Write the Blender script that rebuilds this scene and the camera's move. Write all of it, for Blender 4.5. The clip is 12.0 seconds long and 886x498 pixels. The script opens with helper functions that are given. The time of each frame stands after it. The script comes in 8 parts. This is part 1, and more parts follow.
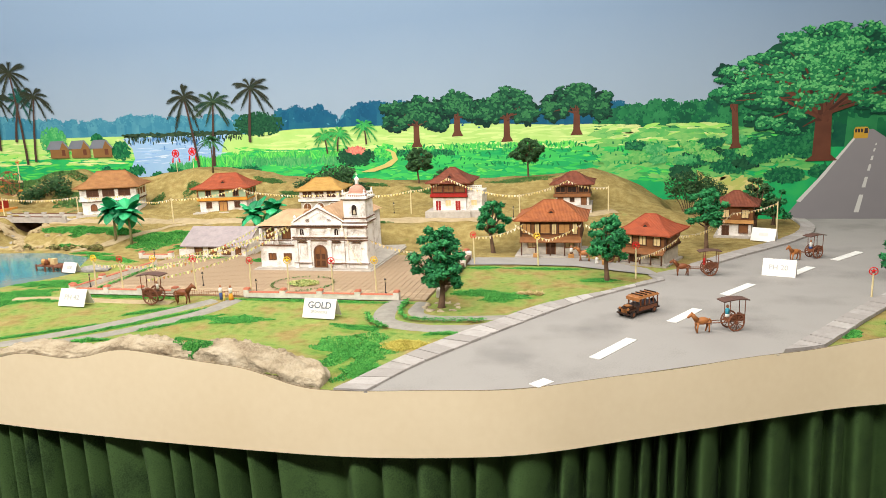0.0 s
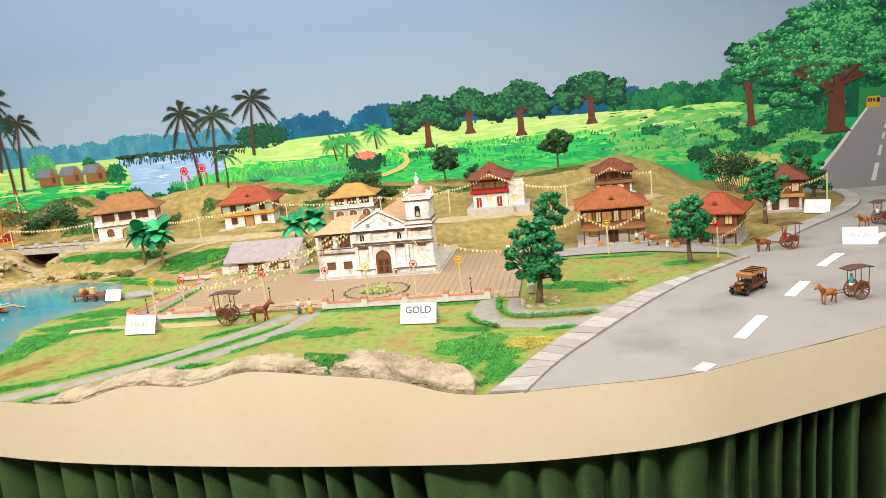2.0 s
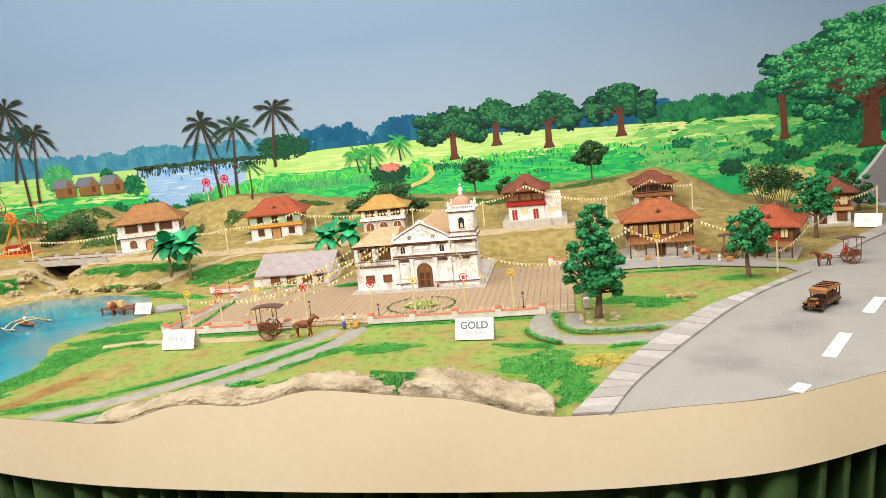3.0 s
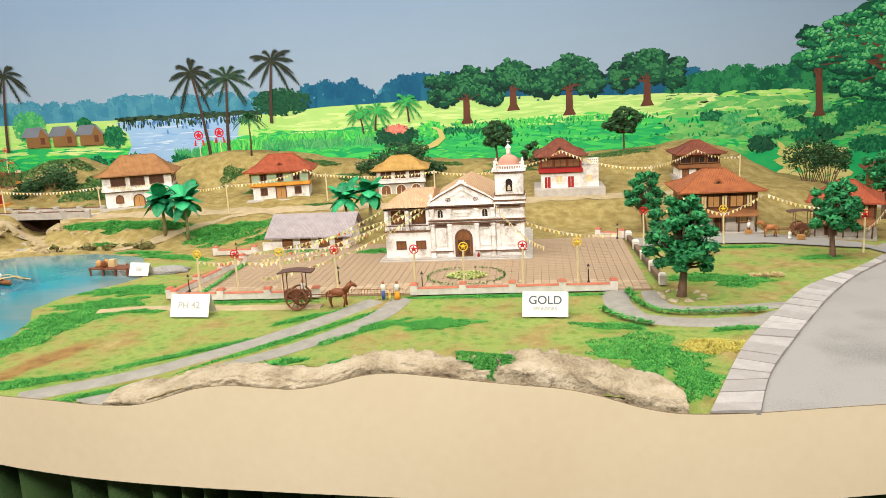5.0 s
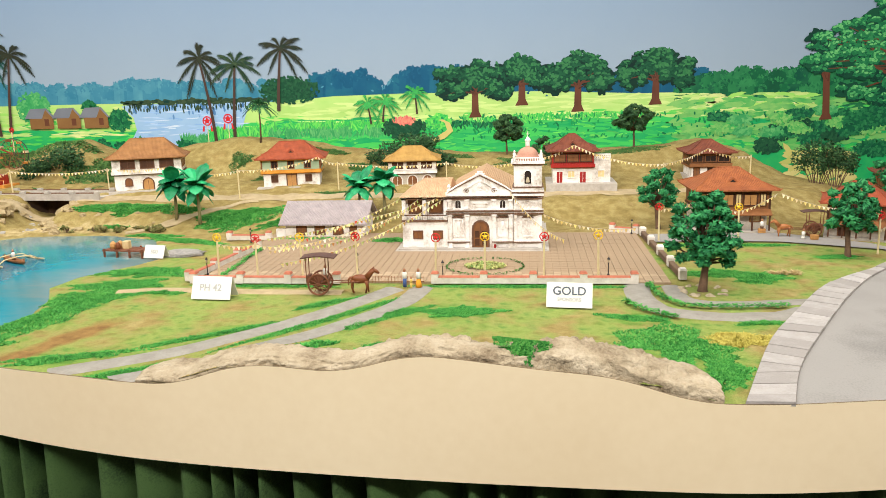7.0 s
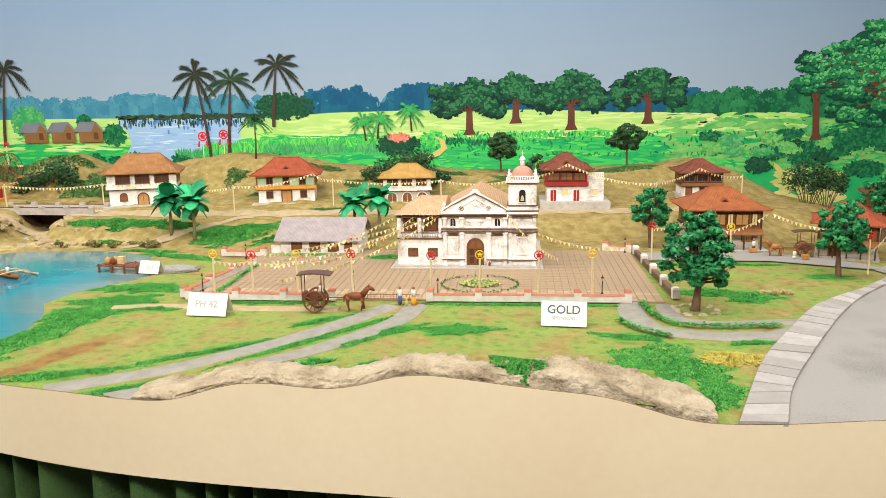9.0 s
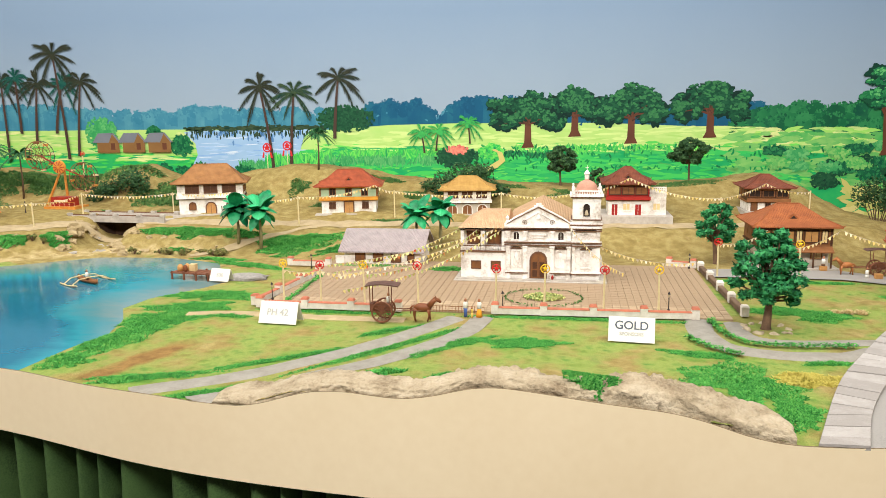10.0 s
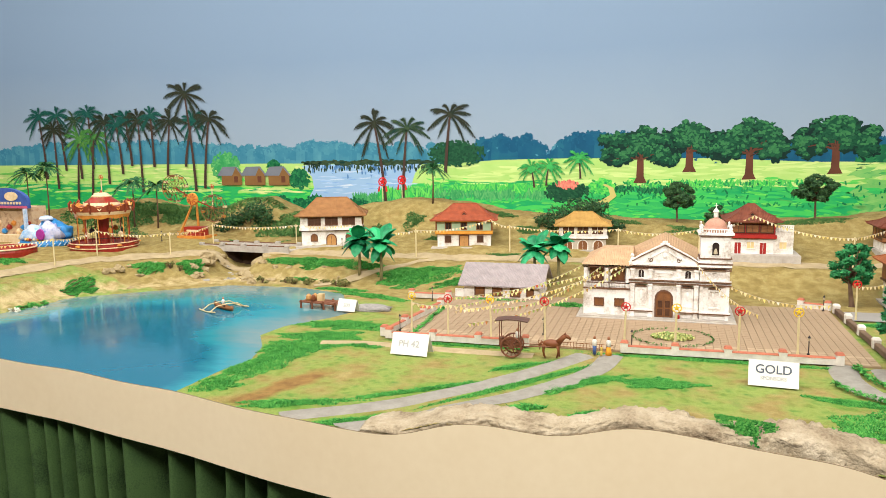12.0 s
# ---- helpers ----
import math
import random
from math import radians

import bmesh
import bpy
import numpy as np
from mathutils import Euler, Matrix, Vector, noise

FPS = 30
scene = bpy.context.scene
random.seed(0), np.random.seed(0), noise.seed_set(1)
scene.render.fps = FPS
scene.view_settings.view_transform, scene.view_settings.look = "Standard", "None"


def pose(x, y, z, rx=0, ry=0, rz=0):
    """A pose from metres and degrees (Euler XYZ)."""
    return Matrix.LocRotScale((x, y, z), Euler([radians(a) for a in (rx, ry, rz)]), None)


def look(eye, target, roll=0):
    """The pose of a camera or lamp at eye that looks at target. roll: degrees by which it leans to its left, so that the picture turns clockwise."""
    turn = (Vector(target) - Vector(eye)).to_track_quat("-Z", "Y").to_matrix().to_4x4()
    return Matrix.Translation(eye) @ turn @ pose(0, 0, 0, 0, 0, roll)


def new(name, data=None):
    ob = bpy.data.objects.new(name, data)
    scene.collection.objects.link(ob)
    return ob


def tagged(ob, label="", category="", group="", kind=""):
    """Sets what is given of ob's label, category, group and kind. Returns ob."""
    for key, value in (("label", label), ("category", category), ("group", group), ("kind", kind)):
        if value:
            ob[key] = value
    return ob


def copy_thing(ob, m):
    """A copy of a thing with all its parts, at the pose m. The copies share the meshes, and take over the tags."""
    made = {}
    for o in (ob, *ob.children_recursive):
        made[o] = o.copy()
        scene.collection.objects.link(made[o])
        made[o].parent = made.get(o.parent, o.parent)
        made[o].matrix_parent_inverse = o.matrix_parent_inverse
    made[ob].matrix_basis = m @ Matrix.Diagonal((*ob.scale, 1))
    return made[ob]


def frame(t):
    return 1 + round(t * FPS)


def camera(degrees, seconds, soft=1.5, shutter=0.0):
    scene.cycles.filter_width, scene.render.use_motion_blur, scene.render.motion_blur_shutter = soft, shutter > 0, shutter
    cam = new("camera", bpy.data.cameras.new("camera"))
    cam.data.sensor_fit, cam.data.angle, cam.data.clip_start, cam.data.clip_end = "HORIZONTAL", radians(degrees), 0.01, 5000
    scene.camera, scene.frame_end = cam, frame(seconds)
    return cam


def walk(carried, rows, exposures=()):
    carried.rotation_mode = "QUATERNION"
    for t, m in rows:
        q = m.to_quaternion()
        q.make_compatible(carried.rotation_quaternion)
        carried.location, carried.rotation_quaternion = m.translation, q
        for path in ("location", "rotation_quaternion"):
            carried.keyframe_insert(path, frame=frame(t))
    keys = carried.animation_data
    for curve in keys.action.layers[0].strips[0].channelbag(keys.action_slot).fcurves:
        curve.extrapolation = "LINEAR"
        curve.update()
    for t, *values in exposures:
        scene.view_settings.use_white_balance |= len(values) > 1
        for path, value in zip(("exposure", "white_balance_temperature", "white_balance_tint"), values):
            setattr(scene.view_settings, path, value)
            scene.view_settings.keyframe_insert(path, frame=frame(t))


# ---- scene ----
cam = camera(61.4, 12.0, 0.75)
PATH = [
    (0, (0.121, -0.104, 0.528), (-0.341, 1.801, 0.134), -2.3),
    (0.5, (0.039, -0.063, 0.529), (-0.416, 1.842, 0.122), -5.3),
    (1, (-0.034, -0.059, 0.519), (-0.474, 1.854, 0.133), -5.4),
    (1.5, (-0.139, -0.087, 0.525), (-0.542, 1.839, 0.165), -5.3),
    (2, (-0.236, -0.107, 0.518), (-0.581, 1.824, 0.128), -6.1),
    (2.5, (-0.311, -0.104, 0.508), (-0.655, 1.826, 0.115), -4.9),
    (3, (-0.381, -0.05, 0.509), (-0.722, 1.889, 0.159), -5.8),
    (3.2, (-0.41, -0.002, 0.504), (-0.717, 1.939, 0.132), -4.9),
    (4.8, (-0.604, 0.159, 0.454), (-0.862, 2.101, 0.055), -2.5),
    (5, (-0.625, 0.159, 0.448), (-0.879, 2.098, 0.03), -3.2),
    (5.5, (-0.652, 0.158, 0.438), (-0.871, 2.096, -0.004), -3.5),
    (6, (-0.675, 0.157, 0.436), (-0.898, 2.092, -0.018), -3.5),
    (6.5, (-0.692, 0.147, 0.437), (-0.941, 2.083, -0.002), -2.5),
    (7, (-0.696, 0.143, 0.437), (-0.923, 2.083, 0.007), -1.5),
    (9, (-0.702, 0.133, 0.445), (-0.908, 2.083, 0.055), -1.0),
    (9.5, (-0.719, 0.123, 0.448), (-0.972, 2.071, 0.071), -0.7),
    (10, (-0.739, 0.111, 0.454), (-1.074, 2.049, 0.094), -0.8),
    (10.5, (-0.762, 0.101, 0.459), (-1.159, 2.031, 0.12), -0.5),
    (11, (-0.788, 0.089, 0.463), (-1.265, 2.007, 0.156), -0.7),
    (11.5, (-0.805, 0.079, 0.466), (-1.344, 1.982, 0.172), -0.7),
    (12, (-0.82, 0.068, 0.468), (-1.393, 1.965, 0.195), -0.8),
]
walk(cam, [(t, look(eye, target, roll)) for t, eye, target, roll in PATH], [(0, 0.1), (1, 0.14), (3, 0.06), (5, 0.0), (12, 0.0)])
# ---- light ----
world = bpy.data.worlds.new("world")
scene.world = world
world.use_nodes = True
world.node_tree.nodes["Background"].inputs[0].default_value = (1.0, 0.95, 0.88, 1)
world.node_tree.nodes["Background"].inputs[1].default_value = 0.3


def area_lamp(name, eye, target, sx, sy, watts, colour):
    data = bpy.data.lights.new(name, "AREA")
    data.shape, data.size, data.size_y, data.energy, data.color = "RECTANGLE", sx, sy, watts, colour
    ob = new(name, data)
    ob.matrix_world = look(eye, target)
    return ob


WARM = (1.01, 1.0, 0.99)
area_lamp("hall_light_front", (-0.85, -0.45, 1.85), (-0.85, 1.6, 0.0), 5.0, 0.25, 132, WARM)
# two unseen fill lamps, added to brighten the model's middle and the mural
area_lamp("hall_light_middle", (-1.2, 1.4, 1.88), (-1.2, 2.0, 0.0), 5.2, 0.2, 63, WARM)
area_lamp("hall_light_mural", (-2.7, 2.2, 1.88), (-2.7, 3.7, 0.3), 6.5, 0.2, 86, WARM)


# ---- materials ----
def lin(r, g, b, k=1.0):
    """A linear colour from 0-255 display values."""
    return tuple(k * ((v / 255 + 0.055) / 1.055) ** 2.4 if v > 10 else k * v / 3295 for v in (r, g, b)) + (1.0,)


MATS = {}


def mat(name, a, b=None, rough=0.7, scale=60.0, bump=0.15, metal=0.0, island=False, random_ob=False, fine=6.0, spec=0.3, c=None):
    """Paint or plaster that mixes two or three colours at two scales, with a fine relief."""
    if name in MATS:
        return MATS[name]
    m = bpy.data.materials.new(name)
    m.use_nodes = True
    nt = m.node_tree
    bs = nt.nodes["Principled BSDF"]
    bs.inputs["Roughness"].default_value, bs.inputs["Metallic"].default_value = rough, metal
    bs.inputs["Specular IOR Level"].default_value = spec
    b = b or tuple(v * 0.75 for v in a[:3]) + (1.0,)
    tc = nt.nodes.new("ShaderNodeTexCoord")
    n1 = nt.nodes.new("ShaderNodeTexNoise")
    n1.inputs["Scale"].default_value, n1.inputs["Detail"].default_value = scale, 5
    n2 = nt.nodes.new("ShaderNodeTexNoise")
    n2.inputs["Scale"].default_value, n2.inputs["Detail"].default_value = scale * fine, 3
    nt.links.new(tc.outputs["Object"], n1.inputs["Vector"])
    nt.links.new(tc.outputs["Object"], n2.inputs["Vector"])
    add = nt.nodes.new("ShaderNodeMath")
    add.operation = "MULTIPLY_ADD"
    nt.links.new(n2.outputs["Fac"], add.inputs[0])
    add.inputs[1].default_value = 0.4
    nt.links.new(n1.outputs["Fac"], add.inputs[2])
    last = add
    if island or random_ob:
        g = nt.nodes.new("ShaderNodeNewGeometry" if island else "ShaderNodeObjectInfo")
        more = nt.nodes.new("ShaderNodeMath")
        more.operation = "MULTIPLY_ADD"
        nt.links.new(g.outputs["Random Per Island" if island else "Random"], more.inputs[0])
        more.inputs[1].default_value = 0.9
        sub = nt.nodes.new("ShaderNodeMath")
        sub.operation = "SUBTRACT"
        nt.links.new(add.outputs[0], sub.inputs[0])
        sub.inputs[1].default_value = 0.45
        nt.links.new(sub.outputs[0], more.inputs[2])
        last = more
    ramp = nt.nodes.new("ShaderNodeValToRGB")
    ramp.color_ramp.elements[0].position, ramp.color_ramp.elements[0].color = 0.45, a
    ramp.color_ramp.elements[1].position, ramp.color_ramp.elements[1].color = 0.95, b
    if island or random_ob:
        ramp.color_ramp.elements[0].position = 0.15
    if c:
        e = ramp.color_ramp.elements.new(0.7 if not (island or random_ob) else 0.5)
        e.color = c
    nt.links.new(last.outputs[0], ramp.inputs["Fac"])
    nt.links.new(ramp.outputs["Color"], bs.inputs["Base Color"])
    if bump:
        bp = nt.nodes.new("ShaderNodeBump")
        bp.inputs["Strength"].default_value, bp.inputs["Distance"].default_value = bump, 0.004
        nt.links.new(n2.outputs["Fac"], bp.inputs["Height"])
        nt.links.new(bp.outputs["Normal"], bs.inputs["Normal"])
    MATS[name] = m
    return m


def lawn_material():
    """Dry model turf: khaki and yellow green, with sandy, earthy and green parts given by the ground's own attributes."""
    m = bpy.data.materials.new("model_turf")
    m.use_nodes = True
    nt = m.node_tree
    bs = nt.nodes["Principled BSDF"]
    bs.inputs["Roughness"].default_value = 0.95
    bs.inputs["Specular IOR Level"].default_value = 0.1
    tc = nt.nodes.new("ShaderNodeTexCoord")

    def noise_at(scale, detail=5):
        n = nt.nodes.new("ShaderNodeTexNoise")
        n.inputs["Scale"].default_value, n.inputs["Detail"].default_value = scale, detail
        nt.links.new(tc.outputs["Object"], n.inputs["Vector"])
        return n.outputs["Fac"]

    def ramp_of(src, *stops):
        r = nt.nodes.new("ShaderNodeValToRGB")
        while len(r.color_ramp.elements) < len(stops):
            r.color_ramp.elements.new(0.5)
        for e, (p, col) in zip(r.color_ramp.elements, stops):
            e.position, e.color = p, col
        nt.links.new(src, r.inputs["Fac"])
        return r.outputs["Color"]

    def mix(fac, x, y):
        n = nt.nodes.new("ShaderNodeMix")
        n.data_type = "RGBA"
        nt.links.new(fac, n.inputs[0])
        nt.links.new(x, n.inputs[6])
        nt.links.new(y, n.inputs[7])
        return n.outputs[2]

    def zone(name, scale, soft):
        at = nt.nodes.new("ShaderNodeAttribute")
        at.attribute_name = name
        n = nt.nodes.new("ShaderNodeMath")
        n.operation = "MULTIPLY_ADD"
        nt.links.new(noise_at(scale, 8), n.inputs[0])
        n.inputs[1].default_value = soft
        nt.links.new(at.outputs["Fac"], n.inputs[2])
        r = nt.nodes.new("ShaderNodeMapRange")
        r.inputs[1].default_value, r.inputs[2].default_value = 0.42 + soft / 2, 0.62 + soft / 2
        nt.links.new(n.outputs[0], r.inputs[0])
        return r.outputs[0]

    small, mid = noise_at(420, 3), noise_at(34, 9)
    dry = ramp_of(mid, (0.3, lin(132, 112, 64)), (0.5, lin(150, 130, 78)), (0.7, lin(166, 148, 94)))
    green = ramp_of(mid, (0.3, lin(112, 132, 58)), (0.5, lin(140, 152, 78)), (0.72, lin(90, 128, 54)))
    sand = ramp_of(mid, (0.3, lin(160, 136, 90)), (0.55, lin(198, 176, 128)), (0.75, lin(128, 108, 68)))
    earth = ramp_of(mid, (0.3, lin(118, 88, 50)), (0.6, lin(150, 116, 68)), (0.75, lin(104, 94, 50)))
    out = mix(zone("green", 12, 0.9), dry, green)
    lush = ramp_of(mid, (0.3, lin(84, 124, 48)), (0.55, lin(112, 146, 62)), (0.72, lin(70, 116, 44)))
    out = mix(zone("lush", 26, 0.7), out, lush)
    out = mix(zone("sand", 30, 0.6), out, sand)
    out = mix(zone("earth", 14, 0.6), out, earth)
    grain = nt.nodes.new("ShaderNodeMix")
    grain.data_type, grain.blend_type = "RGBA", "MULTIPLY"
    grain.inputs[0].default_value = 0.55
    nt.links.new(out, grain.inputs[6])
    nt.links.new(ramp_of(small, (0.3, (0.55, 0.55, 0.55, 1)), (0.7, (1.2, 1.2, 1.2, 1))), grain.inputs[7])
    nt.links.new(grain.outputs[2], bs.inputs["Base Color"])
    bp = nt.nodes.new("ShaderNodeBump")
    bp.inputs["Strength"].default_value, bp.inputs["Distance"].default_value = 0.6, 0.004
    nt.links.new(small, bp.inputs["Height"])
    nt.links.new(bp.outputs["Normal"], bs.inputs["Normal"])
    return m


# ---- builders ----
def B():
    return bmesh.new()


def box(bm, x0, x1, y0, y1, z0, z1, m=None):
    v = [bm.verts.new((x, y, z)) for z in (z0, z1) for x, y in ((x0, y0), (x1, y0), (x1, y1), (x0, y1))]
    if m:
        for p in v:
            p.co = m @ p.co
    for f in ((3, 2, 1, 0), (4, 5, 6, 7), (0, 1, 5, 4), (1, 2, 6, 5), (2, 3, 7, 6), (3, 0, 4, 7)):
        bm.faces.new([v[i] for i in f])
    return v


def hull(bm, a, b):
    """Two rings of equal length, joined and capped."""
    va, vb = [bm.verts.new(p) for p in a], [bm.verts.new(p) for p in b]
    n = len(va)
    for i in range(n):
        bm.faces.new((va[i], va[(i + 1) % n], vb[(i + 1) % n], vb[i]))
    bm.faces.new(list(reversed(va)))
    bm.faces.new(vb)


def prism_y(bm, pts, y0, y1):
    """An outline in x and z, given anticlockwise, pushed from y0 back to y1."""
    hull(bm, [(x, y0, z) for x, z in pts][::-1], [(x, y1, z) for x, z in pts][::-1])


def lathe(bm, profile, n=12, at=(0, 0, 0), axis="z"):
    rings = []
    for r, h in profile:
        ring = []
        for i in range(n):
            a = 2 * math.pi * i / n
            p = (r * math.cos(a), r * math.sin(a), h) if axis == "z" else (r * math.cos(a), h, r * math.sin(a)) if axis == "y" else (h, r * math.cos(a), r * math.sin(a))
            ring.append(bm.verts.new((p[0] + at[0], p[1] + at[1], p[2] + at[2])))
        rings.append(ring)
    for a, b in zip(rings[:-1], rings[1:]):
        for i in range(n):
            bm.faces.new((a[i], a[(i + 1) % n], b[(i + 1) % n], b[i]))
    bm.faces.new(rings[0][::-1])
    bm.faces.new(rings[-1])


def tube(bm, pts, radii, n=6):
    pts = [Vector(p) for p in pts]
    if not isinstance(radii, (list, tuple)):
        radii = [radii] * len(pts)
    rings = []
    for i, p in enumerate(pts):
        d = (pts[min(i + 1, len(pts) - 1)] - pts[max(i - 1, 0)]).normalized()
        s = d.cross(Vector((0.13, 0.31, 0.94)))
        if s.length < 0.05:
            s = d.cross(Vector((1, 0, 0)))
        s.normalize()
        u = s.cross(d)
        rings.append([bm.verts.new(p + radii[i] * (math.cos(2 * math.pi * k / n) * s + math.sin(2 * math.pi * k / n) * u)) for k in range(n)])
    for a, b in zip(rings[:-1], rings[1:]):
        for k in range(n):
            bm.faces.new((a[k], a[(k + 1) % n], b[(k + 1) % n], b[k]))
    bm.faces.new(rings[0][::-1])
    bm.faces.new(rings[-1])


def blob(bm, c, r, sub=2, rough=0.25, freq=2.0, seed=0.0):
    """A rough lump: a ball pushed about by noise."""
    m = Matrix.Translation(c) @ Matrix.Diagonal((*r, 1)) if hasattr(r, "__len__") else Matrix.Translation(c) @ Matrix.Scale(r, 4)
    made = bmesh.ops.create_icosphere(bm, subdivisions=sub, radius=1.0)["verts"]
    for v in made:
        v.co *= 1 + rough * noise.noise(v.co * freq + Vector((seed, seed * 0.7, 3.1)))
        v.co = m @ v.co


def mesh_of(name, bm, material, smooth=False):
    bmesh.ops.recalc_face_normals(bm, faces=bm.faces[:])
    me = bpy.data.meshes.new(name)
    bm.to_mesh(me)
    bm.free()
    for m in material if isinstance(material, (list, tuple)) else [material]:
        me.materials.append(m)
    if smooth:
        for p in me.polygons:
            p.use_smooth = True
    return me


def part(name, bm, material, parent, label="", smooth=False):
    """A bmesh as one mesh object under a thing or a part."""
    ob = new(name, mesh_of(name, bm, material, smooth))
    ob.parent = parent
    return tagged(ob, label)


def thing(name, label, category, x=0, y=0, z=0, rz=0, group="", kind=""):
    ob = new(name)
    ob.empty_display_size = 0.02
    ob.matrix_world = pose(x, y, z, 0, 0, rz)
    return tagged(ob, label, category, group, kind)


def solo(name, bm, material, label, category, x=0, y=0, z=0, rz=0, group="", kind="", smooth=False):
    ob = new(name, mesh_of(name, bm, material, smooth))
    ob.matrix_world = pose(x, y, z, 0, 0, rz)
    return tagged(ob, label, category, group, kind)


def sstep(a, b, x):
    t = np.clip((np.asarray(x, float) - a) / (b - a), 0, 1)
    return t * t * (3 - 2 * t)


def arc_line(pts, step=0.03):
    """A smooth line through plan points."""
    out, n = [], len(pts)
    for i in range(n - 1):
        p0, p1, p2, p3 = (np.array(pts[max(0, min(n - 1, i + k))], float) for k in (-1, 0, 1, 2))
        m = max(2, int(np.linalg.norm(p2 - p1) / step))
        for k in range(m):
            t = k / m
            out.append(tuple(0.5 * (2 * p1 + (p2 - p0) * t + (2 * p0 - 5 * p1 + 4 * p2 - p3) * t * t + (3 * p1 - p0 - 3 * p2 + p3) * t ** 3)))
    out.append(tuple(pts[-1]))
    return out


# ---- the ground's shape ----
FRONT = [(-4.7, 1.75), (-3.8, 1.62), (-3.2, 1.49), (-2.6, 1.41), (-2.266, 1.36), (-2.088, 1.335), (-1.9, 1.295), (-1.729, 1.26), (-1.456, 1.19), (-1.225, 1.155), (-0.9, 1.135), (-0.6, 1.13), (-0.39, 1.13), (-0.2, 1.152), (-0.026, 1.195), (0.19, 1.305), (0.447, 1.44), (0.62, 1.52), (0.85, 1.58), (1.25, 1.62), (1.7, 1.64)]
FRONT_LINE = np.array(arc_line(FRONT))
FASCIA_TOP = [(-4.7, 0), (-1.3, 0.0), (-1.22, 0.004), (-1.157, 0.029), (-1.084, 0.04), (-1.015, 0.035), (-0.963, 0.035), (-0.911, 0.049), (-0.861, 0.062), (-0.773, 0.055), (-0.656, 0.044), (-0.579, 0.036), (-0.518, 0.016), (-0.466, 0.001), (0.5, 0.0), (0.7, 0.012), (1.7, 0.015)]
CREST = [(-4.7, 0.13), (-4.22, 0.14), (-3.87, 0.174), (-3.5, 0.207), (-3.37, 0.232), (-3.08, 0.183), (-2.85, 0.185), (-2.73, 0.236), (-2.63, 0.24), (-2.5, 0.18), (-2.17, 0.205), (-1.99, 0.233), (-1.89, 0.245), (-1.74, 0.232), (-1.6, 0.21), (-1.455, 0.182), (-1.265, 0.169), (-1.03, 0.165), (-0.66, 0.15), (-0.39, 0.168), (-0.175, 0.18), (0, 0.2), (0.147, 0.157), (0.276, 0.098), (0.37, 0.01), (0.5, 0), (1.7, 0)]
POND = [(-2.95, 1.35), (-2.9, 1.62), (-2.72, 1.76), (-2.667, 2.03), (-2.46, 2.19), (-2.28, 2.33), (-2.02, 2.34), (-1.83, 2.27), (-1.74, 2.1), (-1.69, 2.02), (-1.72, 1.94), (-1.8, 1.815), (-1.812, 1.718), (-1.75, 1.622), (-1.715, 1.507), (-1.735, 1.434), (-1.75, 1.2), (-2.3, 1.2)]
TERRACE = [(-3.0, 1.2), (-2.86, 1.79), (-2.83, 2.08), (-2.72, 2.3), (-2.48, 2.47), (-2.2, 2.58), (-1.66, 2.58), (-1.2, 2.6), (-0.8, 2.64), (-0.4, 2.7), (0.0, 2.68), (0.22, 2.8), (0.34, 3.0), (0.38, 3.8)]


def front_y(x):
    return np.interp(x, FRONT_LINE[:, 0], FRONT_LINE[:, 1])


def line_distance(px, py, pts, closed):
    best = np.full(px.shape, 9.0)
    side = np.zeros(px.shape)
    inside = np.zeros(px.shape, bool)
    pts = np.array(pts)
    for a, b in zip(pts, np.roll(pts, -1, 0) if closed else pts[1:]):
        d = b - a
        t = np.clip(((px - a[0]) * d[0] + (py - a[1]) * d[1]) / (d @ d), 0, 1)
        dist = np.hypot(px - a[0] - t * d[0], py - a[1] - t * d[1])
        s = d[0] * (py - a[1]) - d[1] * (px - a[0])
        near = dist < best
        best, side = np.where(near, dist, best), np.where(near, s, side)
        if closed and a[1] != b[1]:
            cross = ((a[1] > py) != (b[1] > py)) & (px < (b[0] - a[0]) * (py - a[1]) / (b[1] - a[1]) + a[0])
            inside ^= cross
    return np.where(inside, -best, best) if closed else np.where(side > 0, best, -best)


def heights(px, py):
    """The ground's height over plan points."""
    px, py = np.asarray(px, float), np.asarray(py, float)
    d = line_distance(px, py, TERRACE, False)
    w = np.interp(px, [-2.6, -1.9, -1.5, 0], [0.16, 0.2, 0.24, 0.22])
    z = 0.062 * sstep(-1, 0, d / w) + 0.03 * sstep(0, 0.28, d)
    crest = np.interp(px, [p[0] for p in CREST], [p[1] for p in CREST])
    rise = sstep(2.92, 3.2, py) * (1 - sstep(3.3, 3.75, py))
    z = z + np.maximum(crest - 0.092, -z) * rise
    z = np.where(py > 3.25, z * (1 - sstep(3.3, 3.75, py)), z)
    bank = np.interp(px, [-1.26, -1.16, -1.0, -0.88, -0.7, -0.5, -0.42], [0, 0.035, 0.03, 0.055, 0.05, 0.025, 0])
    z = z + bank * np.exp(-(((py - 1.16) / 0.14) ** 2))
    gully = np.exp(-(((px + 2.36 + 0.25 * (py - 2.4)) / 0.085) ** 4)) * sstep(2.25, 2.35, py) * (1 - sstep(2.72, 2.95, py))
    z = z * (1 - 0.97 * gully)
    pond = line_distance(px, py, POND, True)
    z = z * sstep(-0.01, 0.1, pond) - 0.03 * (1 - sstep(-0.05, 0.012, pond))
    return z


def ground_z(x, y):
    return float(heights(np.array([x]), np.array([y]))[0])

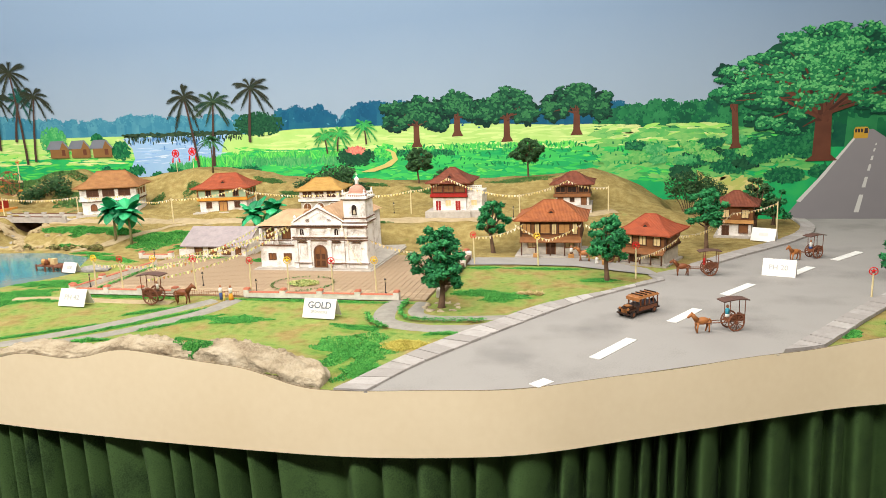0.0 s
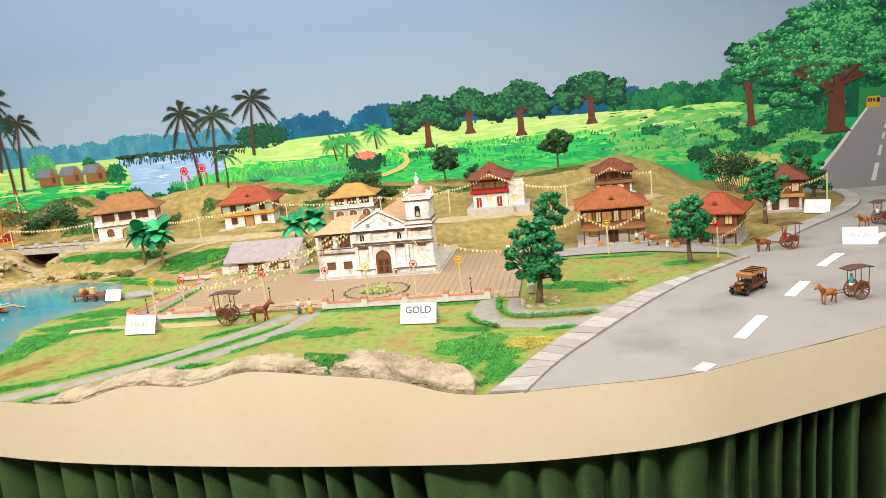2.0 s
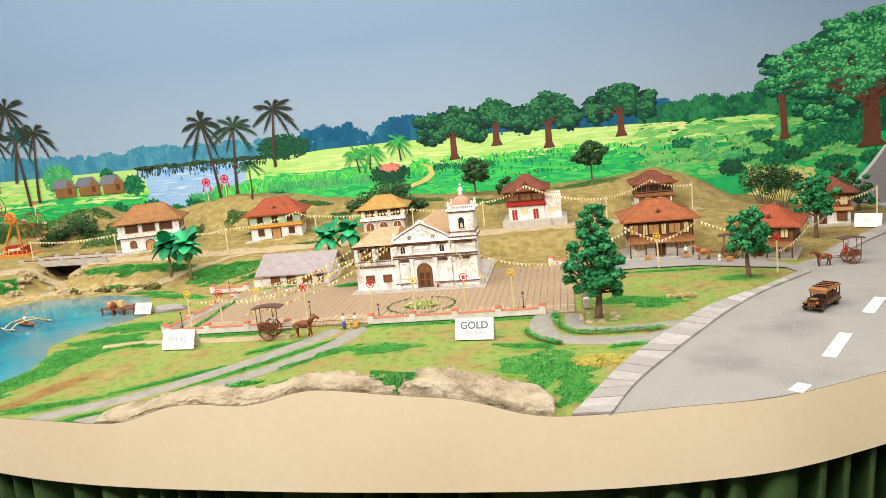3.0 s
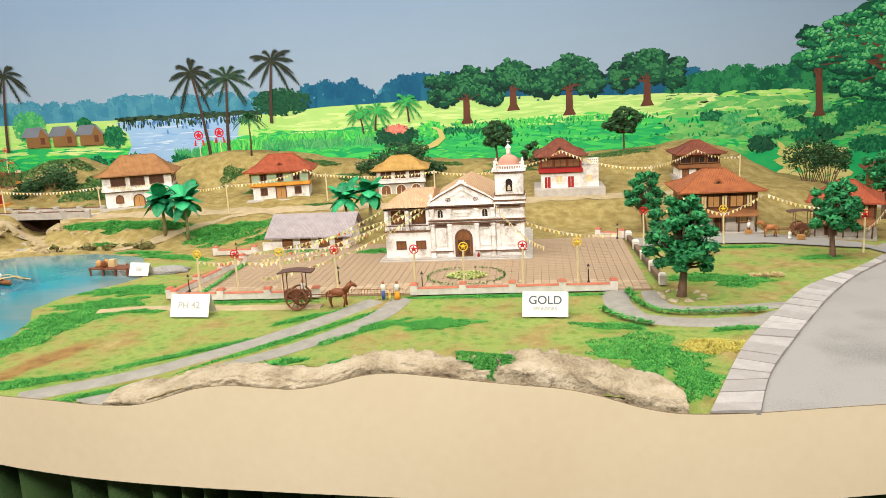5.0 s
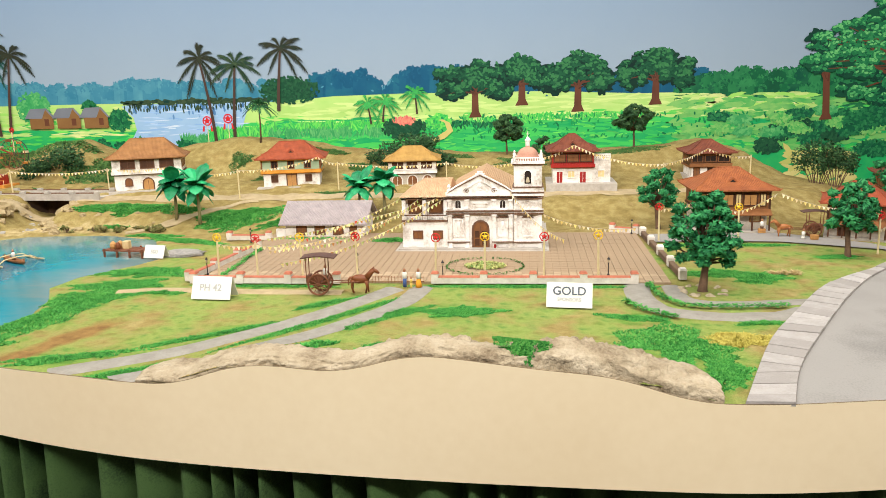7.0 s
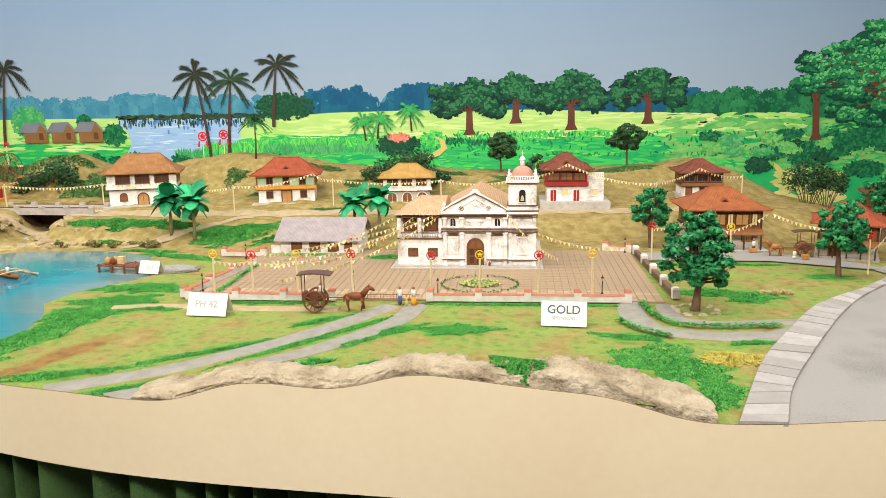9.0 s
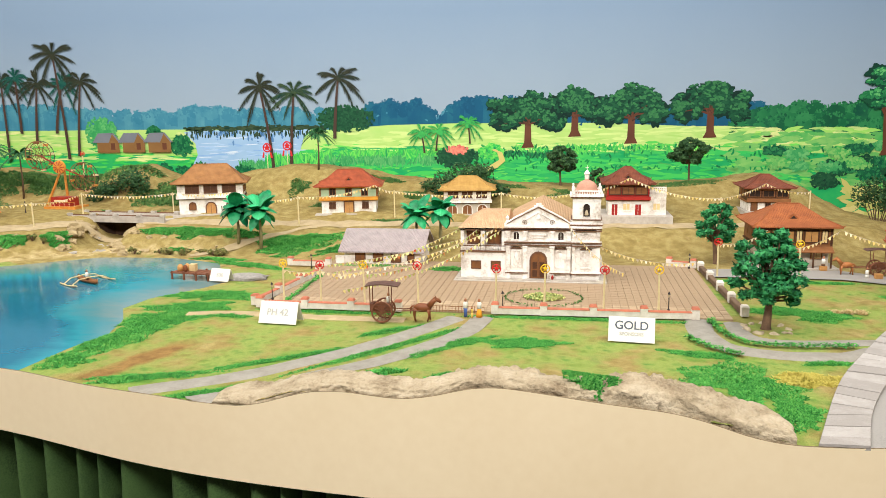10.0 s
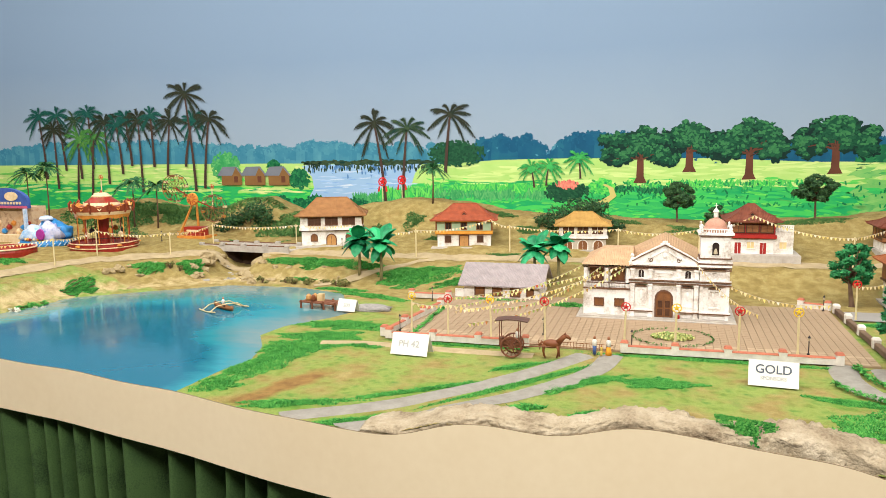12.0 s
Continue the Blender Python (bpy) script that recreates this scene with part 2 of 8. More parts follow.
# ---- the hall ----
plaster = mat("hall_plaster", lin(150, 146, 140), lin(138, 134, 128), 0.9, 3, 0.05)
floor_mat = mat("hall_floor_tile", lin(120, 112, 104), lin(96, 90, 84), 0.5, 4, 0.05)
FLOOR_Z, WALL_Y = -0.9, 3.816


def slab(name, x0, x1, y0, y1, z0, z1, m, label, cat):
    bm = B()
    box(bm, x0, x1, y0, y1, z0, z1)
    return solo(name, bm, m, label, cat, kind="structure")


slab("floor", -6.2, 3.2, -3.2, 4.1, FLOOR_Z - 0.1, FLOOR_Z, floor_mat, "plain grey exhibition hall floor", "floor")
slab("ceiling", -6.2, 3.2, -3.2, 4.1, 2.0, 2.1, plaster, "plain off-white hall ceiling", "ceiling")
slab("wall_north", -6.2, 3.2, 3.86, 4.1, FLOOR_Z, 2.0, plaster, "plain plastered wall behind the mural", "wall")
slab("wall_south", -6.2, 3.2, -3.2, -3.05, FLOOR_Z, 2.0, plaster, "plain off-white hall wall", "wall")
slab("wall_west", -6.2, -6.05, -3.05, 3.86, FLOOR_Z, 2.0, plaster, "plain off-white hall wall", "wall")
slab("wall_east", 3.05, 3.2, -3.05, 3.86, FLOOR_Z, 2.0, plaster, "plain off-white hall wall", "wall")

# ---- the model's ground ----
# green patches on the lawn: centre, half sizes, turn, density
LAWN_TURF = ((-0.826, 1.55, 0.085, 0.045, 0, 1300), (-0.95, 1.545, 0.07, 0.022, 30, 700), (-1.03, 1.46, 0.07, 0.02, 40, 700), (-0.685, 1.29, 0.055, 0.05, 0, 900), (-0.7, 1.2, 0.03, 0.04, 10, 500), (-0.92, 1.32, 0.04, 0.02, 20, 350),
          (-0.45, 1.36, 0.085, 0.1, 10, 2200), (-0.39, 1.25, 0.04, 0.07, 0, 900), (-0.48, 1.52, 0.07, 0.02, -10, 500), (-0.27, 1.5, 0.045, 0.012, 15, 300),
          (-1.665, 1.61, 0.1, 0.07, 25, 2000), (-1.64, 1.745, 0.09, 0.05, 10, 1700), (-1.68, 1.47, 0.055, 0.11, -15, 1500), (-1.645, 1.86, 0.12, 0.06, 8, 2200), (-1.52, 1.68, 0.06, 0.02, 0, 500), (-1.68, 1.34, 0.05, 0.05, 0, 500),
          (-1.27, 1.4, 0.16, 0.012, 38, 900), (-1.08, 1.5, 0.2, 0.011, 52, 1000), (-1.36, 1.2, 0.12, 0.012, 30, 700), (-1.48, 1.27, 0.12, 0.02, 20, 700), (-1.12, 1.6, 0.08, 0.012, 40, 500),
          (-0.69, 1.742, 0.24, 0.01, 0, 1000), (-1.3, 1.735, 0.17, 0.008, 0, 700), (-0.175, 1.83, 0.07, 0.045, 20, 900), (-0.27, 1.86, 0.06, 0.04, 0, 700), (0.06, 2.03, 0.05, 0.02, 0, 400), (-0.1, 2.17, 0.12, 0.012, 0, 600), (-0.3, 2.17, 0.05, 0.02, 0, 300))
NX, NY = 520, 190
gx = np.linspace(-4.65, 1.65, NX)
back = np.interp(gx, [-4.65, 0.42, 0.62, 1.65], [3.7, 3.7, 3.12, 3.1])
v01 = np.linspace(0, 1, NY)
GX = np.repeat(gx[:, None], NY, 1)
GY = (front_y(gx) + 0.004)[:, None] + (back - front_y(gx) - 0.004)[:, None] * v01[None, :]
GZ = heights(GX, GY)
rough_z = np.array([noise.noise(Vector((x * 14, y * 14, 0.3))) * 0.004 + noise.noise(Vector((x * 45, y * 45, 2.3))) * 0.0015 for x, y in zip(GX.ravel(), GY.ravel())]).reshape(GX.shape)
GD = line_distance(GX, GY, TERRACE, False)
hilly = np.clip(GZ / 0.05, 0, 1)
flat_keep = np.where((GZ < 0.004) & (GZ > -0.004), 0.0, 1.0)
GZ = GZ + rough_z * (0.25 + 1.6 * hilly) * flat_keep - 0.003
bank_zone = sstep(-0.25, -0.14, GD) * (1 - sstep(-0.06, 0.0, GD)) * (1 - sstep(-1.85, -1.7, GX))
crag = np.array([0.5 - abs(noise.noise(Vector((x * 17, y * 17, 5.1)))) + 0.5 * noise.noise(Vector((x * 48, y * 48, 9.7))) for x, y in zip(GX.ravel(), GY.ravel())]).reshape(GX.shape)
GZ = GZ + 0.014 * crag * bank_zone
verts = np.stack([GX, GY, GZ], -1).reshape(-1, 3)
idx = np.arange(NX * NY).reshape(NX, NY)
faces = np.stack([idx[:-1, :-1], idx[1:, :-1], idx[1:, 1:], idx[:-1, 1:]], -1).reshape(-1, 4)
me = bpy.data.meshes.new("ground")
me.from_pydata(verts.tolist(), [], faces.tolist())
for p in me.polygons:
    p.use_smooth = True
PD = line_distance(GX, GY, POND, True)
slope_zone = sstep(-0.25, -0.12, GD) * (1 - sstep(-0.03, 0.02, GD))
sand = 0.4 * np.exp(-((PD - 0.05) / 0.09) ** 2) * (GX < -1.9) + 0.22 * slope_zone * (GX < -1.75) + 0.35 * slope_zone * (GX > -1.75)
earth = 0.4 * sstep(0.2, 0.5, GD) * (GX < -1.3) + 0.22 * sstep(0.2, 0.5, GD) * (GX >= -1.3) + 0.72 * np.exp(-(((GX + 1.545 - 0.3 * (GY - 1.36)) / 0.055) ** 2) - ((GY - 1.36) / 0.16) ** 4)
lush = np.zeros(GX.shape)
for px_, py_, rx_, ry_, rot_, _ in LAWN_TURF:
    ca_, sa_ = math.cos(radians(rot_)), math.sin(radians(rot_))
    du, dv = (GX - px_) * ca_ + (GY - py_) * sa_, -(GX - px_) * sa_ + (GY - py_) * ca_
    lush = np.maximum(lush, np.exp(-0.5 * ((du / (rx_ + 0.035)) ** 2 + (dv / (ry_ + 0.03)) ** 2)))
green = 0.55 * (GY < 2.2) + 0.3 * (GY >= 2.2) - 0.08 * (GD > 0.15)
for name, values in (("sand", sand), ("earth", earth), ("green", green), ("lush", 0.62 * lush)):
    at = me.attributes.new(name, "FLOAT", "POINT")
    at.data.foreach_set("value", np.ascontiguousarray(values, dtype=np.float32).ravel())
me.materials.append(lawn_material())
tagged(new("ground", me), "model landscape of dry yellow-green turf with low brown hills", "ground", kind="structure")


def turf_z(x, y):
    """The ground's height, read off its grid."""
    i = (x - gx[0]) / (gx[1] - gx[0])
    k = int(min(max(i, 0), NX - 2))
    f = (y - GY[k, 0]) / (GY[k, -1] - GY[k, 0]) * (NY - 1)
    j = int(min(max(f, 0), NY - 2))
    return GZ[k, j] + (GZ[k, j + 1] - GZ[k, j]) * (f - j)


# water
water = bpy.data.materials.new("pond_resin")
water.use_nodes = True
nt = water.node_tree
bs = nt.nodes["Principled BSDF"]
bs.inputs["Roughness"].default_value = 0.1
bs.inputs["Specular IOR Level"].default_value = 0.4
tc, n1, rp = nt.nodes.new("ShaderNodeTexCoord"), nt.nodes.new("ShaderNodeTexNoise"), nt.nodes.new("ShaderNodeValToRGB")
n1.inputs["Scale"].default_value, n1.inputs["Detail"].default_value, n1.inputs["Roughness"].default_value = 8.0, 8, 0.68
stretch = nt.nodes.new("ShaderNodeMapping")
stretch.inputs["Scale"].default_value = (0.7, 2.0, 1.0)
nt.links.new(tc.outputs["Object"], stretch.inputs["Vector"])
at = nt.nodes.new("ShaderNodeAttribute")
at.attribute_name = "deep"
mx = nt.nodes.new("ShaderNodeMath")
mx.operation = "MULTIPLY_ADD"
mx.inputs[1].default_value = 0.6
nt.links.new(stretch.outputs["Vector"], n1.inputs["Vector"])
nt.links.new(n1.outputs["Fac"], mx.inputs[0])
nt.links.new(at.outputs["Fac"], mx.inputs[2])
nt.links.new(mx.outputs[0], rp.inputs["Fac"])
els = rp.color_ramp.elements
els[0].position, els[0].color = 0.25, lin(118, 130, 124)
els[1].position, els[1].color = 1.0, lin(10, 96, 118)
e = els.new(0.5)
e.color = lin(80, 128, 132)
e = els.new(0.75)
e.color = lin(34, 130, 142)
nt.links.new(rp.outputs["Color"], bs.inputs["Base Color"])
n2, bp = nt.nodes.new("ShaderNodeTexNoise"), nt.nodes.new("ShaderNodeBump")
n2.inputs["Scale"].default_value = 40
bp.inputs["Strength"].default_value, bp.inputs["Distance"].default_value = 0.05, 0.004
nt.links.new(n2.outputs["Fac"], bp.inputs["Height"])
nt.links.new(bp.outputs["Normal"], bs.inputs["Normal"])
wx, wy = np.meshgrid(np.linspace(-2.98, -1.66, 67), np.linspace(0, 1, 50), indexing="ij")
fy = front_y(wx) + 0.004
wy = fy + (2.62 - fy) * wy
wd = line_distance(wx, wy, POND, True)
wi = np.arange(wx.size).reshape(wx.shape)
wf = np.stack([wi[:-1, :-1], wi[1:, :-1], wi[1:, 1:], wi[:-1, 1:]], -1).reshape(-1, 4)
me = bpy.data.meshes.new("water")
me.from_pydata(np.stack([wx.ravel(), wy.ravel(), np.full(wx.size, -0.006)], -1).tolist(), [], wf.tolist())
deep = me.attributes.new("deep", "FLOAT", "POINT")
deep.data.foreach_set("value", np.ascontiguousarray(0.05 + 0.95 * sstep(0.0, 0.34, -wd + 0.16 * sstep(1.8, 1.3, wy)) * sstep(2.6, 1.6, wy), dtype=np.float32).ravel())
me.materials.append(water)
tagged(new("water", me), "glossy blue painted pond water, paler towards its shore", "pond", kind="structure")

# fascia board and curtain
cream = mat("cream_board_paint", lin(236, 216, 180), lin(228, 206, 168), 0.55, 3, 0.02, fine=20)
fx = np.linspace(-4.65, 1.65, 640)
fyv = front_y(fx)
top = np.interp(fx, [p[0] for p in FASCIA_TOP], [p[1] for p in FASCIA_TOP])
top = np.convolve(np.pad(top, 4, mode="edge"), np.ones(9) / 9, mode="valid") + 0.0012 * np.sin(fx * 21) + 0.001
bm = B()
rows_ = []
for x, y, t in zip(fx, fyv, top):
    foot = float(np.interp(x, [-2.4, -1.3, -0.6, 0.0, 0.5], [-0.116, -0.128, -0.134, -0.131, -0.136]))
    rows_.append([bm.verts.new(p) for p in ((x, y - 0.001, foot), (x, y - 0.001, t - 0.0006), (x, y - 0.0007, t), (x, y + 0.0005, t), (x, y + 0.0005, foot))])
for a, b in zip(rows_[:-1], rows_[1:]):
    for k in range(5):
        f = bm.faces.new((a[k], b[k], b[(k + 1) % 5], a[(k + 1) % 5]))
        f.material_index = 1 if k in (1, 2) else 0
bm.faces.new(rows_[0])
bm.faces.new(rows_[-1][::-1])
# darker colour on the top faces, holding down their overhead highlight
board_edge = mat("dimmed_board_edge", lin(132, 112, 84), lin(104, 88, 66), 0.9, 30, 0.2)
solo("display_fascia", bm, [cream, board_edge], "curved cream-painted board edging the model display", "fascia board", kind="structure")

cloth = mat("green_curtain_cloth", lin(50, 74, 37), lin(32, 52, 26), 0.85, 9, 0.25, c=lin(68, 94, 48), fine=30)
s = np.concatenate([[0], np.cumsum(np.hypot(np.diff(FRONT_LINE[:, 0]), np.diff(FRONT_LINE[:, 1])))])
cs = np.arange(0, s[-1], 0.003)
cx, cy = np.interp(cs, s, FRONT_LINE[:, 0]), np.interp(cs, s, FRONT_LINE[:, 1])
bm = B()
lines = []
zs = (-0.105, -0.17, -0.24, -0.36, -0.55, FLOOR_Z + 0.004)
for q, x, y in zip(cs, cx, cy):
    ph = q * 92 + 4.2 * math.sin(q * 5.1) + 2.2 * math.sin(q * 13.7 + 1) + 0.9 * math.sin(q * 31 + 2)
    amp = 0.052 + 0.024 * math.sin(q * 9.2 + 2 * math.sin(q * 3.3))
    row = []
    for k, z in enumerate(zs):
        w = 0.45 + 0.55 * min(1, k / 2.5)
        turn = ph + 0.3 * k * math.sin(q * 4.3)
        row.append(bm.verts.new((x + 0.006 * w * math.cos(turn), y + 0.022 + w * amp * 1.9 * (1 - abs(math.sin(turn / 2)) ** 1.1), z)))
    lines.append(row)
for a, b in zip(lines[:-1], lines[1:]):
    for k in range(len(zs) - 1):
        bm.faces.new((a[k + 1], b[k + 1], b[k], a[k]))
solo("table_curtain", bm, cloth, "dark green pleated cloth curtain hanging under the display board", "curtain", smooth=True)
bm = B()
box(bm, -4.6, 1.6, 1.8, 3.05, -0.2, -0.06)
for x in (-4.2, -2.4, -0.6, 1.2):
    for y in (2.0, 2.9):
        box(bm, x - 0.04, x + 0.04, y - 0.04, y + 0.04, FLOOR_Z, -0.2)
solo("display_table", bm, mat("table_wood", lin(96, 74, 50), lin(76, 58, 38), 0.8, 9), "plain wooden trestle carrying the model", "table")

# ---- roads and paving ----
asphalt = mat("model_asphalt", lin(140, 134, 127), lin(120, 115, 109), 0.8, 5, 0.12, c=lin(147, 141, 133), fine=60)
concrete = mat("pale_slab_concrete", lin(178, 170, 162), lin(150, 142, 134), 0.9, 45, 0.5, random_ob=True, fine=5)
white_line = mat("road_line_white", lin(226, 222, 212), lin(205, 200, 190), 0.7, 60, 0.05)
LEFT_OUT = arc_line([(-0.402, 1.13), (-0.302, 1.367), (-0.227, 1.503), (-0.067, 1.753), (0.096, 1.906), (0.237, 2.065)], 0.02)
LEFT_IN = arc_line([(-0.335, 1.132), (-0.283, 1.267), (-0.198, 1.424), (-0.056, 1.665), (0.07, 1.843), (0.245, 2.03)], 0.02)
BACK_KERB = arc_line([(0.31, 2.2), (0.425, 2.359), (0.56, 2.52), (0.664, 2.651), (0.75, 2.8), (0.79, 2.95), (0.79, 3.1)], 0.02)
RIGHT_IN = arc_line([(0.43, 1.425), (0.564, 1.625), (0.698, 1.821), (0.86, 2.03), (1.1, 2.3), (1.4, 2.62), (1.64, 2.85)], 0.02)


def sheet(bm, a, b, z):
    """A strip between two plan lines of any length, laid at height z."""
    n = max(len(a), len(b))
    pa = [a[round(i * (len(a) - 1) / (n - 1))] for i in range(n)]
    pb = [b[round(i * (len(b) - 1) / (n - 1))] for i in range(n)]
    va, vb = [bm.verts.new((*p, z)) for p in pa], [bm.verts.new((*p, z)) for p in pb]
    for i in range(n - 1):
        q = [va[i], va[i + 1], vb[i + 1], vb[i]]
        bm.faces.new(q)


bm = B()
pts = LEFT_OUT[:-2] + [(0.2, 2.1), (0.26, 2.16)] + BACK_KERB + [(1.64, 3.1)] + RIGHT_IN[::-1]
frontier = [(x, y + 0.003) for x, y in FRONT_LINE.tolist() if -0.39 < x < 0.43][::-1]
ring = [bm.verts.new((x, y, 0.0)) for x, y in pts + frontier]
bm.faces.new(ring).normal_update()
bmesh.ops.triangulate(bm, faces=bm.faces[:])
road = solo("road", bm, asphalt, "smooth grey model road curving away to the mural", "road", kind="structure")

bm = B()
lane = [(-0.37, 2.2), (-0.36, 2.31), (-0.22, 2.315), (0.02, 2.315), (0.2, 2.18), (0.24, 2.09), (0.16, 2.12), (-0.02, 2.2), (-0.2, 2.21)]
bm.faces.new([bm.verts.new((x, y, 0.0008)) for x, y in lane]).normal_update()
bmesh.ops.triangulate(bm, faces=bm.faces[:])
solo("side_lane", bm, asphalt, "narrow grey lane in front of the brown houses", "road", kind="structure")


def kerb_slabs(name, outer, inner, z, every, label):
    base = thing(name, label, "pavement", kind="structure")
    n = len(outer)
    pin = [inner[round(i * (len(inner) - 1) / (n - 1))] for i in range(n)]
    for i in range(0, n - 1, every):
        j = min(i + every, n - 1)
        bm = B()
        gap = random.uniform(0.012, 0.024)

        def mixp(p, q, t):
            return (p[0] + (q[0] - p[0]) * t, p[1] + (q[1] - p[1]) * t)

        corners = [mixp(outer[i], outer[j], gap), mixp(outer[i], outer[j], 1 - gap), mixp(pin[i], pin[j], 1 - gap), mixp(pin[i], pin[j], gap)]
        cxm, cym = sum(c[0] for c in corners) / 4, sum(c[1] for c in corners) / 4
        h = z + random.uniform(-0.0008, 0.0008)
        hull(bm, [(*c, -0.002) for c in corners], [(cxm + (c[0] - cxm) * 0.97, cym + (c[1] - cym) * 0.97, h) for c in corners])
        part("slab", bm, concrete, base)
    bm = B()
    sheet(bm, outer, pin, 0.0014)
    part("bed", bm, mat("kerb_bed", lin(140, 132, 122), lin(118, 110, 100), 0.9, 50), base)
    return base


kerb_slabs("pavement_west", LEFT_OUT, LEFT_IN, 0.0045, 2, "pale concrete slab pavement along the model road")
BK_IN = [(x + 0.045, y - 0.03) for x, y in BACK_KERB]
kerb_slabs("pavement_north", BACK_KERB, BK_IN, 0.006, 3, "pale kerb strip along the far side of the road")
RIGHT_EDGE = [p for p in RIGHT_IN if p[1] > float(front_y(p[0])) + 0.006]
kerb_slabs("pavement_east", [(x + 0.04, max(y - 0.028, float(front_y(x + 0.04)) + 0.004)) for x, y in RIGHT_EDGE], RIGHT_EDGE, 0.006, 2, "pale concrete slab pavement at the road's near side")
for i, (x0, y0, x1, y1) in enumerate(((-0.033, 1.2, -0.008, 1.232), (0.072, 1.362, 0.147, 1.495), (0.238, 1.63, 0.306, 1.745), (0.385, 1.885, 0.47, 2.005), (0.6, 2.13, 0.668, 2.225), (0.757, 2.325, 0.86, 2.45))):
    d = Vector((x1 - x0, y1 - y0, 0)).normalized()
    n = Vector((-d.y, d.x, 0)) * 0.0125
    bm = B()
    a, b = Vector((x0, y0, 0)), Vector((x1, y1, 0))
    hull(bm, [(*(p.to_2d()), 0.0002) for p in (a - n, b - n, b + n, a + n)], [(*(p.to_2d()), 0.0016) for p in (a - n, b - n, b + n, a + n)])
    solo("road_line", bm, white_line, "white painted dash on the grey road", "road marking", group="road dashes", kind="structure")

path_grey = mat("path_grey", lin(150, 144, 132), lin(128, 120, 108), 0.9, 40, 0.2)
path_sand = mat("path_sand", lin(178, 158, 122), lin(150, 132, 98), 0.95, 40, 0.3, c=lin(166, 146, 110))


def path_strip(name, mid, width, z, m, label):
    """A path draped on the ground along a plan line."""
    mid = arc_line(mid, 0.02)
    bm = B()
    rows_ = []
    for i, p in enumerate(mid):
        a, b = np.array(mid[max(0, i - 1)]), np.array(mid[min(len(mid) - 1, i + 1)])
        d = (b - a) / np.linalg.norm(b - a)
        nrm = np.array((-d[1], d[0]))
        w = width * (1 + 0.12 * noise.noise(Vector((p[0] * 20, p[1] * 20, 0))))
        row = []
        for k in range(5):
            q = np.array(p) + nrm * w * (k / 4 - 0.5)
            q[1] = max(q[1], float(front_y(q[0])) + 0.005)
            row.append(bm.verts.new((q[0], q[1], turf_z(*q) + 0.002 + z - (0.003 if k in (0, 4) else 0))))
        rows_.append(row)
    for a, b in zip(rows_[:-1], rows_[1:]):
        for k in range(4):
            bm.faces.new((a[k], b[k], b[k + 1], a[k + 1]))
    return solo(name, bm, m, label, "path", kind="structure", smooth=True)


path_strip("upper_road", [(-2.93, 1.72), (-2.93, 2.05), (-2.84, 2.3), (-2.62, 2.5), (-2.35, 2.64), (-2.1, 2.66), (-1.66, 2.66), (-1.2, 2.68), (-0.8, 2.7), (-0.4, 2.73), (-0.1, 2.76), (0.1, 2.86)], 0.072, 0.002, path_sand, "pale sandy road along the foot of the hills")
path_strip("cart_track", [(-1.47, 1.2), (-1.3, 1.31), (-1.15, 1.47), (-1.06, 1.6), (-0.99, 1.72)], 0.05, 0.0012, path_grey, "grey cart track across the lawn")
path_strip("cart_track", [(-1.35, 1.172), (-1.2, 1.27), (-1.06, 1.44), (-0.96, 1.6), (-0.93, 1.73)], 0.05, 0.0016, path_grey, "grey cart track across the lawn")
path_strip("garden_path", [(-0.46, 1.77), (-0.465, 1.66), (-0.43, 1.57), (-0.33, 1.535), (-0.22, 1.545), (-0.16, 1.58)], 0.055, 0.0012, path_grey, "grey garden path round the leafy tree")
path_strip("garden_path", [(-0.39, 1.75), (-0.385, 1.66), (-0.34, 1.62), (-0.26, 1.62), (-0.14, 1.64)], 0.04, 0.0016, path_grey, "grey garden path round the leafy tree")
path_strip("foot_path", [(-1.62, 2.6), (-1.85, 2.45), (-1.98, 2.36)], 0.03, 0.003, path_sand, "worn sandy footpath down the bank")
path_strip("church_path", [(-1.62, 1.68), (-1.5, 1.7), (-1.3, 1.69), (-1.1, 1.69)], 0.04, 0.001, path_sand, "pale sandy walk outside the plaza wall")

# plaza
PX0, PX1, PY0, PY1 = -1.47, -0.385, 1.765, 2.33
tile_mat = mat("plaza_tile", lin(168, 142, 112), lin(154, 130, 102), 0.85, 30, 0.2, random_ob=True, c=lin(174, 150, 120))
plaza = thing("plaza", "beige square-tiled church plaza with darker joints", "paving", kind="structure")
bm = B()
box(bm, PX0, PX1, PY0, PY1, -0.004, 0.0006)
part("bed", bm, mat("plaza_joint", lin(156, 131, 103), lin(142, 118, 92), 0.9, 60), plaza)
NTX, NTY = 60, 32
TW, TD = (PX1 - PX0) / NTX, (PY1 - PY0) / NTY
bm = B()
hull(bm, [(0.0006, 0.0006, 0), (TW - 0.0006, 0.0006, 0), (TW - 0.0006, TD - 0.0006, 0), (0.0006, TD - 0.0006, 0)], [(0.001, 0.001, 0.002), (TW - 0.001, 0.001, 0.002), (TW - 0.001, TD - 0.001, 0.002), (0.001, TD - 0.001, 0.002)])
tile_mesh = mesh_of("tile", bm, tile_mat)
far = B()
for j in range(NTY):
    for i in range(NTX):
        if j < 5:
            ob = new("tile", tile_mesh)
            ob.parent = plaza
            ob.location = (PX0 + i * TW, PY0 + j * TD, 0.0004 + random.uniform(0, 0.0004))
        else:
            x, y = PX0 + i * TW, PY0 + j * TD
            box(far, x + 0.0006, x + TW - 0.0006, y + 0.0006, y + TD - 0.0006, 0.0004, 0.0024)
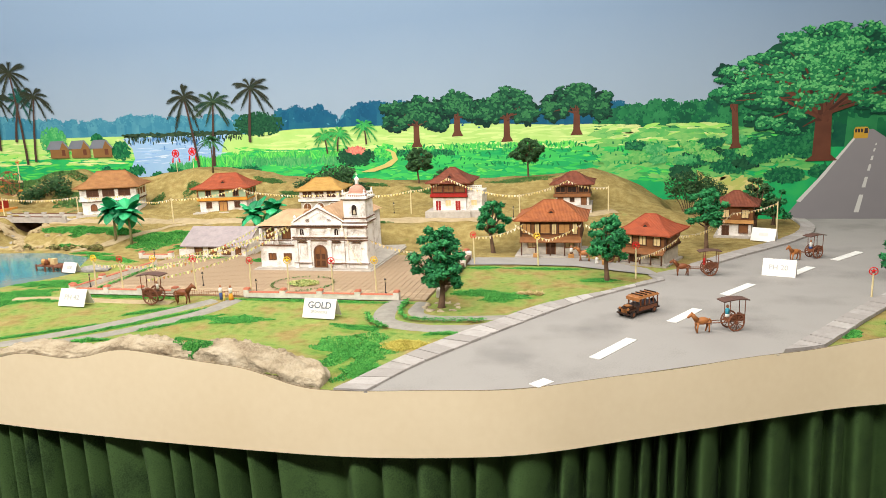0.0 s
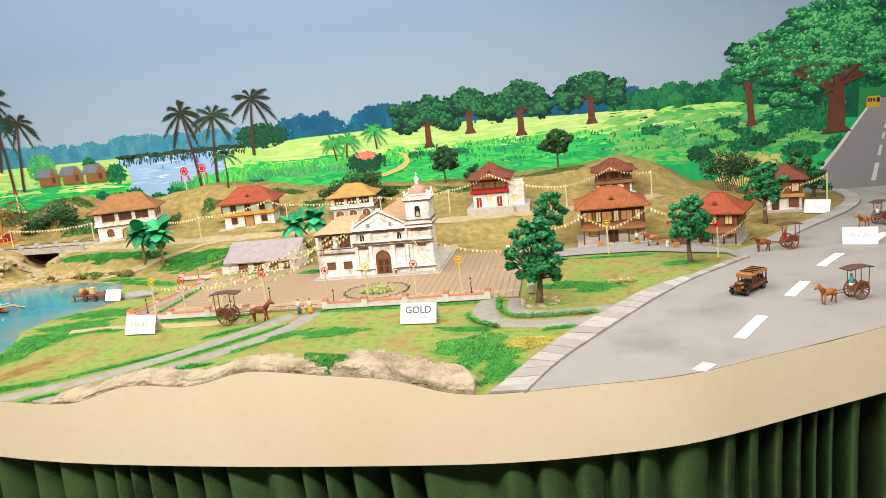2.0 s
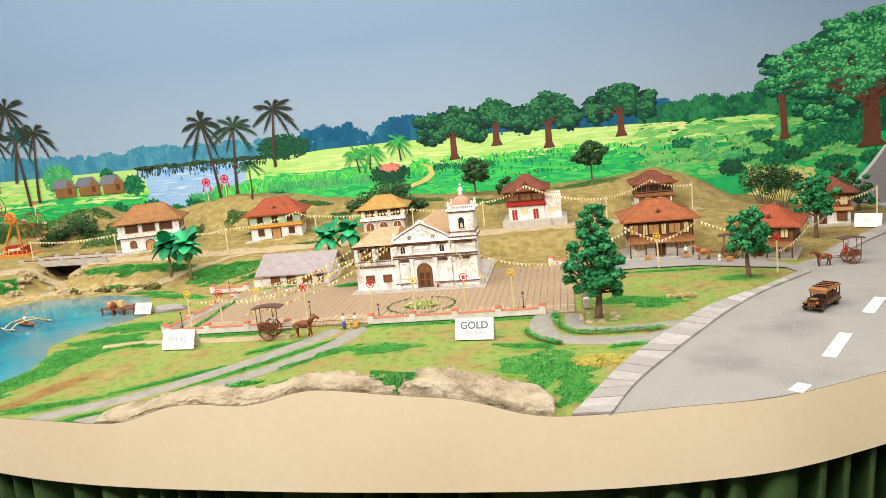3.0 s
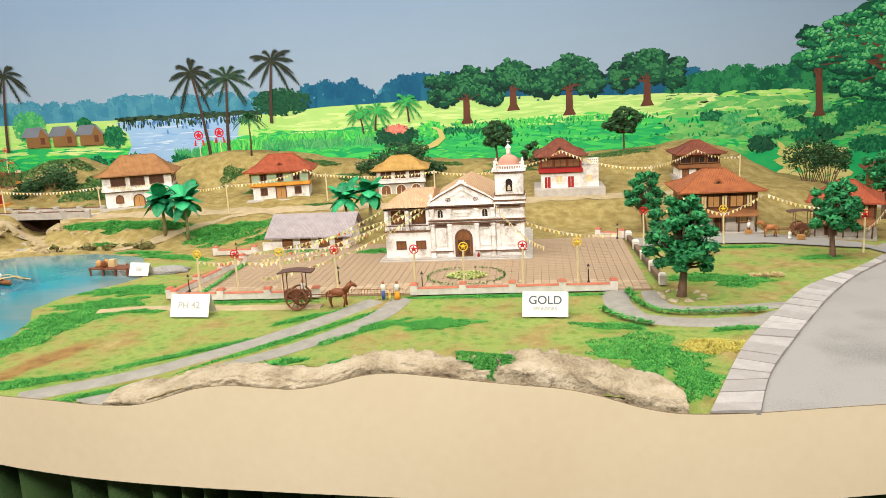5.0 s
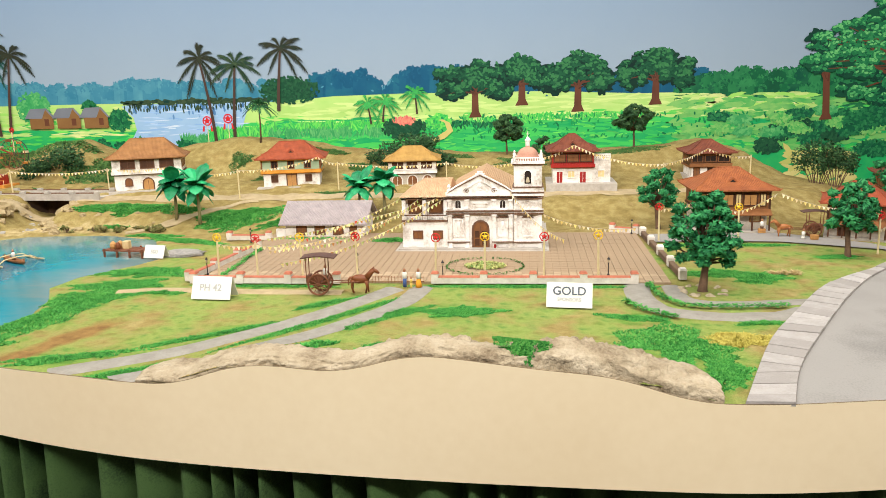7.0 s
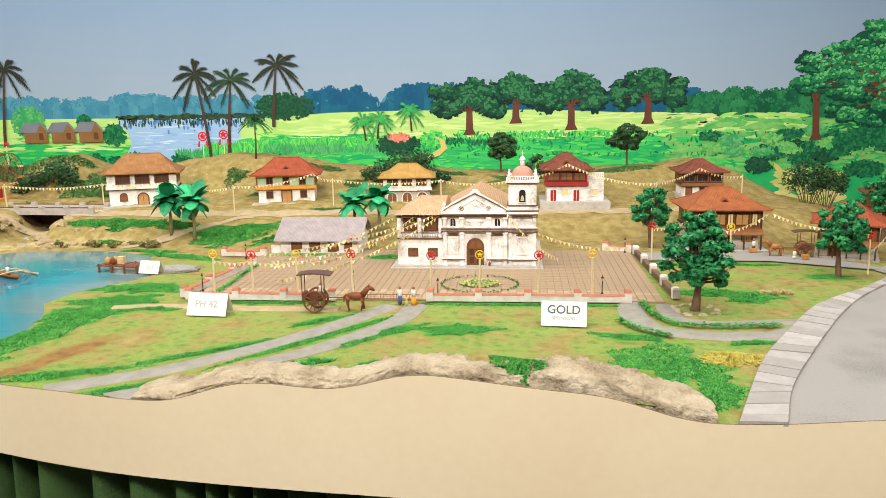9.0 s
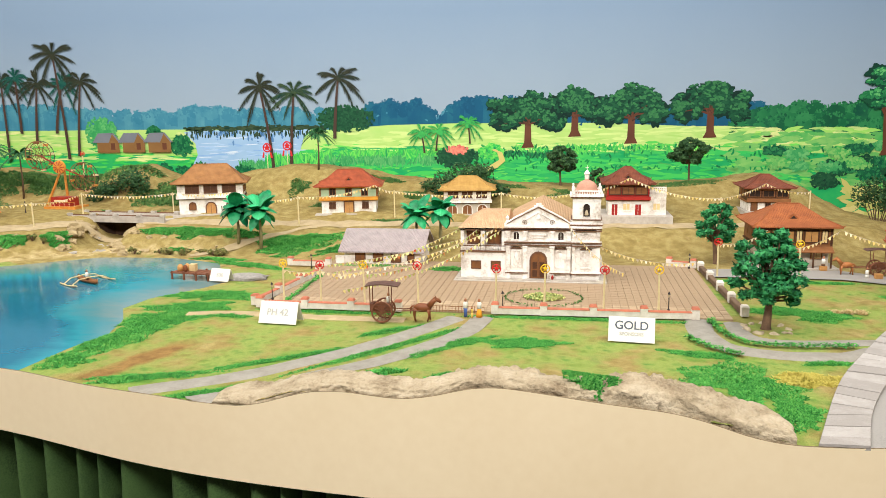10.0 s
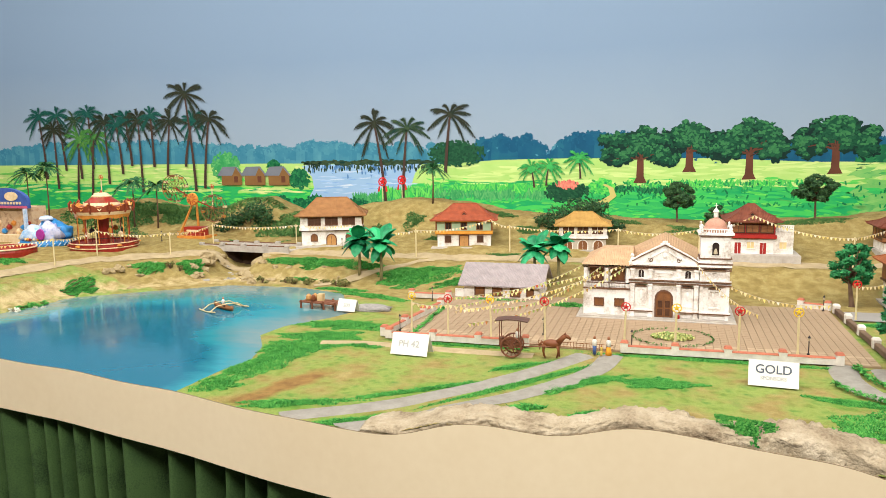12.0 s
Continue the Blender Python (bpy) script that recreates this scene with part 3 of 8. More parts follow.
tagged(part("far_tiles", far, tile_mat, plaza), kind="stuff")

# ---- mural ----
mural = thing("mural", "wide hand-painted country mural with palms, fields, lake and blue-grey sky", "mural", 0, WALL_Y, 0)


def paint(name, *stops, rough=0.6, vary=0.65):
    """Brush paint whose tone changes from stroke to stroke."""
    m = bpy.data.materials.new(name)
    m.use_nodes = True
    nt = m.node_tree
    bs = nt.nodes["Principled BSDF"]
    bs.inputs["Roughness"].default_value = rough
    bs.inputs["Specular IOR Level"].default_value = 0.15
    g, tc, n = nt.nodes.new("ShaderNodeNewGeometry"), nt.nodes.new("ShaderNodeTexCoord"), nt.nodes.new("ShaderNodeTexNoise")
    n.inputs["Scale"].default_value, n.inputs["Detail"].default_value = 11, 6
    nt.links.new(tc.outputs["Object"], n.inputs["Vector"])
    ma = nt.nodes.new("ShaderNodeMath")
    ma.operation = "MULTIPLY_ADD"
    ma.inputs[1].default_value = vary
    nt.links.new(g.outputs["Random Per Island"], ma.inputs[0])
    mb = nt.nodes.new("ShaderNodeMath")
    mb.operation = "MULTIPLY"
    mb.inputs[1].default_value = 1.1 - vary
    nt.links.new(n.outputs["Fac"], mb.inputs[0])
    nt.links.new(mb.outputs[0], ma.inputs[2])
    r = nt.nodes.new("ShaderNodeValToRGB")
    while len(r.color_ramp.elements) < len(stops):
        r.color_ramp.elements.new(0.5)
    for i, (e, c) in enumerate(zip(r.color_ramp.elements, stops)):
        e.position, e.color = 0.12 + 0.76 * i / max(1, len(stops) - 1), c
    nt.links.new(ma.outputs[0], r.inputs["Fac"])
    nt.links.new(r.outputs["Color"], bs.inputs["Base Color"])
    return m


LAYER = [0]


def depth():
    """Each new coat of paint lies a little in front of the last."""
    LAYER[0] += 1
    return -0.00006 * LAYER[0]


def flat(bm, pts, y):
    f = bm.faces.new([bm.verts.new((x, y, z)) for x, z in pts])
    f.normal_update()
    bmesh.ops.triangulate(bm, faces=[f])


def dab(bm, x, z, a, w, h, y):
    """One brush dab: a slim six-sided stroke turned by a degrees."""
    y = y - 0.000005 - random.random() * 0.00005
    c, s_ = math.cos(radians(a)), math.sin(radians(a))
    ring = []
    for k in range(6):
        u, v = math.cos(k * math.pi / 3) * w * random.uniform(0.8, 1.15), math.sin(k * math.pi / 3) * h * random.uniform(0.8, 1.15)
        ring.append(bm.verts.new((x + u * c - v * s_, y, z + u * s_ + v * c)))
    bm.faces.new(ring)


def sky_paint():
    m = bpy.data.materials.new("sky_paint")
    m.use_nodes = True
    nt = m.node_tree
    bs = nt.nodes["Principled BSDF"]
    bs.inputs["Roughness"].default_value, bs.inputs["Specular IOR Level"].default_value = 0.7, 0.15
    tc, sep, n = nt.nodes.new("ShaderNodeTexCoord"), nt.nodes.new("ShaderNodeSeparateXYZ"), nt.nodes.new("ShaderNodeTexNoise")
    n.inputs["Scale"].default_value, n.inputs["Detail"].default_value = 2.5, 7
    nt.links.new(tc.outputs["Object"], sep.inputs[0])
    nt.links.new(tc.outputs["Object"], n.inputs["Vector"])
    ma = nt.nodes.new("ShaderNodeMath")
    ma.operation = "MULTIPLY_ADD"
    ma.inputs[1].default_value = 0.12
    nt.links.new(n.outputs["Fac"], ma.inputs[0])
    nt.links.new(sep.outputs["Z"], ma.inputs[2])
    r = nt.nodes.new("ShaderNodeValToRGB")
    r.color_ramp.elements[0].position, r.color_ramp.elements[0].color = 0.42, lin(145, 158, 168)
    r.color_ramp.elements[1].position, r.color_ramp.elements[1].color = 1.0, lin(118, 137, 157)
    nt.links.new(ma.outputs[0], r.inputs["Fac"])
    nt.links.new(r.outputs["Color"], bs.inputs["Base Color"])
    return m


bm = B()
box(bm, -6.0, 3.0, 0.0, 0.03, -0.6, 1.98)
part("sky", bm, sky_paint(), mural, "smooth blue-grey painted sky")
far_green = paint("far_tree_paint", lin(40, 104, 128), lin(56, 118, 138), lin(84, 142, 152), vary=0.35)
near_blue = paint("blue_tree_paint", lin(8, 62, 92), lin(16, 78, 106), lin(30, 96, 114), vary=0.35)
leaf_dark = paint("dark_leaf_paint", lin(12, 50, 34), lin(18, 66, 42), lin(34, 84, 52), lin(10, 42, 36), vary=0.5)
leaf_mid = paint("mid_leaf_paint", lin(8, 58, 42), lin(16, 92, 54), lin(44, 122, 70), lin(8, 72, 52), vary=0.65)
leaf_light = paint("light_leaf_paint", lin(30, 128, 72), lin(64, 150, 84), lin(104, 172, 102), vary=0.5)
slope_green = paint("slope_paint", lin(26, 124, 68), lin(70, 160, 78), lin(126, 180, 96), lin(44, 146, 74), vary=0.4)
field_yellow = paint("yellow_field_paint", lin(178, 203, 114), lin(196, 213, 132), lin(158, 196, 102))
field_green = paint("green_field_paint", lin(36, 170, 86), lin(72, 188, 84), lin(26, 152, 86))
stroke_green = paint("grass_stroke_paint", lin(30, 150, 74), lin(56, 180, 76), lin(112, 204, 84), lin(26, 134, 76))
stroke_pale = paint("pale_stroke_paint", lin(180, 206, 110), lin(140, 200, 90), lin(210, 210, 140), lin(110, 180, 80))
bark = paint("bark_paint", lin(74, 42, 30), lin(98, 58, 40), lin(58, 34, 26))
palm_green = paint("palm_paint", lin(26, 42, 30), lin(38, 60, 38), lin(58, 74, 48), lin(14, 52, 46))
palm_light = paint("light_palm_paint", lin(30, 140, 70), lin(70, 170, 80), lin(20, 110, 60))
lake_blue = paint("lake_paint", lin(124, 160, 194), lin(164, 186, 206), lin(136, 168, 198))
thatch = paint("thatch_paint", lin(88, 92, 98), lin(116, 118, 124), lin(140, 140, 142))
hut_wall = paint("hut_wall_paint", lin(150, 112, 66), lin(124, 88, 50), lin(176, 136, 84))
tarmac = paint("tarmac_paint", lin(120, 116, 116), lin(132, 126, 124))
pink = paint("blossom_paint", lin(200, 90, 90), lin(226, 140, 110))
HORIZON = 0.36


def lobed(bm, x, z, rx, rz, y, ragged=0.16):
    """A painted clump with a leafy, uneven outline."""
    ph = random.uniform(0, 6)
    pts = []
    for k in range(40):
        a = k * math.pi / 20
        r = 1 + ragged * (0.5 * math.sin(5 * a + ph) + 0.35 * math.sin(9 * a + 2 * ph) + random.uniform(-0.5, 0.5))
        pts.append((x + rx * r * math.cos(a), z + rz * r * math.sin(a)))
    flat(bm, pts, y)


def treeline(name, x0, x1, z0, tops, m, size, count, label):
    """A far wood: crowns of uneven height side by side, edged with small leaf dabs."""
    bm = B()
    y = depth()
    tx, tz = [t[0] for t in tops], [t[1] for t in tops]
    x, k = x0, 0
    while x < x1:
        t = np.interp(x, tx, tz) - abs(random.gauss(0, 0.02)) + 0.006
        r = random.uniform(1.2, 2.4) * size
        top = max(t, z0 + 0.03)
        flat(bm, [(x - r, z0), (x + r, z0), (x + r * 0.8, top - r * 0.5), (x - r * 0.8, top - r * 0.5)], y - (k % 12) * 4e-6)
        lobed(bm, x, top - r * 0.75, r, r * 0.8, y - (k % 12) * 4e-6 - 2e-6)
        for j in range(16):
            a = random.uniform(-0.2, math.pi + 0.2)
            dab(bm, x + r * 1.05 * math.cos(a), top - r * 0.75 + r * 0.86 * math.sin(a), random.uniform(0, 180), random.uniform(0.004, 0.01), random.uniform(0.003, 0.006), y - (k % 12) * 4e-6 - 2e-6)
        x += r * random.uniform(0.6, 1.1)
        k += 1
    part(name, bm, m, mural, label)


treeline("far_wood", -5.9, -1.0, 0.37, [(-5.9, 0.5), (-4.87, 0.49), (-4.42, 0.52), (-4.0, 0.515), (-3.6, 0.525), (-3.16, 0.49), (-2.98, 0.485), (-2.67, 0.505), (-2.5, 0.49), (-2.1, 0.485), (-1.0, 0.45)], far_green, 0.018, 900, "hazy blue-green line of far trees")
treeline("far_wood", -1.86, -1.42, 0.36, [(-1.86, 0.44), (-1.75, 0.5), (-1.66, 0.525), (-1.52, 0.53), (-1.45, 0.48), (-1.42, 0.42)], near_blue, 0.022, 260, "hazy blue-green clump of far trees")
treeline("far_wood", -1.4, -0.9, 0.36, [(-1.4, 0.42), (-1.33, 0.5), (-1.24, 0.545), (-1.1, 0.525), (-0.9, 0.5)], near_blue, 0.022, 260, "hazy blue-green clump of far trees")
treeline("far_wood", -0.9, 0.2, 0.36, [(-0.9, 0.47), (-0.3, 0.47), (-0.1, 0.5), (0.02, 0.505), (0.1, 0.48), (0.2, 0.45)], near_blue, 0.022, 160, "deep blue clump of far trees")

bm = B()
y = depth()
flat(bm, [(-5.9, -0.5), (2.9, -0.5), (2.9, 0.34), (0.6, 0.35), (0.1, 0.36), (-0.6, 0.395), (-1.3, 0.4), (-1.65, 0.395), (-1.95, 0.375), (-2.9, 0.385), (-5.9, 0.385)], y)
part("field", bm, field_yellow, mural, "pale yellow-green painted field")
treeline("hill_wood", 0.02, 0.9, 0.33, [(0.02, 0.44), (0.12, 0.47), (0.22, 0.46), (0.3, 0.485), (0.42, 0.465), (0.55, 0.48), (0.9, 0.5)], leaf_mid, 0.024, 420, "painted green wooded rise")
treeline("hill_wood", 0.1, 0.75, 0.31, [(0.1, 0.4), (0.3, 0.43), (0.5, 0.42), (0.75, 0.42)], leaf_mid, 0.02, 420, "painted green wooded rise")
treeline("hill_wood", 0.7, 2.85, 0.2, [(0.7, 0.4), (0.9, 0.42), (1.1, 0.44), (1.5, 0.47), (2.85, 0.5)], leaf_mid, 0.03, 420, "painted green scrub under the broad tree")

bm = B()
y = depth()
flat(bm, [(-5.9, -0.5), (2.9, -0.5), (2.9, 0.2), (0.6, 0.24), (0.2, 0.25), (-0.3, 0.27), (-0.9, 0.27), (-1.2, 0.29), (-1.6, 0.3), (-1.95, 0.28), (-2.1, 0.24), (-2.6, 0.24), (-3.3, 0.26), (-5.9, 0.28)], y)
part("meadow", bm, field_green, mural, "bright green painted meadow")


def strokes(name, x0, x1, z0, z1, m, count, w, h, label, tilt=12):
    bm = B()
    y = depth()
    for i in range(count):
        dab(bm, random.uniform(x0, x1), random.uniform(z0, z1), random.gauss(0, tilt), w * random.uniform(0.5, 1.5), h * random.uniform(0.6, 1.4), y - i * 4e-8)
    part(name, bm, m, mural, label)


strokes("painted_grass", -5.8, -2.65, 0.0, 0.3, stroke_green, 800, 0.035, 0.005, "green brushed grass", 8)
strokes("painted_grass", -5.8, -2.7, 0.22, 0.37, stroke_pale, 260, 0.07, 0.006, "pale brushed grass", 4)
strokes("painted_grass", -2.1, 0.9, 0.08, 0.3, stroke_green, 900, 0.026, 0.005, "green brushed grass", 10)
strokes("painted_grass", -2.1, 0.3, 0.12, 0.27, field_green, 260, 0.06, 0.009, "emerald brushed meadow", 5)
strokes("painted_grass", -1.9, 0.2, 0.26, 0.37, field_yellow, 200, 0.06, 0.006, "pale brushed field", 4)
strokes("painted_grass", 0.02, 0.62, 0.28, 0.36, stroke_pale, 130, 0.035, 0.008, "pale brushed slope", 8)
strokes("painted_grass", 0.0, 1.0, 0.08, 0.34, slope_green, 330, 0.04, 0.01, "green brushed slope", 9)


def row_tufts(name, x0, x1, z, n, h, m):
    bm = B()
    y = depth()
    for i in range(n):
        x = random.uniform(x0, x1)
        zz = z + random.gauss(0, 0.006)
        for k in range(3):
            dab(bm, x + random.gauss(0, 0.006), zz + h * 0.5, 90 + random.gauss(0, 25), h * random.uniform(0.5, 0.9), 0.004, y - i * 1e-7)
    tagged(part(name, bm, m, mural, "painted rows of tufted grass"), kind="stuff")


row_tufts("tufted_field", -2.05, -1.3, 0.235, 170, 0.03, stroke_green)
row_tufts("tufted_field", -1.2, -0.75, 0.235, 90, 0.025, leaf_mid)
row_tufts("tufted_field", -1.0, -0.1, 0.265, 130, 0.02, stroke_green)
row_tufts("tufted_field", -2.1, -1.4, 0.2, 120, 0.035, leaf_light)

# lake
bm = B()
y = depth()
flat(bm, [(-2.76, 0.37), (-2.7, 0.378), (-2.06, 0.378), (-2.1, 0.33), (-2.13, 0.24), (-2.3, 0.19), (-2.45, 0.12), (-2.7, 0.1), (-2.72, 0.2), (-2.69, 0.25), (-2.7, 0.31)], y)
lake = part("lake", bm, lake_blue, mural, "pale blue painted lake")
bm = B()
y = depth()
bm_shade = B()
for i in range(70):
    dab(bm, random.uniform(-2.66, -2.12), random.uniform(0.2, 0.34), random.gauss(0, 3), random.uniform(0.02, 0.06), 0.003, y - i * 4e-8)
for i in range(60):
    x = random.uniform(-2.7, -2.1)
    dab(bm_shade, x, 0.372 - abs(random.gauss(0, 0.022)), 90 + random.gauss(0, 6), random.uniform(0.008, 0.022), 0.006, y - i * 4e-8)
tagged(part("reflection", bm_shade, paint("lake_shade_paint", lin(70, 112, 158), lin(96, 136, 176), lin(58, 98, 140)), mural), kind="stuff")
part("ripple", bm, paint("ripple_paint", lin(170, 194, 216), lin(120, 158, 200), lin(196, 206, 214)), mural)
bm = B()
y = depth()
for i in range(260):
    x = random.uniform(-2.75, -1.98)
    dab(bm, x, 0.386 + random.gauss(0, 0.005), random.gauss(0, 12), 0.018, 0.006, y - i * 4e-8)
    if i % 2:
        dab(bm, x, 0.362 + random.gauss(0, 0.01), 90, 0.012, 0.004, y - i * 4e-8)
part("far_bank", bm, palm_green, mural, "dark far bank of the lake")
row_tufts("reed_bed", -2.45, -2.1, 0.16, 120, 0.05, leaf_light)
row_tufts("reed_bed", -2.3, -2.0, 0.2, 90, 0.045, stroke_green)


def painted_bush(x, z, rx, rz, m, count, name="painted_bush", size=0.014):
    bm = B()
    y = depth()
    lobed(bm, x, z, rx * 0.9, rz * 0.9, y, 0.2)
    for i in range(int(1.4 * count)):
        a, r = random.uniform(0, 2 * math.pi), math.sqrt(random.random()) * 1.1
        dab(bm, x + rx * r * math.cos(a), z + rz * r * math.sin(a), random.uniform(0, 180), 0.75 * size * random.uniform(0.6, 1.3), size * 0.42, y - 0.000004 - i * 1e-8)
    part(name, bm, m, mural)


def limb(bm, a, b, w, y):
    """A bent painted branch, tapering from a to b."""
    a, b = Vector((a[0], 0, a[1])), Vector((b[0], 0, b[1]))
    mid = (a + b) / 2 + Vector((0, 0, 0.14 * (b - a).length))
    pts = [a, (a + mid * 2 + b * 0) / 3, mid, (b + mid) / 2, b]
    s_ = Vector((-(b - a).z, 0, (b - a).x)).normalized()
    left = [((p - s_ * w * (1 - 0.8 * i / 4)).x, (p - s_ * w * (1 - 0.8 * i / 4)).z) for i, p in enumerate(pts)]
    right = [((p + s_ * w * (1 - 0.8 * i / 4)).x, (p + s_ * w * (1 - 0.8 * i / 4)).z) for i, p in enumerate(pts)]
    flat(bm, left + right[::-1], y)


def spray(bm_dark, bm_mid, bm_light, x, z, rx, rz, yd, ym, yl, size, count):
    """One bough of painted leaves: dark dabs below, mid dabs through it, a few light dabs along its top."""
    for i in range(count):
        a, r = random.uniform(0, 2 * math.pi), math.sqrt(random.random())
        u, v = r * math.cos(a), r * math.sin(a)
        w, h = size * random.uniform(0.55, 1.15), size * random.uniform(0.35, 0.6)
        t = random.gauss(0, 38)
        if v < 0.15 or random.random() < 0.25:
            dab(bm_dark, x + 1.08 * rx * u, z + 1.1 * rz * v - 0.2 * rz, t, w, h, yd)
        if v > -0.35:
            dab(bm_mid, x + rx * u, z + rz * v, t, w, h, ym)
        if v > 0.2 and random.random() < 0.34:
            dab(bm_light, x + 0.9 * rx * u, z + rz * v + 0.1 * rz, t, w * 0.8, h * 0.8, yl)


def painted_tree(x, z0, z1, crown, tones, trunk_w, boughs, lean=0.0, limbs=5, size=0.008, fill=0.78, flat_bough=0.4):
    """A painted broad tree: flared trunk, bent limbs, and boughs of leaf dabs over a dark mass."""
    bm = B()
    y = depth()
    flat(bm, [(x - trunk_w * 1.35, z0 - 0.006), (x - trunk_w * 0.75, z0 + 0.022), (x - trunk_w * 0.6 + lean * 0.6, z1), (x + trunk_w * 0.6 + lean * 0.6, z1), (x + trunk_w * 0.7, z0 + 0.025), (x + trunk_w * 1.3, z0 - 0.004)], y)
    tree = part("painted_tree", bm, bark, mural, "painted broad tree with brown trunk")
    bm = B()
    y = depth()
    if fill:
        for c in crown:
            lobed(bm, c[0], c[1], c[2] * fill, c[3] * fill, y - random.random() * 4e-5, 0.3)
    dark, yd = bm, y
    limb_bm, yb = B(), depth()
    for k in range(limbs):
        c = crown[k % len(crown)]
        start = (x + lean * 0.5 + random.uniform(-0.4, 0.4) * trunk_w, z0 + (z1 - z0) * random.uniform(0.72, 1.0))
        limb(limb_bm, start, (c[0] + random.uniform(-0.5, 0.5) * c[2], c[1] + random.uniform(-0.5, 0.4) * c[3]), trunk_w * random.uniform(0.1, 0.24), yb - 0.0000015 * k)
    mid, ym = B(), depth()
    light, yl = B(), depth()
    total = sum(c[2] * c[3] for c in crown)
    for c in crown:
        for k in range(max(3, int(boughs * c[2] * c[3] / total))):
            a, r = random.uniform(0, 2 * math.pi), math.sqrt(random.random()) * 0.92
            rx = random.uniform(0.2, 0.36) * min(c[2], 0.14)
            spray(dark, mid, light, c[0] + c[2] * r * math.cos(a), c[1] + c[3] * r * math.sin(a), rx, max(rx * flat_bough, size), yd - 5e-6, ym, yl, size, 26)
    tagged(part("crown_shade", dark, tones[0], tree), kind="stuff")
    part("branch", limb_bm, bark, tree)
    tagged(part("crown", mid, tones[1], tree), kind="stuff")
    tagged(part("crown_light", light, tones[2], tree), kind="stuff")


orchard_light = paint("orchard_leaf_paint", lin(26, 88, 52), lin(54, 116, 66), lin(36, 84, 56), vary=0.5)


orchard_mid = paint("orchard_mid_paint", lin(8, 50, 34), lin(16, 68, 44), lin(28, 84, 52), vary=0.6)
orchard_shade = paint("orchard_shade_paint", lin(6, 30, 26), lin(8, 40, 32), lin(14, 50, 36), vary=0.5)


def orchard(x, z, w, h):
    painted_tree(x, z, z + h * 0.5, [(x - w * 0.25, z + h * 0.68, w * 0.3, h * 0.25), (x + w * 0.25, z + h * 0.66, w * 0.3, h * 0.26), (x, z + h * 0.8, w * 0.34, h * 0.22), (x - w * 0.34, z + h * 0.46, w * 0.17, h * 0.2), (x + w * 0.34, z + h * 0.46, w * 0.17, h * 0.2), (x - w * 0.16, z + h * 0.5, w * 0.12, h * 0.14), (x + w * 0.17, z + h * 0.5, w * 0.12, h * 0.13)], (orchard_shade, orchard_mid, orchard_light), 0.024, 70, limbs=10, size=0.0125, fill=0.84, flat_bough=0.8)


orchard(-0.725, 0.335, 0.28, 0.22)
orchard(-0.1, 0.325, 0.34, 0.245)
orchard(-0.46, 0.3, 0.33, 0.255)
orchard(-0.95, 0.283, 0.36, 0.255)
bm = B()
y = depth()
for i in range(240):
    x = random.uniform(-1.2, 0.5)
    row = random.choice((0.275, 0.245, 0.215, 0.18))
    dab(bm, x, row + random.gauss(0, 0.006) - 0.02 * max(0, x), 90 + random.gauss(0, 35), random.uniform(0.006, 0.014), 0.0045, y)
tagged(part("painted_tuft", bm, paint("tuft_paint", lin(14, 118, 66), lin(28, 140, 72), lin(20, 100, 62)), mural, "dark tufts along the painted meadow"), kind="stuff")
strokes("painted_sand", 0.52, 0.8, -0.08, 0.09, paint("sand_paint", lin(196, 180, 104), lin(170, 176, 92), lin(206, 190, 120)), 90, 0.035, 0.014, "pale sandy verge painted beside the hill", 35)
painted_bush(-1.87, 0.43, 0.14, 0.06, leaf_dark, 260)
painted_bush(-3.24, 0.37, 0.085, 0.075, leaf_light, 200)
painted_bush(-2.93, 0.37, 0.04, 0.03, leaf_mid, 80)
painted_bush(-2.78, 0.3, 0.06, 0.05, leaf_mid, 90)
painted_bush(-1.3, 0.235, 0.1, 0.05, leaf_dark, 120)
painted_bush(-1.3, 0.27, 0.05, 0.02, pink, 30)
painted_bush(-1.13, 0.26, 0.06, 0.035, stroke_green, 60)
for i in range(9):
    painted_bush(-2.9 + 0.12 * i + random.uniform(-0.03, 0.03), 0.16 + random.uniform(-0.03, 0.04), 0.05, 0.03, leaf_mid, 30)
for i in range(14):
    painted_bush(0.42 + 0.05 * i, 0.15 + random.uniform(-0.06, 0.08), 0.06, 0.035, random.choice((leaf_mid, leaf_dark, leaf_mid)), 60)
for i in range(16):
    painted_bush(0.15 + random.random() * 0.75, 0.21 + random.uniform(-0.03, 0.07), 0.05, 0.022, random.choice((leaf_mid, leaf_light, slope_green)), 40)
for i in range(8):
    painted_bush(0.8 + 0.035 * i, 0.22 + 0.012 * i, 0.05, 0.05, leaf_mid, 60)
bm = B()
y = depth()
trail = [(-1.13, 0.27), (-1.1, 0.255), (-1.09, 0.22), (-1.14, 0.19), (-1.22, 0.165), (-1.28, 0.15), (-1.2, 0.15), (-1.1, 0.18), (-1.06, 0.215), (-1.075, 0.255), (-1.11, 0.272)]
flat(bm, trail, y)
part("trail", bm, paint("trail_paint", lin(206, 190, 110), lin(190, 176, 104)), mural, "pale painted footpath")

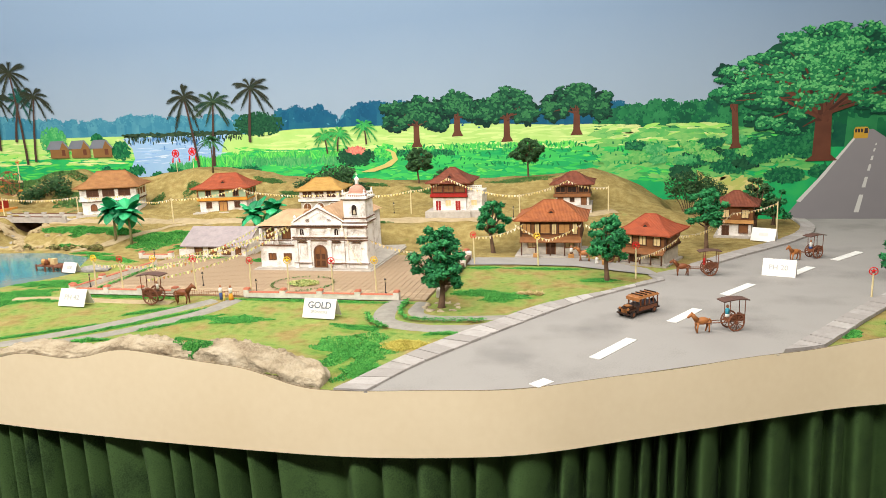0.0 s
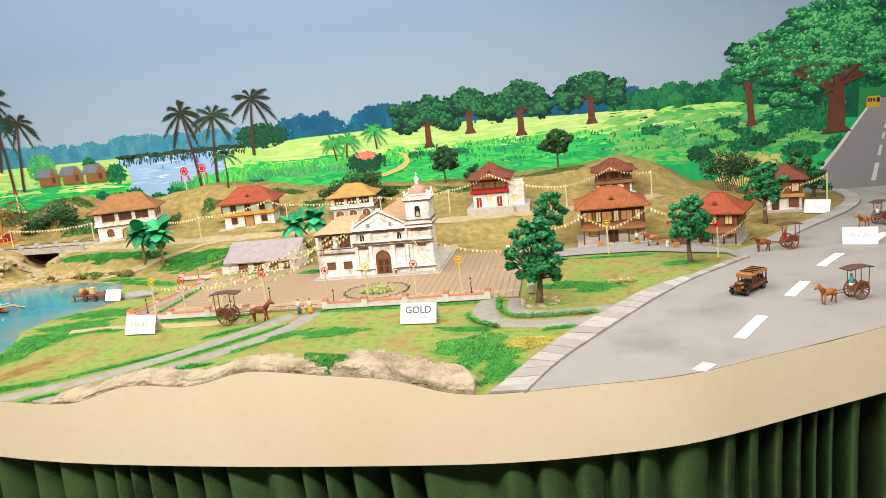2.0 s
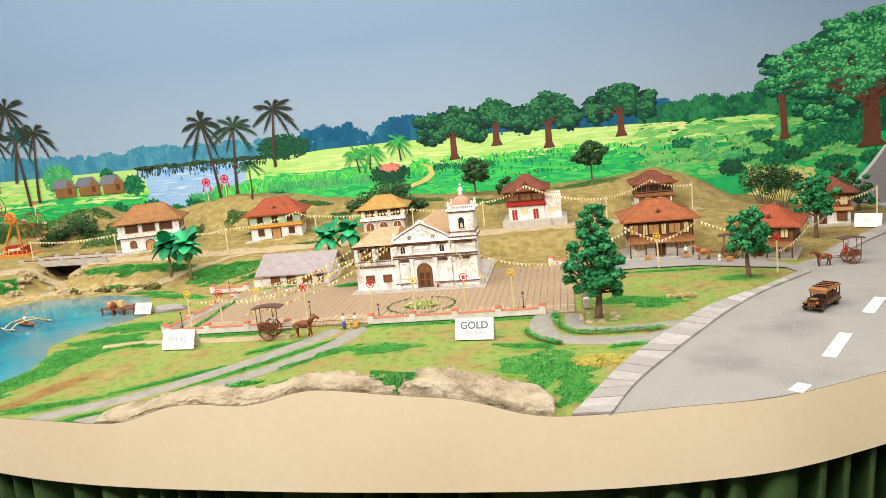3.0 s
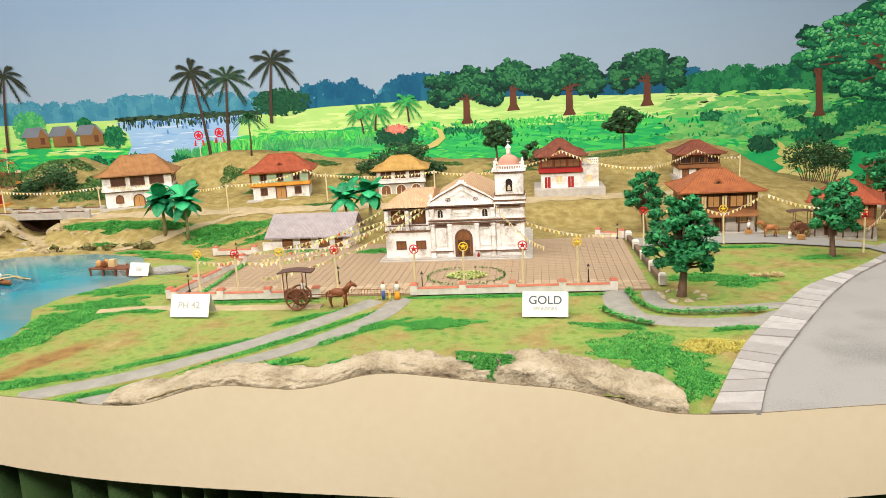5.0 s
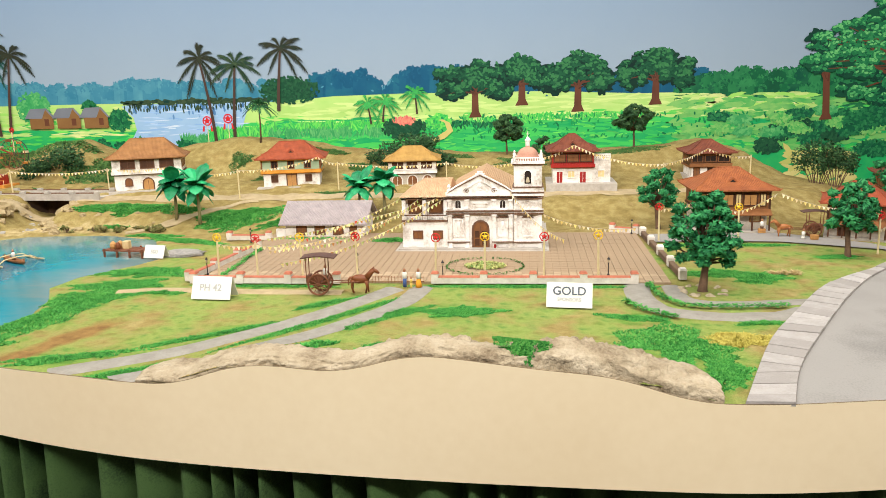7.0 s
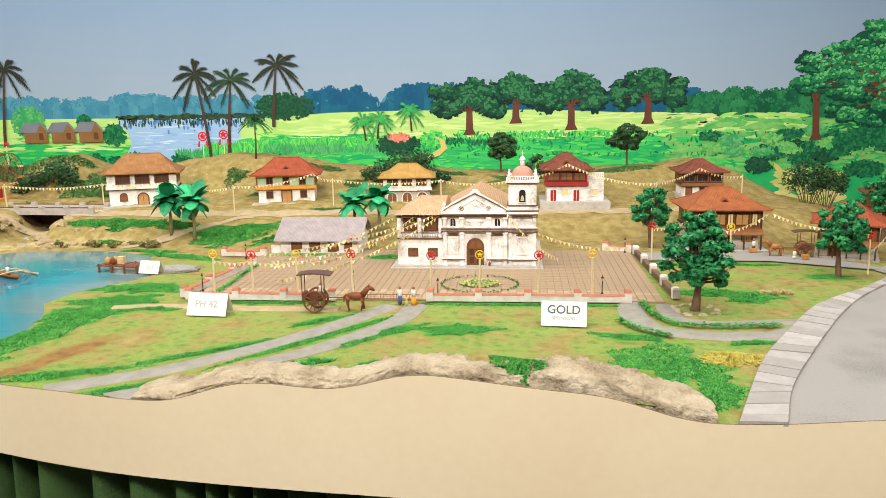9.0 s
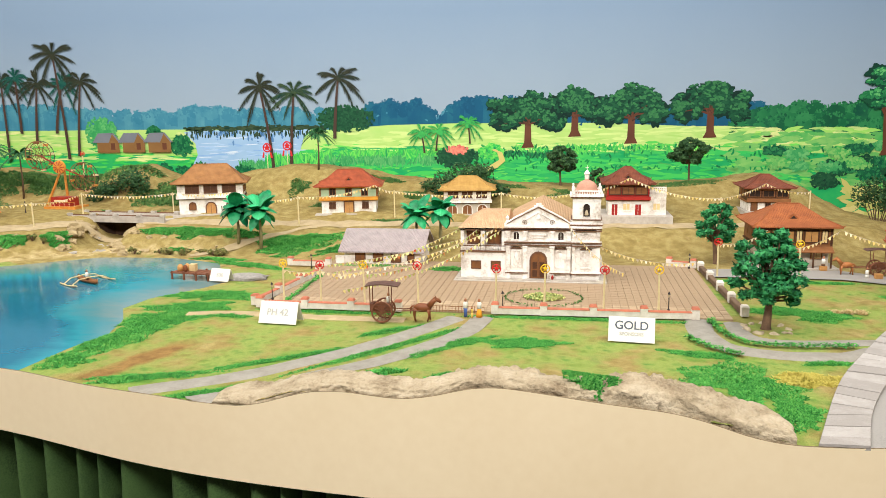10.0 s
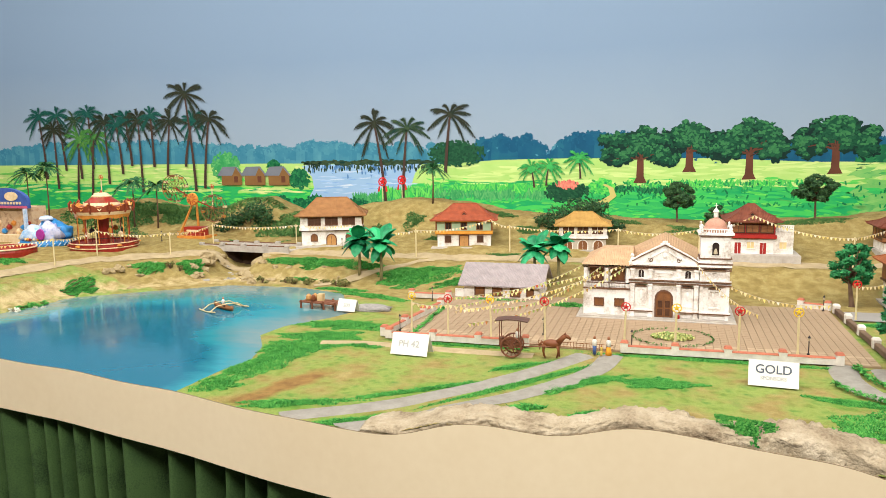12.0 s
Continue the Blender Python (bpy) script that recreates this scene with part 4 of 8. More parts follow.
# painted road on the mural
bm = B()
y = depth()
flat(bm, [(0.86, -0.5), (0.89, -0.13), (0.964, -0.029), (1.06, 0.09), (1.2, 0.285), (1.225, 0.31), (1.275, 0.31), (1.36, 0.25), (1.6, 0.1), (2.4, -0.2), (2.9, -0.5)], y)
painted_road = part("painted_road", bm, tarmac, mural, "grey painted road running to the distance")
bm = B()
y = depth()
flat(bm, [(0.955, -0.03), (1.055, 0.09), (1.205, 0.29), (1.212, 0.285), (1.07, 0.085), (0.975, -0.033)], y)
for z0, z1, w in ((-0.085, 0.0, 0.011), (0.035, 0.085, 0.008), (0.115, 0.145, 0.006), (0.165, 0.185, 0.005), (0.205, 0.22, 0.004), (0.235, 0.245, 0.003)):
    xa, xb = 1.226 + (z0 + 0.083) * 0.2, 1.226 + (z1 + 0.083) * 0.2
    flat(bm, [(xa - w, z0), (xa + w, z0), (xb + w * 0.85, z1), (xb - w * 0.85, z1)], y)
part("lane_line", bm, paint("lane_paint", lin(206, 202, 190), lin(190, 186, 176)), painted_road)
bm = B()
y = depth()
flat(bm, [(1.192, 0.268), (1.252, 0.268), (1.256, 0.312), (1.248, 0.322), (1.2, 0.322), (1.192, 0.31)], y)
painted_bus = part("painted_bus", bm, paint("bus_paint", lin(196, 156, 50), lin(172, 130, 48)), mural, "small yellow painted bus on the road")
bm = B()
y = depth()
for k in range(3):
    flat(bm, [(1.197 + 0.012 * k, 0.296), (1.206 + 0.012 * k, 0.296), (1.206 + 0.012 * k, 0.313), (1.197 + 0.012 * k, 0.313)], y)
flat(bm, [(1.236, 0.292), (1.252, 0.292), (1.251, 0.315), (1.237, 0.315)], y)
part("bus_window", bm, paint("bus_glass_paint", lin(44, 40, 40), lin(60, 54, 50)), painted_bus)
R_CROWN = [(0.62, 0.6, 0.08, 0.05), (0.72, 0.56, 0.14, 0.06), (0.63, 0.48, 0.09, 0.05), (0.78, 0.65, 0.1, 0.045), (0.9, 0.58, 0.16, 0.1), (0.92, 0.68, 0.14, 0.08), (1.07, 0.71, 0.2, 0.1), (1.1, 0.58, 0.2, 0.13), (0.95, 0.46, 0.14, 0.08), (1.27, 0.66, 0.22, 0.14), (1.3, 0.5, 0.18, 0.12), (1.5, 0.62, 0.22, 0.16), (1.5, 0.43, 0.16, 0.1), (0.8, 0.46, 0.1, 0.06), (0.78, 0.36, 0.09, 0.05), (0.92, 0.34, 0.1, 0.05)]
tree_shade = paint("tree_shade_paint", lin(6, 44, 34), lin(10, 60, 42), lin(20, 78, 50), vary=0.5)
tree_mid = paint("tree_mid_paint", lin(12, 80, 50), lin(28, 106, 62), lin(48, 130, 74), vary=0.6)
tree_light = paint("tree_light_paint", lin(54, 142, 80), lin(82, 162, 92), lin(112, 180, 108), vary=0.5)
painted_tree(0.668, 0.24, 0.45, [(0.62, 0.5, 0.07, 0.04), (0.7, 0.52, 0.07, 0.05)], (tree_shade, tree_mid, tree_light), 0.022, 26, lean=-0.02, size=0.009)
painted_tree(1.057, 0.17, 0.42, R_CROWN, (tree_shade, tree_mid, tree_light), 0.056, 430, limbs=30, size=0.0115, fill=0.8, flat_bough=0.5)
painted_tree(1.45, 0.2, 0.42, [(1.45, 0.52, 0.2, 0.1)], (tree_shade, tree_mid, tree_light), 0.04, 30)


def frond_strips(bm, top, a, length, y, flatten=True, width=0.2, az=0.0):
    """One feathery palm frond as leaflets hung along an arching spine."""
    ca, sa = math.cos(a), math.sin(a)
    for k in range(9):
        s0 = 0.12 + 0.88 * k / 9
        s1 = s0 + 0.13
        p = [Vector((ca * s * length, 0, (sa * s - 0.62 * s * s) * length)) for s in (s0, s1)]
        drop = width * length * (1.05 - 0.65 * s0)
        d = (p[1] - p[0]).normalized()
        for sign in (-1, 1):
            n = Vector((-d.z, 0, d.x)) * sign
            tip = (p[1] + d * drop * 0.55 + n * drop * 0.6) + Vector((0, 0, -0.25 * drop))
            tri = [p[0], p[1], tip]
            if flatten:
                bm.faces.new([bm.verts.new((top[0] + q.x, y, top[2] + q.z)) for q in tri])
            else:
                out = []
                for i, q in enumerate(tri):
                    side = sign * drop * 0.55 if i == 2 else 0
                    r = q.x
                    z = q.z if i < 2 else p[1].z + d.z * drop * 0.5 - 0.3 * drop
                    if i == 2:
                        r = p[1].x + d.x * drop * 0.6
                    out.append(bm.verts.new((top[0] + r * math.cos(az) - side * math.sin(az), top[1] + r * math.sin(az) + side * math.cos(az), top[2] + z)))
                bm.faces.new(out)


def brush_frond(bm, x, z, a, length, y):
    """A painted frond: an arching rib with broad brush leaflets that hang along both sides of it."""
    ca, sa = math.cos(a), math.sin(a)
    n = 11
    droop = random.uniform(0.36, 0.62)
    spine = [(x + ca * s * length, z + (sa * s - droop * s * s) * length) for s in [i / n for i in range(n + 1)]]
    for i in range(n):
        (px, pz), (qx, qz) = spine[i], spine[i + 1]
        d = Vector((qx - px, qz - pz)).normalized()
        nn = Vector((-d.y, d.x))
        w = length * (0.155 * math.sin(math.pi * (0.12 + 0.8 * i / (n - 1))) + 0.02) * random.uniform(0.75, 1.2)
        bx, bz = px - d.x * w * 0.25, pz - d.y * w * 0.25
        for sign in (1, -1):
            tip = Vector((qx, qz)) + d * w * 0.85 + nn * sign * w * 0.62 + Vector((0, -0.42 * w))
            bm.faces.new([bm.verts.new((q[0], y - random.random() * 1e-6, q[1])) for q in ((bx, bz), (qx, qz), (tip.x, tip.y))])


palm_trunk = paint("palm_trunk_paint", lin(46, 38, 36), lin(72, 54, 44))
palm_teal = paint("teal_palm_paint", lin(8, 54, 52), lin(16, 72, 64), lin(34, 82, 66), vary=0.5)
palm_brown = paint("brown_palm_paint", lin(32, 34, 28), lin(48, 50, 34), lin(22, 42, 34), vary=0.5)
palm_fresh = paint("fresh_palm_paint", lin(26, 84, 48), lin(52, 112, 52), lin(90, 132, 62), vary=0.5)


def painted_palm(x0, z0, x1, z1, size, leaf=None, trunk_w=0.009):
    bm = B()
    y = depth()
    n = 8
    mid = [(x0 + (x1 - x0) * (t / n) ** 1.4, z0 + (z1 - z0) * t / n) for t in range(n + 1)]
    flat(bm, [(x - trunk_w * (1 - 0.45 * i / n), z) for i, (x, z) in enumerate(mid)] + [(x + trunk_w * (1 - 0.45 * i / n), z) for i, (x, z) in reversed(list(enumerate(mid)))], y)
    palm = part("painted_palm", bm, palm_trunk, mural, "tall painted coconut palm")
    bm = B()
    y = depth()
    count = 12
    for k in range(count):
        a = radians(-46 + 272 * k / (count - 1) + random.uniform(-12, 12))
        brush_frond(bm, x1, z1, a, size * random.uniform(0.72, 1.02), y - k * 2e-6)
    for k in range(7):
        dab(bm, x1 + random.gauss(0, 0.008), z1 - 0.008 + random.gauss(0, 0.008), random.uniform(0, 180), 0.012, 0.008, y - 1.2e-5)
    part("frond", bm, leaf or palm_green, palm)


for p in ((-2.267, 0.17, -2.323, 0.596, 0.145, palm_brown), (-2.168, 0.2, -2.14, 0.56, 0.14, palm_green), (-1.93, 0.33, -1.902, 0.63, 0.14, palm_brown),
          (-4.5, 0.3, -4.535, 0.68, 0.12, palm_teal), (-4.353, 0.35, -4.398, 0.685, 0.12, palm_teal), (-4.421, 0.24, -4.429, 0.6, 0.13, palm_brown),
          (-4.24, 0.3, -4.268, 0.65, 0.11, palm_green), (-4.152, 0.36, -4.165, 0.69, 0.13, palm_teal), (-4.278, 0.16, -4.241, 0.54, 0.14, palm_fresh),
          (-4.169, 0.18, -4.134, 0.555, 0.13, palm_fresh), (-4.04, 0.27, -4.05, 0.64, 0.13, palm_brown), (-3.938, 0.33, -3.968, 0.62, 0.12, palm_teal),
          (-3.87, 0.377, -3.9, 0.66, 0.11, palm_teal), (-3.803, 0.22, -3.81, 0.645, 0.14, palm_brown), (-3.714, 0.37, -3.722, 0.67, 0.11, palm_teal),
          (-3.499, 0.37, -3.441, 0.635, 0.12, palm_teal), (-3.625, 0.32, -3.592, 0.635, 0.13, palm_brown), (-3.438, 0.23, -3.482, 0.785, 0.16, palm_brown), (-3.377, 0.246, -3.332, 0.64, 0.13, palm_brown)):
    painted_palm(*p)
for p in ((-1.465, 0.255, -1.48, 0.355, 0.08), (-1.405, 0.265, -1.392, 0.365, 0.085), (-1.235, 0.3, -1.243, 0.4, 0.085)):
    painted_palm(*p, leaf=palm_light, trunk_w=0.005)

# painted huts
for x, w in ((-3.2, 0.155), (-3.05, 0.155), (-2.9, 0.155)):
    bm = B()
    y = depth()
    flat(bm, [(x - w * 0.42, 0.265), (x + w * 0.42, 0.265), (x + w * 0.42, 0.325), (x + w * 0.18, 0.365), (x - w * 0.42, 0.325)], y)
    hut = part("painted_hut", bm, hut_wall, mural, "small painted thatched hut")
    bm = B()
    y = depth()
    flat(bm, [(x - w * 0.6, 0.318), (x + w * 0.02, 0.318), (x + w * 0.2, 0.37), (x - w * 0.36, 0.368)], y)
    flat(bm, [(x + w * 0.14, 0.37), (x + w * 0.22, 0.37), (x + w * 0.5, 0.318), (x + w * 0.42, 0.318)], y)
    part("roof", bm, thatch, hut)
    bm = B()
    flat(bm, [(x + w * 0.1, 0.28), (x + w * 0.26, 0.28), (x + w * 0.26, 0.315), (x + w * 0.1, 0.315)], depth())
    part("doorway", bm, bark, hut)

# ---- building materials ----
white_wall = mat("white_lime_wall", lin(238, 231, 222), lin(186, 172, 154), 0.85, 40, 0.2, c=lin(228, 219, 207))
stone_wall = mat("pale_stone_wall", lin(206, 194, 176), lin(178, 164, 146), 0.9, 60, 0.3)
trim_beige = mat("beige_moulding", lin(118, 82, 60), lin(92, 64, 46), 0.8, 60, 0.15)
wood_dark = mat("dark_brown_wood", lin(92, 56, 32), lin(66, 40, 24), 0.6, 50, 0.2)
wood_mid = mat("brown_wood", lin(140, 90, 50), lin(112, 70, 38), 0.6, 50, 0.2)
wood_light = mat("honey_wood", lin(196, 144, 84), lin(172, 122, 68), 0.6, 50, 0.15)
shell_pane = mat("cream_shutter", lin(232, 206, 150), lin(214, 184, 126), 0.5, 70, 0.05)
dark_inside = mat("dark_opening", lin(52, 36, 26), lin(36, 26, 20), 0.8, 40, 0.0)
red_door = mat("red_painted_door", lin(166, 40, 30), lin(140, 30, 24), 0.5, 50, 0.1)
green_shut = mat("pale_green_shutter", lin(176, 196, 160), lin(156, 178, 142), 0.6, 60, 0.05)
yellow_trim = mat("ochre_trim", lin(216, 150, 54), lin(190, 122, 40), 0.6, 50, 0.1)
plinth_mat = mat("grey_plinth", lin(188, 178, 164), lin(160, 150, 138), 0.9, 50, 0.2)


def roof_mat(name, a, b, ribs=420.0):
    """Ribbed roof tiles: fine rolls across the slope and mottled clay."""
    m = mat(name, a, b, 0.75, 45, 0.0)
    nt = m.node_tree
    bs = nt.nodes["Principled BSDF"]
    tc, w, bp = nt.nodes.new("ShaderNodeTexCoord"), nt.nodes.new("ShaderNodeTexWave"), nt.nodes.new("ShaderNodeBump")
    w.inputs["Scale"].default_value, w.inputs["Distortion"].default_value = ribs / 6.28, 0.3
    bp.inputs["Strength"].default_value, bp.inputs["Distance"].default_value = 0.5, 0.003
    nt.links.new(tc.outputs["Object"], w.inputs["Vector"])
    nt.links.new(w.outputs["Fac"], bp.inputs["Height"])
    nt.links.new(bp.outputs["Normal"], bs.inputs["Normal"])
    return m


roof_tan = roof_mat("tawny_roof_tile", lin(160, 112, 66), lin(134, 90, 52))
roof_red = roof_mat("red_clay_roof", lin(164, 80, 48), lin(132, 62, 38))
roof_gold = roof_mat("golden_roof_tile", lin(186, 146, 78), lin(160, 120, 60))
roof_brown = roof_mat("brown_red_roof", lin(128, 70, 48), lin(102, 54, 38))
roof_orange = roof_mat("orange_brown_roof", lin(162, 94, 52), lin(134, 74, 42))
roof_grey = roof_mat("lilac_grey_roof", lin(164, 150, 146), lin(142, 130, 128))
roof_church = roof_mat("tan_church_roof", lin(196, 160, 122), lin(172, 134, 98))


def rect(x, z, w, h):
    return [(x - w / 2, z), (x + w / 2, z), (x + w / 2, z + h), (x - w / 2, z + h)]


def arch(x, z, w, h):
    n = 8
    r = w / 2
    return [(x - r, z), (x + r, z)] + [(x + r * math.cos(math.pi * k / n), z + h - r + r * math.sin(math.pi * k / n)) for k in range(n + 1)]


def ring_y(bm, outer, inner, y0, y1):
    """A frame between two outlines with the same number of points."""
    n = len(outer)
    quads = [[bm.verts.new((x, y, z)) for x, z in o] for o, y in ((outer, y0), (inner, y0), (outer, y1), (inner, y1))]
    fo, fi, bo, bi = quads
    for i in range(n):
        j = (i + 1) % n
        bm.faces.new((fo[i], fo[j], fi[j], fi[i]))
        bm.faces.new((fi[i], fi[j], bi[j], bi[i]))
        bm.faces.new((fo[j], fo[i], bo[i], bo[j]))


def opening(parent, kind, x, z, w, h, y, panel, frame, arched=False, split=2, name="window"):
    """A window or door on a front at depth y: its frame, its leaf and the bars across it."""
    shape = arch if arched else rect
    bm = B()
    prism_y(bm, shape(x, z, w, h), y - 0.0007, y + 0.002)
    leaf = part(name, bm, panel, parent)
    bm = B()
    e = min(w, h) * 0.1 + 0.0008
    ring_y(bm, shape(x, z - e, w + 2 * e, h + 2 * e), shape(x, z, w, h), y - 0.0028, y)
    for k in range(1, split):
        xx = x - w / 2 + w * k / split
        box(bm, xx - 0.0006, xx + 0.0006, y - 0.0018, y, z, z + h * (0.85 if arched else 1))
    part("frame", bm, frame, leaf)
    return leaf


def hip_roof(bm, x0, x1, y0, y1, z, rise, ridge, thick=0.004, flare=0.25):
    """A hipped roof with a slightly flared skirt, over a thin eave slab."""
    cxm, cym = (x0 + x1) / 2, (y0 + y1) / 2
    hw = ridge / 2
    mid = 0.45
    rings = [
        [(x0, y0, z - thick), (x1, y0, z - thick), (x1, y1, z - thick), (x0, y1, z - thick)],
        [(x0, y0, z), (x1, y0, z), (x1, y1, z), (x0, y1, z)],
        [(x0 + (cxm - hw - x0) * mid, y0 + (cym - y0) * mid, z + rise * (mid - flare * 0.45)), (x1 + (cxm + hw - x1) * mid, y0 + (cym - y0) * mid, z + rise * (mid - flare * 0.45)), (x1 + (cxm + hw - x1) * mid, y1 + (cym - y1) * mid, z + rise * (mid - flare * 0.45)), (x0 + (cxm - hw - x0) * mid, y1 + (cym - y1) * mid, z + rise * (mid - flare * 0.45))],
    ]
    vs = [[bm.verts.new(p) for p in r] for r in rings]
    for a, b in zip(vs[:-1], vs[1:]):
        for i in range(4):
            bm.faces.new((a[i], a[(i + 1) % 4], b[(i + 1) % 4], b[i]))
    bm.faces.new(vs[0][::-1])
    l, r = bm.verts.new((cxm - hw, cym, z + rise)), bm.verts.new((cxm + hw, cym, z + rise))
    a, b, c, d = vs[2]
    bm.faces.new((a, b, r, l))
    bm.faces.new((c, d, l, r))
    bm.faces.new((b, c, r))
    bm.faces.new((d, a, l))


def roof_trim(bm, x0, x1, y0, y1, z, rise, ridge, r=0.0022):
    """Rolls along the ridge and the hips, upturned at the corners."""
    cxm, cym, hw = (x0 + x1) / 2, (y0 + y1) / 2, ridge / 2
    tube(bm, [(cxm - hw, cym, z + rise), (cxm + hw, cym, z + rise)], r, 6)
    for sx, ex in ((-1, x0), (1, x1)):
        for ey in (y0, y1):
            mx_, my_ = ex + (cxm + sx * hw - ex) * 0.45, ey + (cym - ey) * 0.45
            tube(bm, [(ex + sx * 0.003, ey + (0.003 if ey > cym else -0.003), z + 0.004), (ex, ey, z + 0.001), (mx_, my_, z + rise * 0.34), (cxm + sx * hw, cym, z + rise)], r * 0.8, 5)


def house(name, label, x, y, z, rz, w, d, h1, h2, rise, roof, lower, upper, lower_open, upper_open, over=0.016, jut=0.004, band=None, plinth=0.012, awning=None, dormer=False, ridge=None, corner=None, rail=None):
    t = thing(name, label, "house", x, y, z, rz)
    bm = B()
    box(bm, -w / 2 - plinth, w / 2 + plinth, -plinth * 1.6, d + plinth, -0.03, 0.004)
    part("plinth", bm, plinth_mat, t)
    bm = B()
    box(bm, -w / 2, w / 2, 0, d, 0.004, h1)
    part("lower_wall", bm, lower, t)
    bm = B()
    box(bm, -w / 2 - jut, w / 2 + jut, -jut, d + jut, h1 + 0.0001, h1 + h2)
    part("upper_wall", bm, upper, t)
    bm = B()
    box(bm, -w / 2 - jut - 0.003, w / 2 + jut + 0.003, -jut - 0.003, d + jut + 0.003, h1 - 0.003, h1 + 0.003)
    box(bm, -w / 2 - jut - 0.003, w / 2 + jut + 0.003, -jut - 0.003, d + jut + 0.003, h1 + h2 - 0.005, h1 + h2 - 0.001)
    part("floor_band", bm, band or trim_beige, t)
    if corner:
        for sx in (-1, 1):
            bm = B()
            box(bm, sx * (w / 2 + jut) - 0.003, sx * (w / 2 + jut) + 0.003, -jut - 0.002, -jut + 0.005, h1 + 0.003, h1 + h2 - 0.005)
            part("corner_post", bm, corner, t)
    H = h1 + h2
    rl = ridge if ridge is not None else max(0.02, w - d * 0.75)
    bm = B()
    hip_roof(bm, -w / 2 - over - jut, w / 2 + over + jut, -over - jut, d + over + jut, H + 0.004, rise, rl)
    rf = part("roof", bm, roof, t)
    bm = B()
    roof_trim(bm, -w / 2 - over - jut, w / 2 + over + jut, -over - jut, d + over + jut, H + 0.004, rise, rl)
    part("ridge_roll", bm, roof, rf)
    if dormer:
        bm = B()
        yy, zz = d * 0.12, H + 0.004 + rise * 0.3
        prism_y(bm, [(-0.018, zz), (0.018, zz), (0, zz + 0.016)], yy, yy + 0.05)
        part("dormer", bm, roof, rf)
        bm = B()
        prism_y(bm, [(-0.009, zz + 0.001), (0.009, zz + 0.001), (0, zz + 0.009)], yy - 0.001, yy + 0.002)
        part("vent", bm, dark_inside, rf)
    for o in lower_open:
        opening(t, "", o[0], o[1], o[2], o[3], 0.0, o[4], o[5], arched=len(o) > 6 and o[6], name="door" if o[1] < 0.007 else "window")
    for o in upper_open:
        opening(t, "", o[0], h1 + o[1], o[2], o[3], -jut, o[4], o[5], arched=len(o) > 6 and o[6])
    if awning:
        bm = B()
        hull(bm, [(-w / 2 - 0.006, -0.03, h1 - 0.014), (w / 2 + 0.006, -0.03, h1 - 0.014), (w / 2 + 0.006, -jut, h1 + 0.001), (-w / 2 - 0.006, -jut, h1 + 0.001)], [(-w / 2 - 0.006, -0.03, h1 - 0.011), (w / 2 + 0.006, -0.03, h1 - 0.011), (w / 2 + 0.006, -jut, h1 + 0.004), (-w / 2 - 0.006, -jut, h1 + 0.004)])
        part("awning", bm, awning, t)
        for k in range(5):
            xx = -w / 2 + w * k / 4
            bm = B()
            box(bm, xx - 0.002, xx + 0.002, -0.028, -0.024, 0.004, h1 - 0.012)
            part("post", bm, wood_dark, t)
    if rail:
        bm = B()
        box(bm, -w / 2 - jut - 0.004, w / 2 + jut + 0.004, -jut - 0.009, -jut - 0.003, h1, h1 + 0.012)
        part("balcony_rail", bm, rail, t)
    for k in range(3):
        yy = d * (0.2 + 0.3 * k)
        for sx in (-1, 1):
            bm = B()
            xx = sx * (w / 2 + jut)
            box(bm, xx - 0.0015, xx + 0.0015, yy - 0.012, yy + 0.012, h1 + h2 * 0.3, h1 + h2 * 0.8)
            part("side_shutter", bm, wood_mid, t)
    return t


W3 = lambda ws, z, w, h, p, f, a=False: [(x, z, w, h, p, f, a) for x in ws]
house("ancestral_house", "white two-storey stone house with tawny hipped roof", -2.105, 2.78, 0.078, 20, 0.235, 0.15, 0.064, 0.056, 0.066, roof_tan, white_wall, white_wall,
      W3((-0.068, 0.07), 0.022, 0.022, 0.026, wood_mid, trim_beige, True) + [(0.0, 0.004, 0.034, 0.042, wood_light, trim_beige, True)], W3((-0.066, 0.002, 0.07), 0.022, 0.045, 0.026, wood_dark, trim_beige), over=0.02, rail=white_wall, plinth=0.02)
house("ancestral_house", "cream and white house with green shutters and red-clay roof", -1.566, 2.82, 0.08, 12, 0.205, 0.15, 0.054, 0.05, 0.056, roof_red, white_wall, green_shut,
      W3((-0.062, 0.062), 0.022, 0.02, 0.022, wood_dark, trim_beige) + [(0.0, 0.004, 0.032, 0.042, wood_light, trim_beige)], W3((-0.06, 0.0, 0.06), 0.018, 0.02, 0.024, dark_inside, wood_mid), over=0.022, band=yellow_trim, rail=yellow_trim, corner=wood_mid, dormer=True, plinth=0.022)
house("ancestral_house", "white arcaded house with golden-yellow hipped roof", -1.114, 2.82, 0.08, 6, 0.165, 0.13, 0.046, 0.045, 0.044, roof_gold, stone_wall, white_wall,
      W3((-0.055, 0.0, 0.055), 0.004, 0.032, 0.034, wood_mid, white_wall, True), W3((-0.052, 0.0, 0.052), 0.016, 0.04, 0.024, wood_dark, white_wall), over=0.018, rail=white_wall)
h4 = house("ancestral_house", "white house with red doors, brown upper storey and red-brown roof", -0.542, 2.77, 0.088, 0, 0.135, 0.15, 0.058, 0.054, 0.052, roof_brown, white_wall, red_door,
           W3((-0.045, 0.035), 0.004, 0.02, 0.038, red_door, white_wall) + [(-0.005, 0.022, 0.022, 0.022, shell_pane, white_wall)], W3((-0.045, 0.0, 0.045), 0.02, 0.036, 0.024, wood_mid, wood_dark), over=0.02, band=wood_mid, rail=red_door, dormer=True, plinth=0.024)
bm = B()
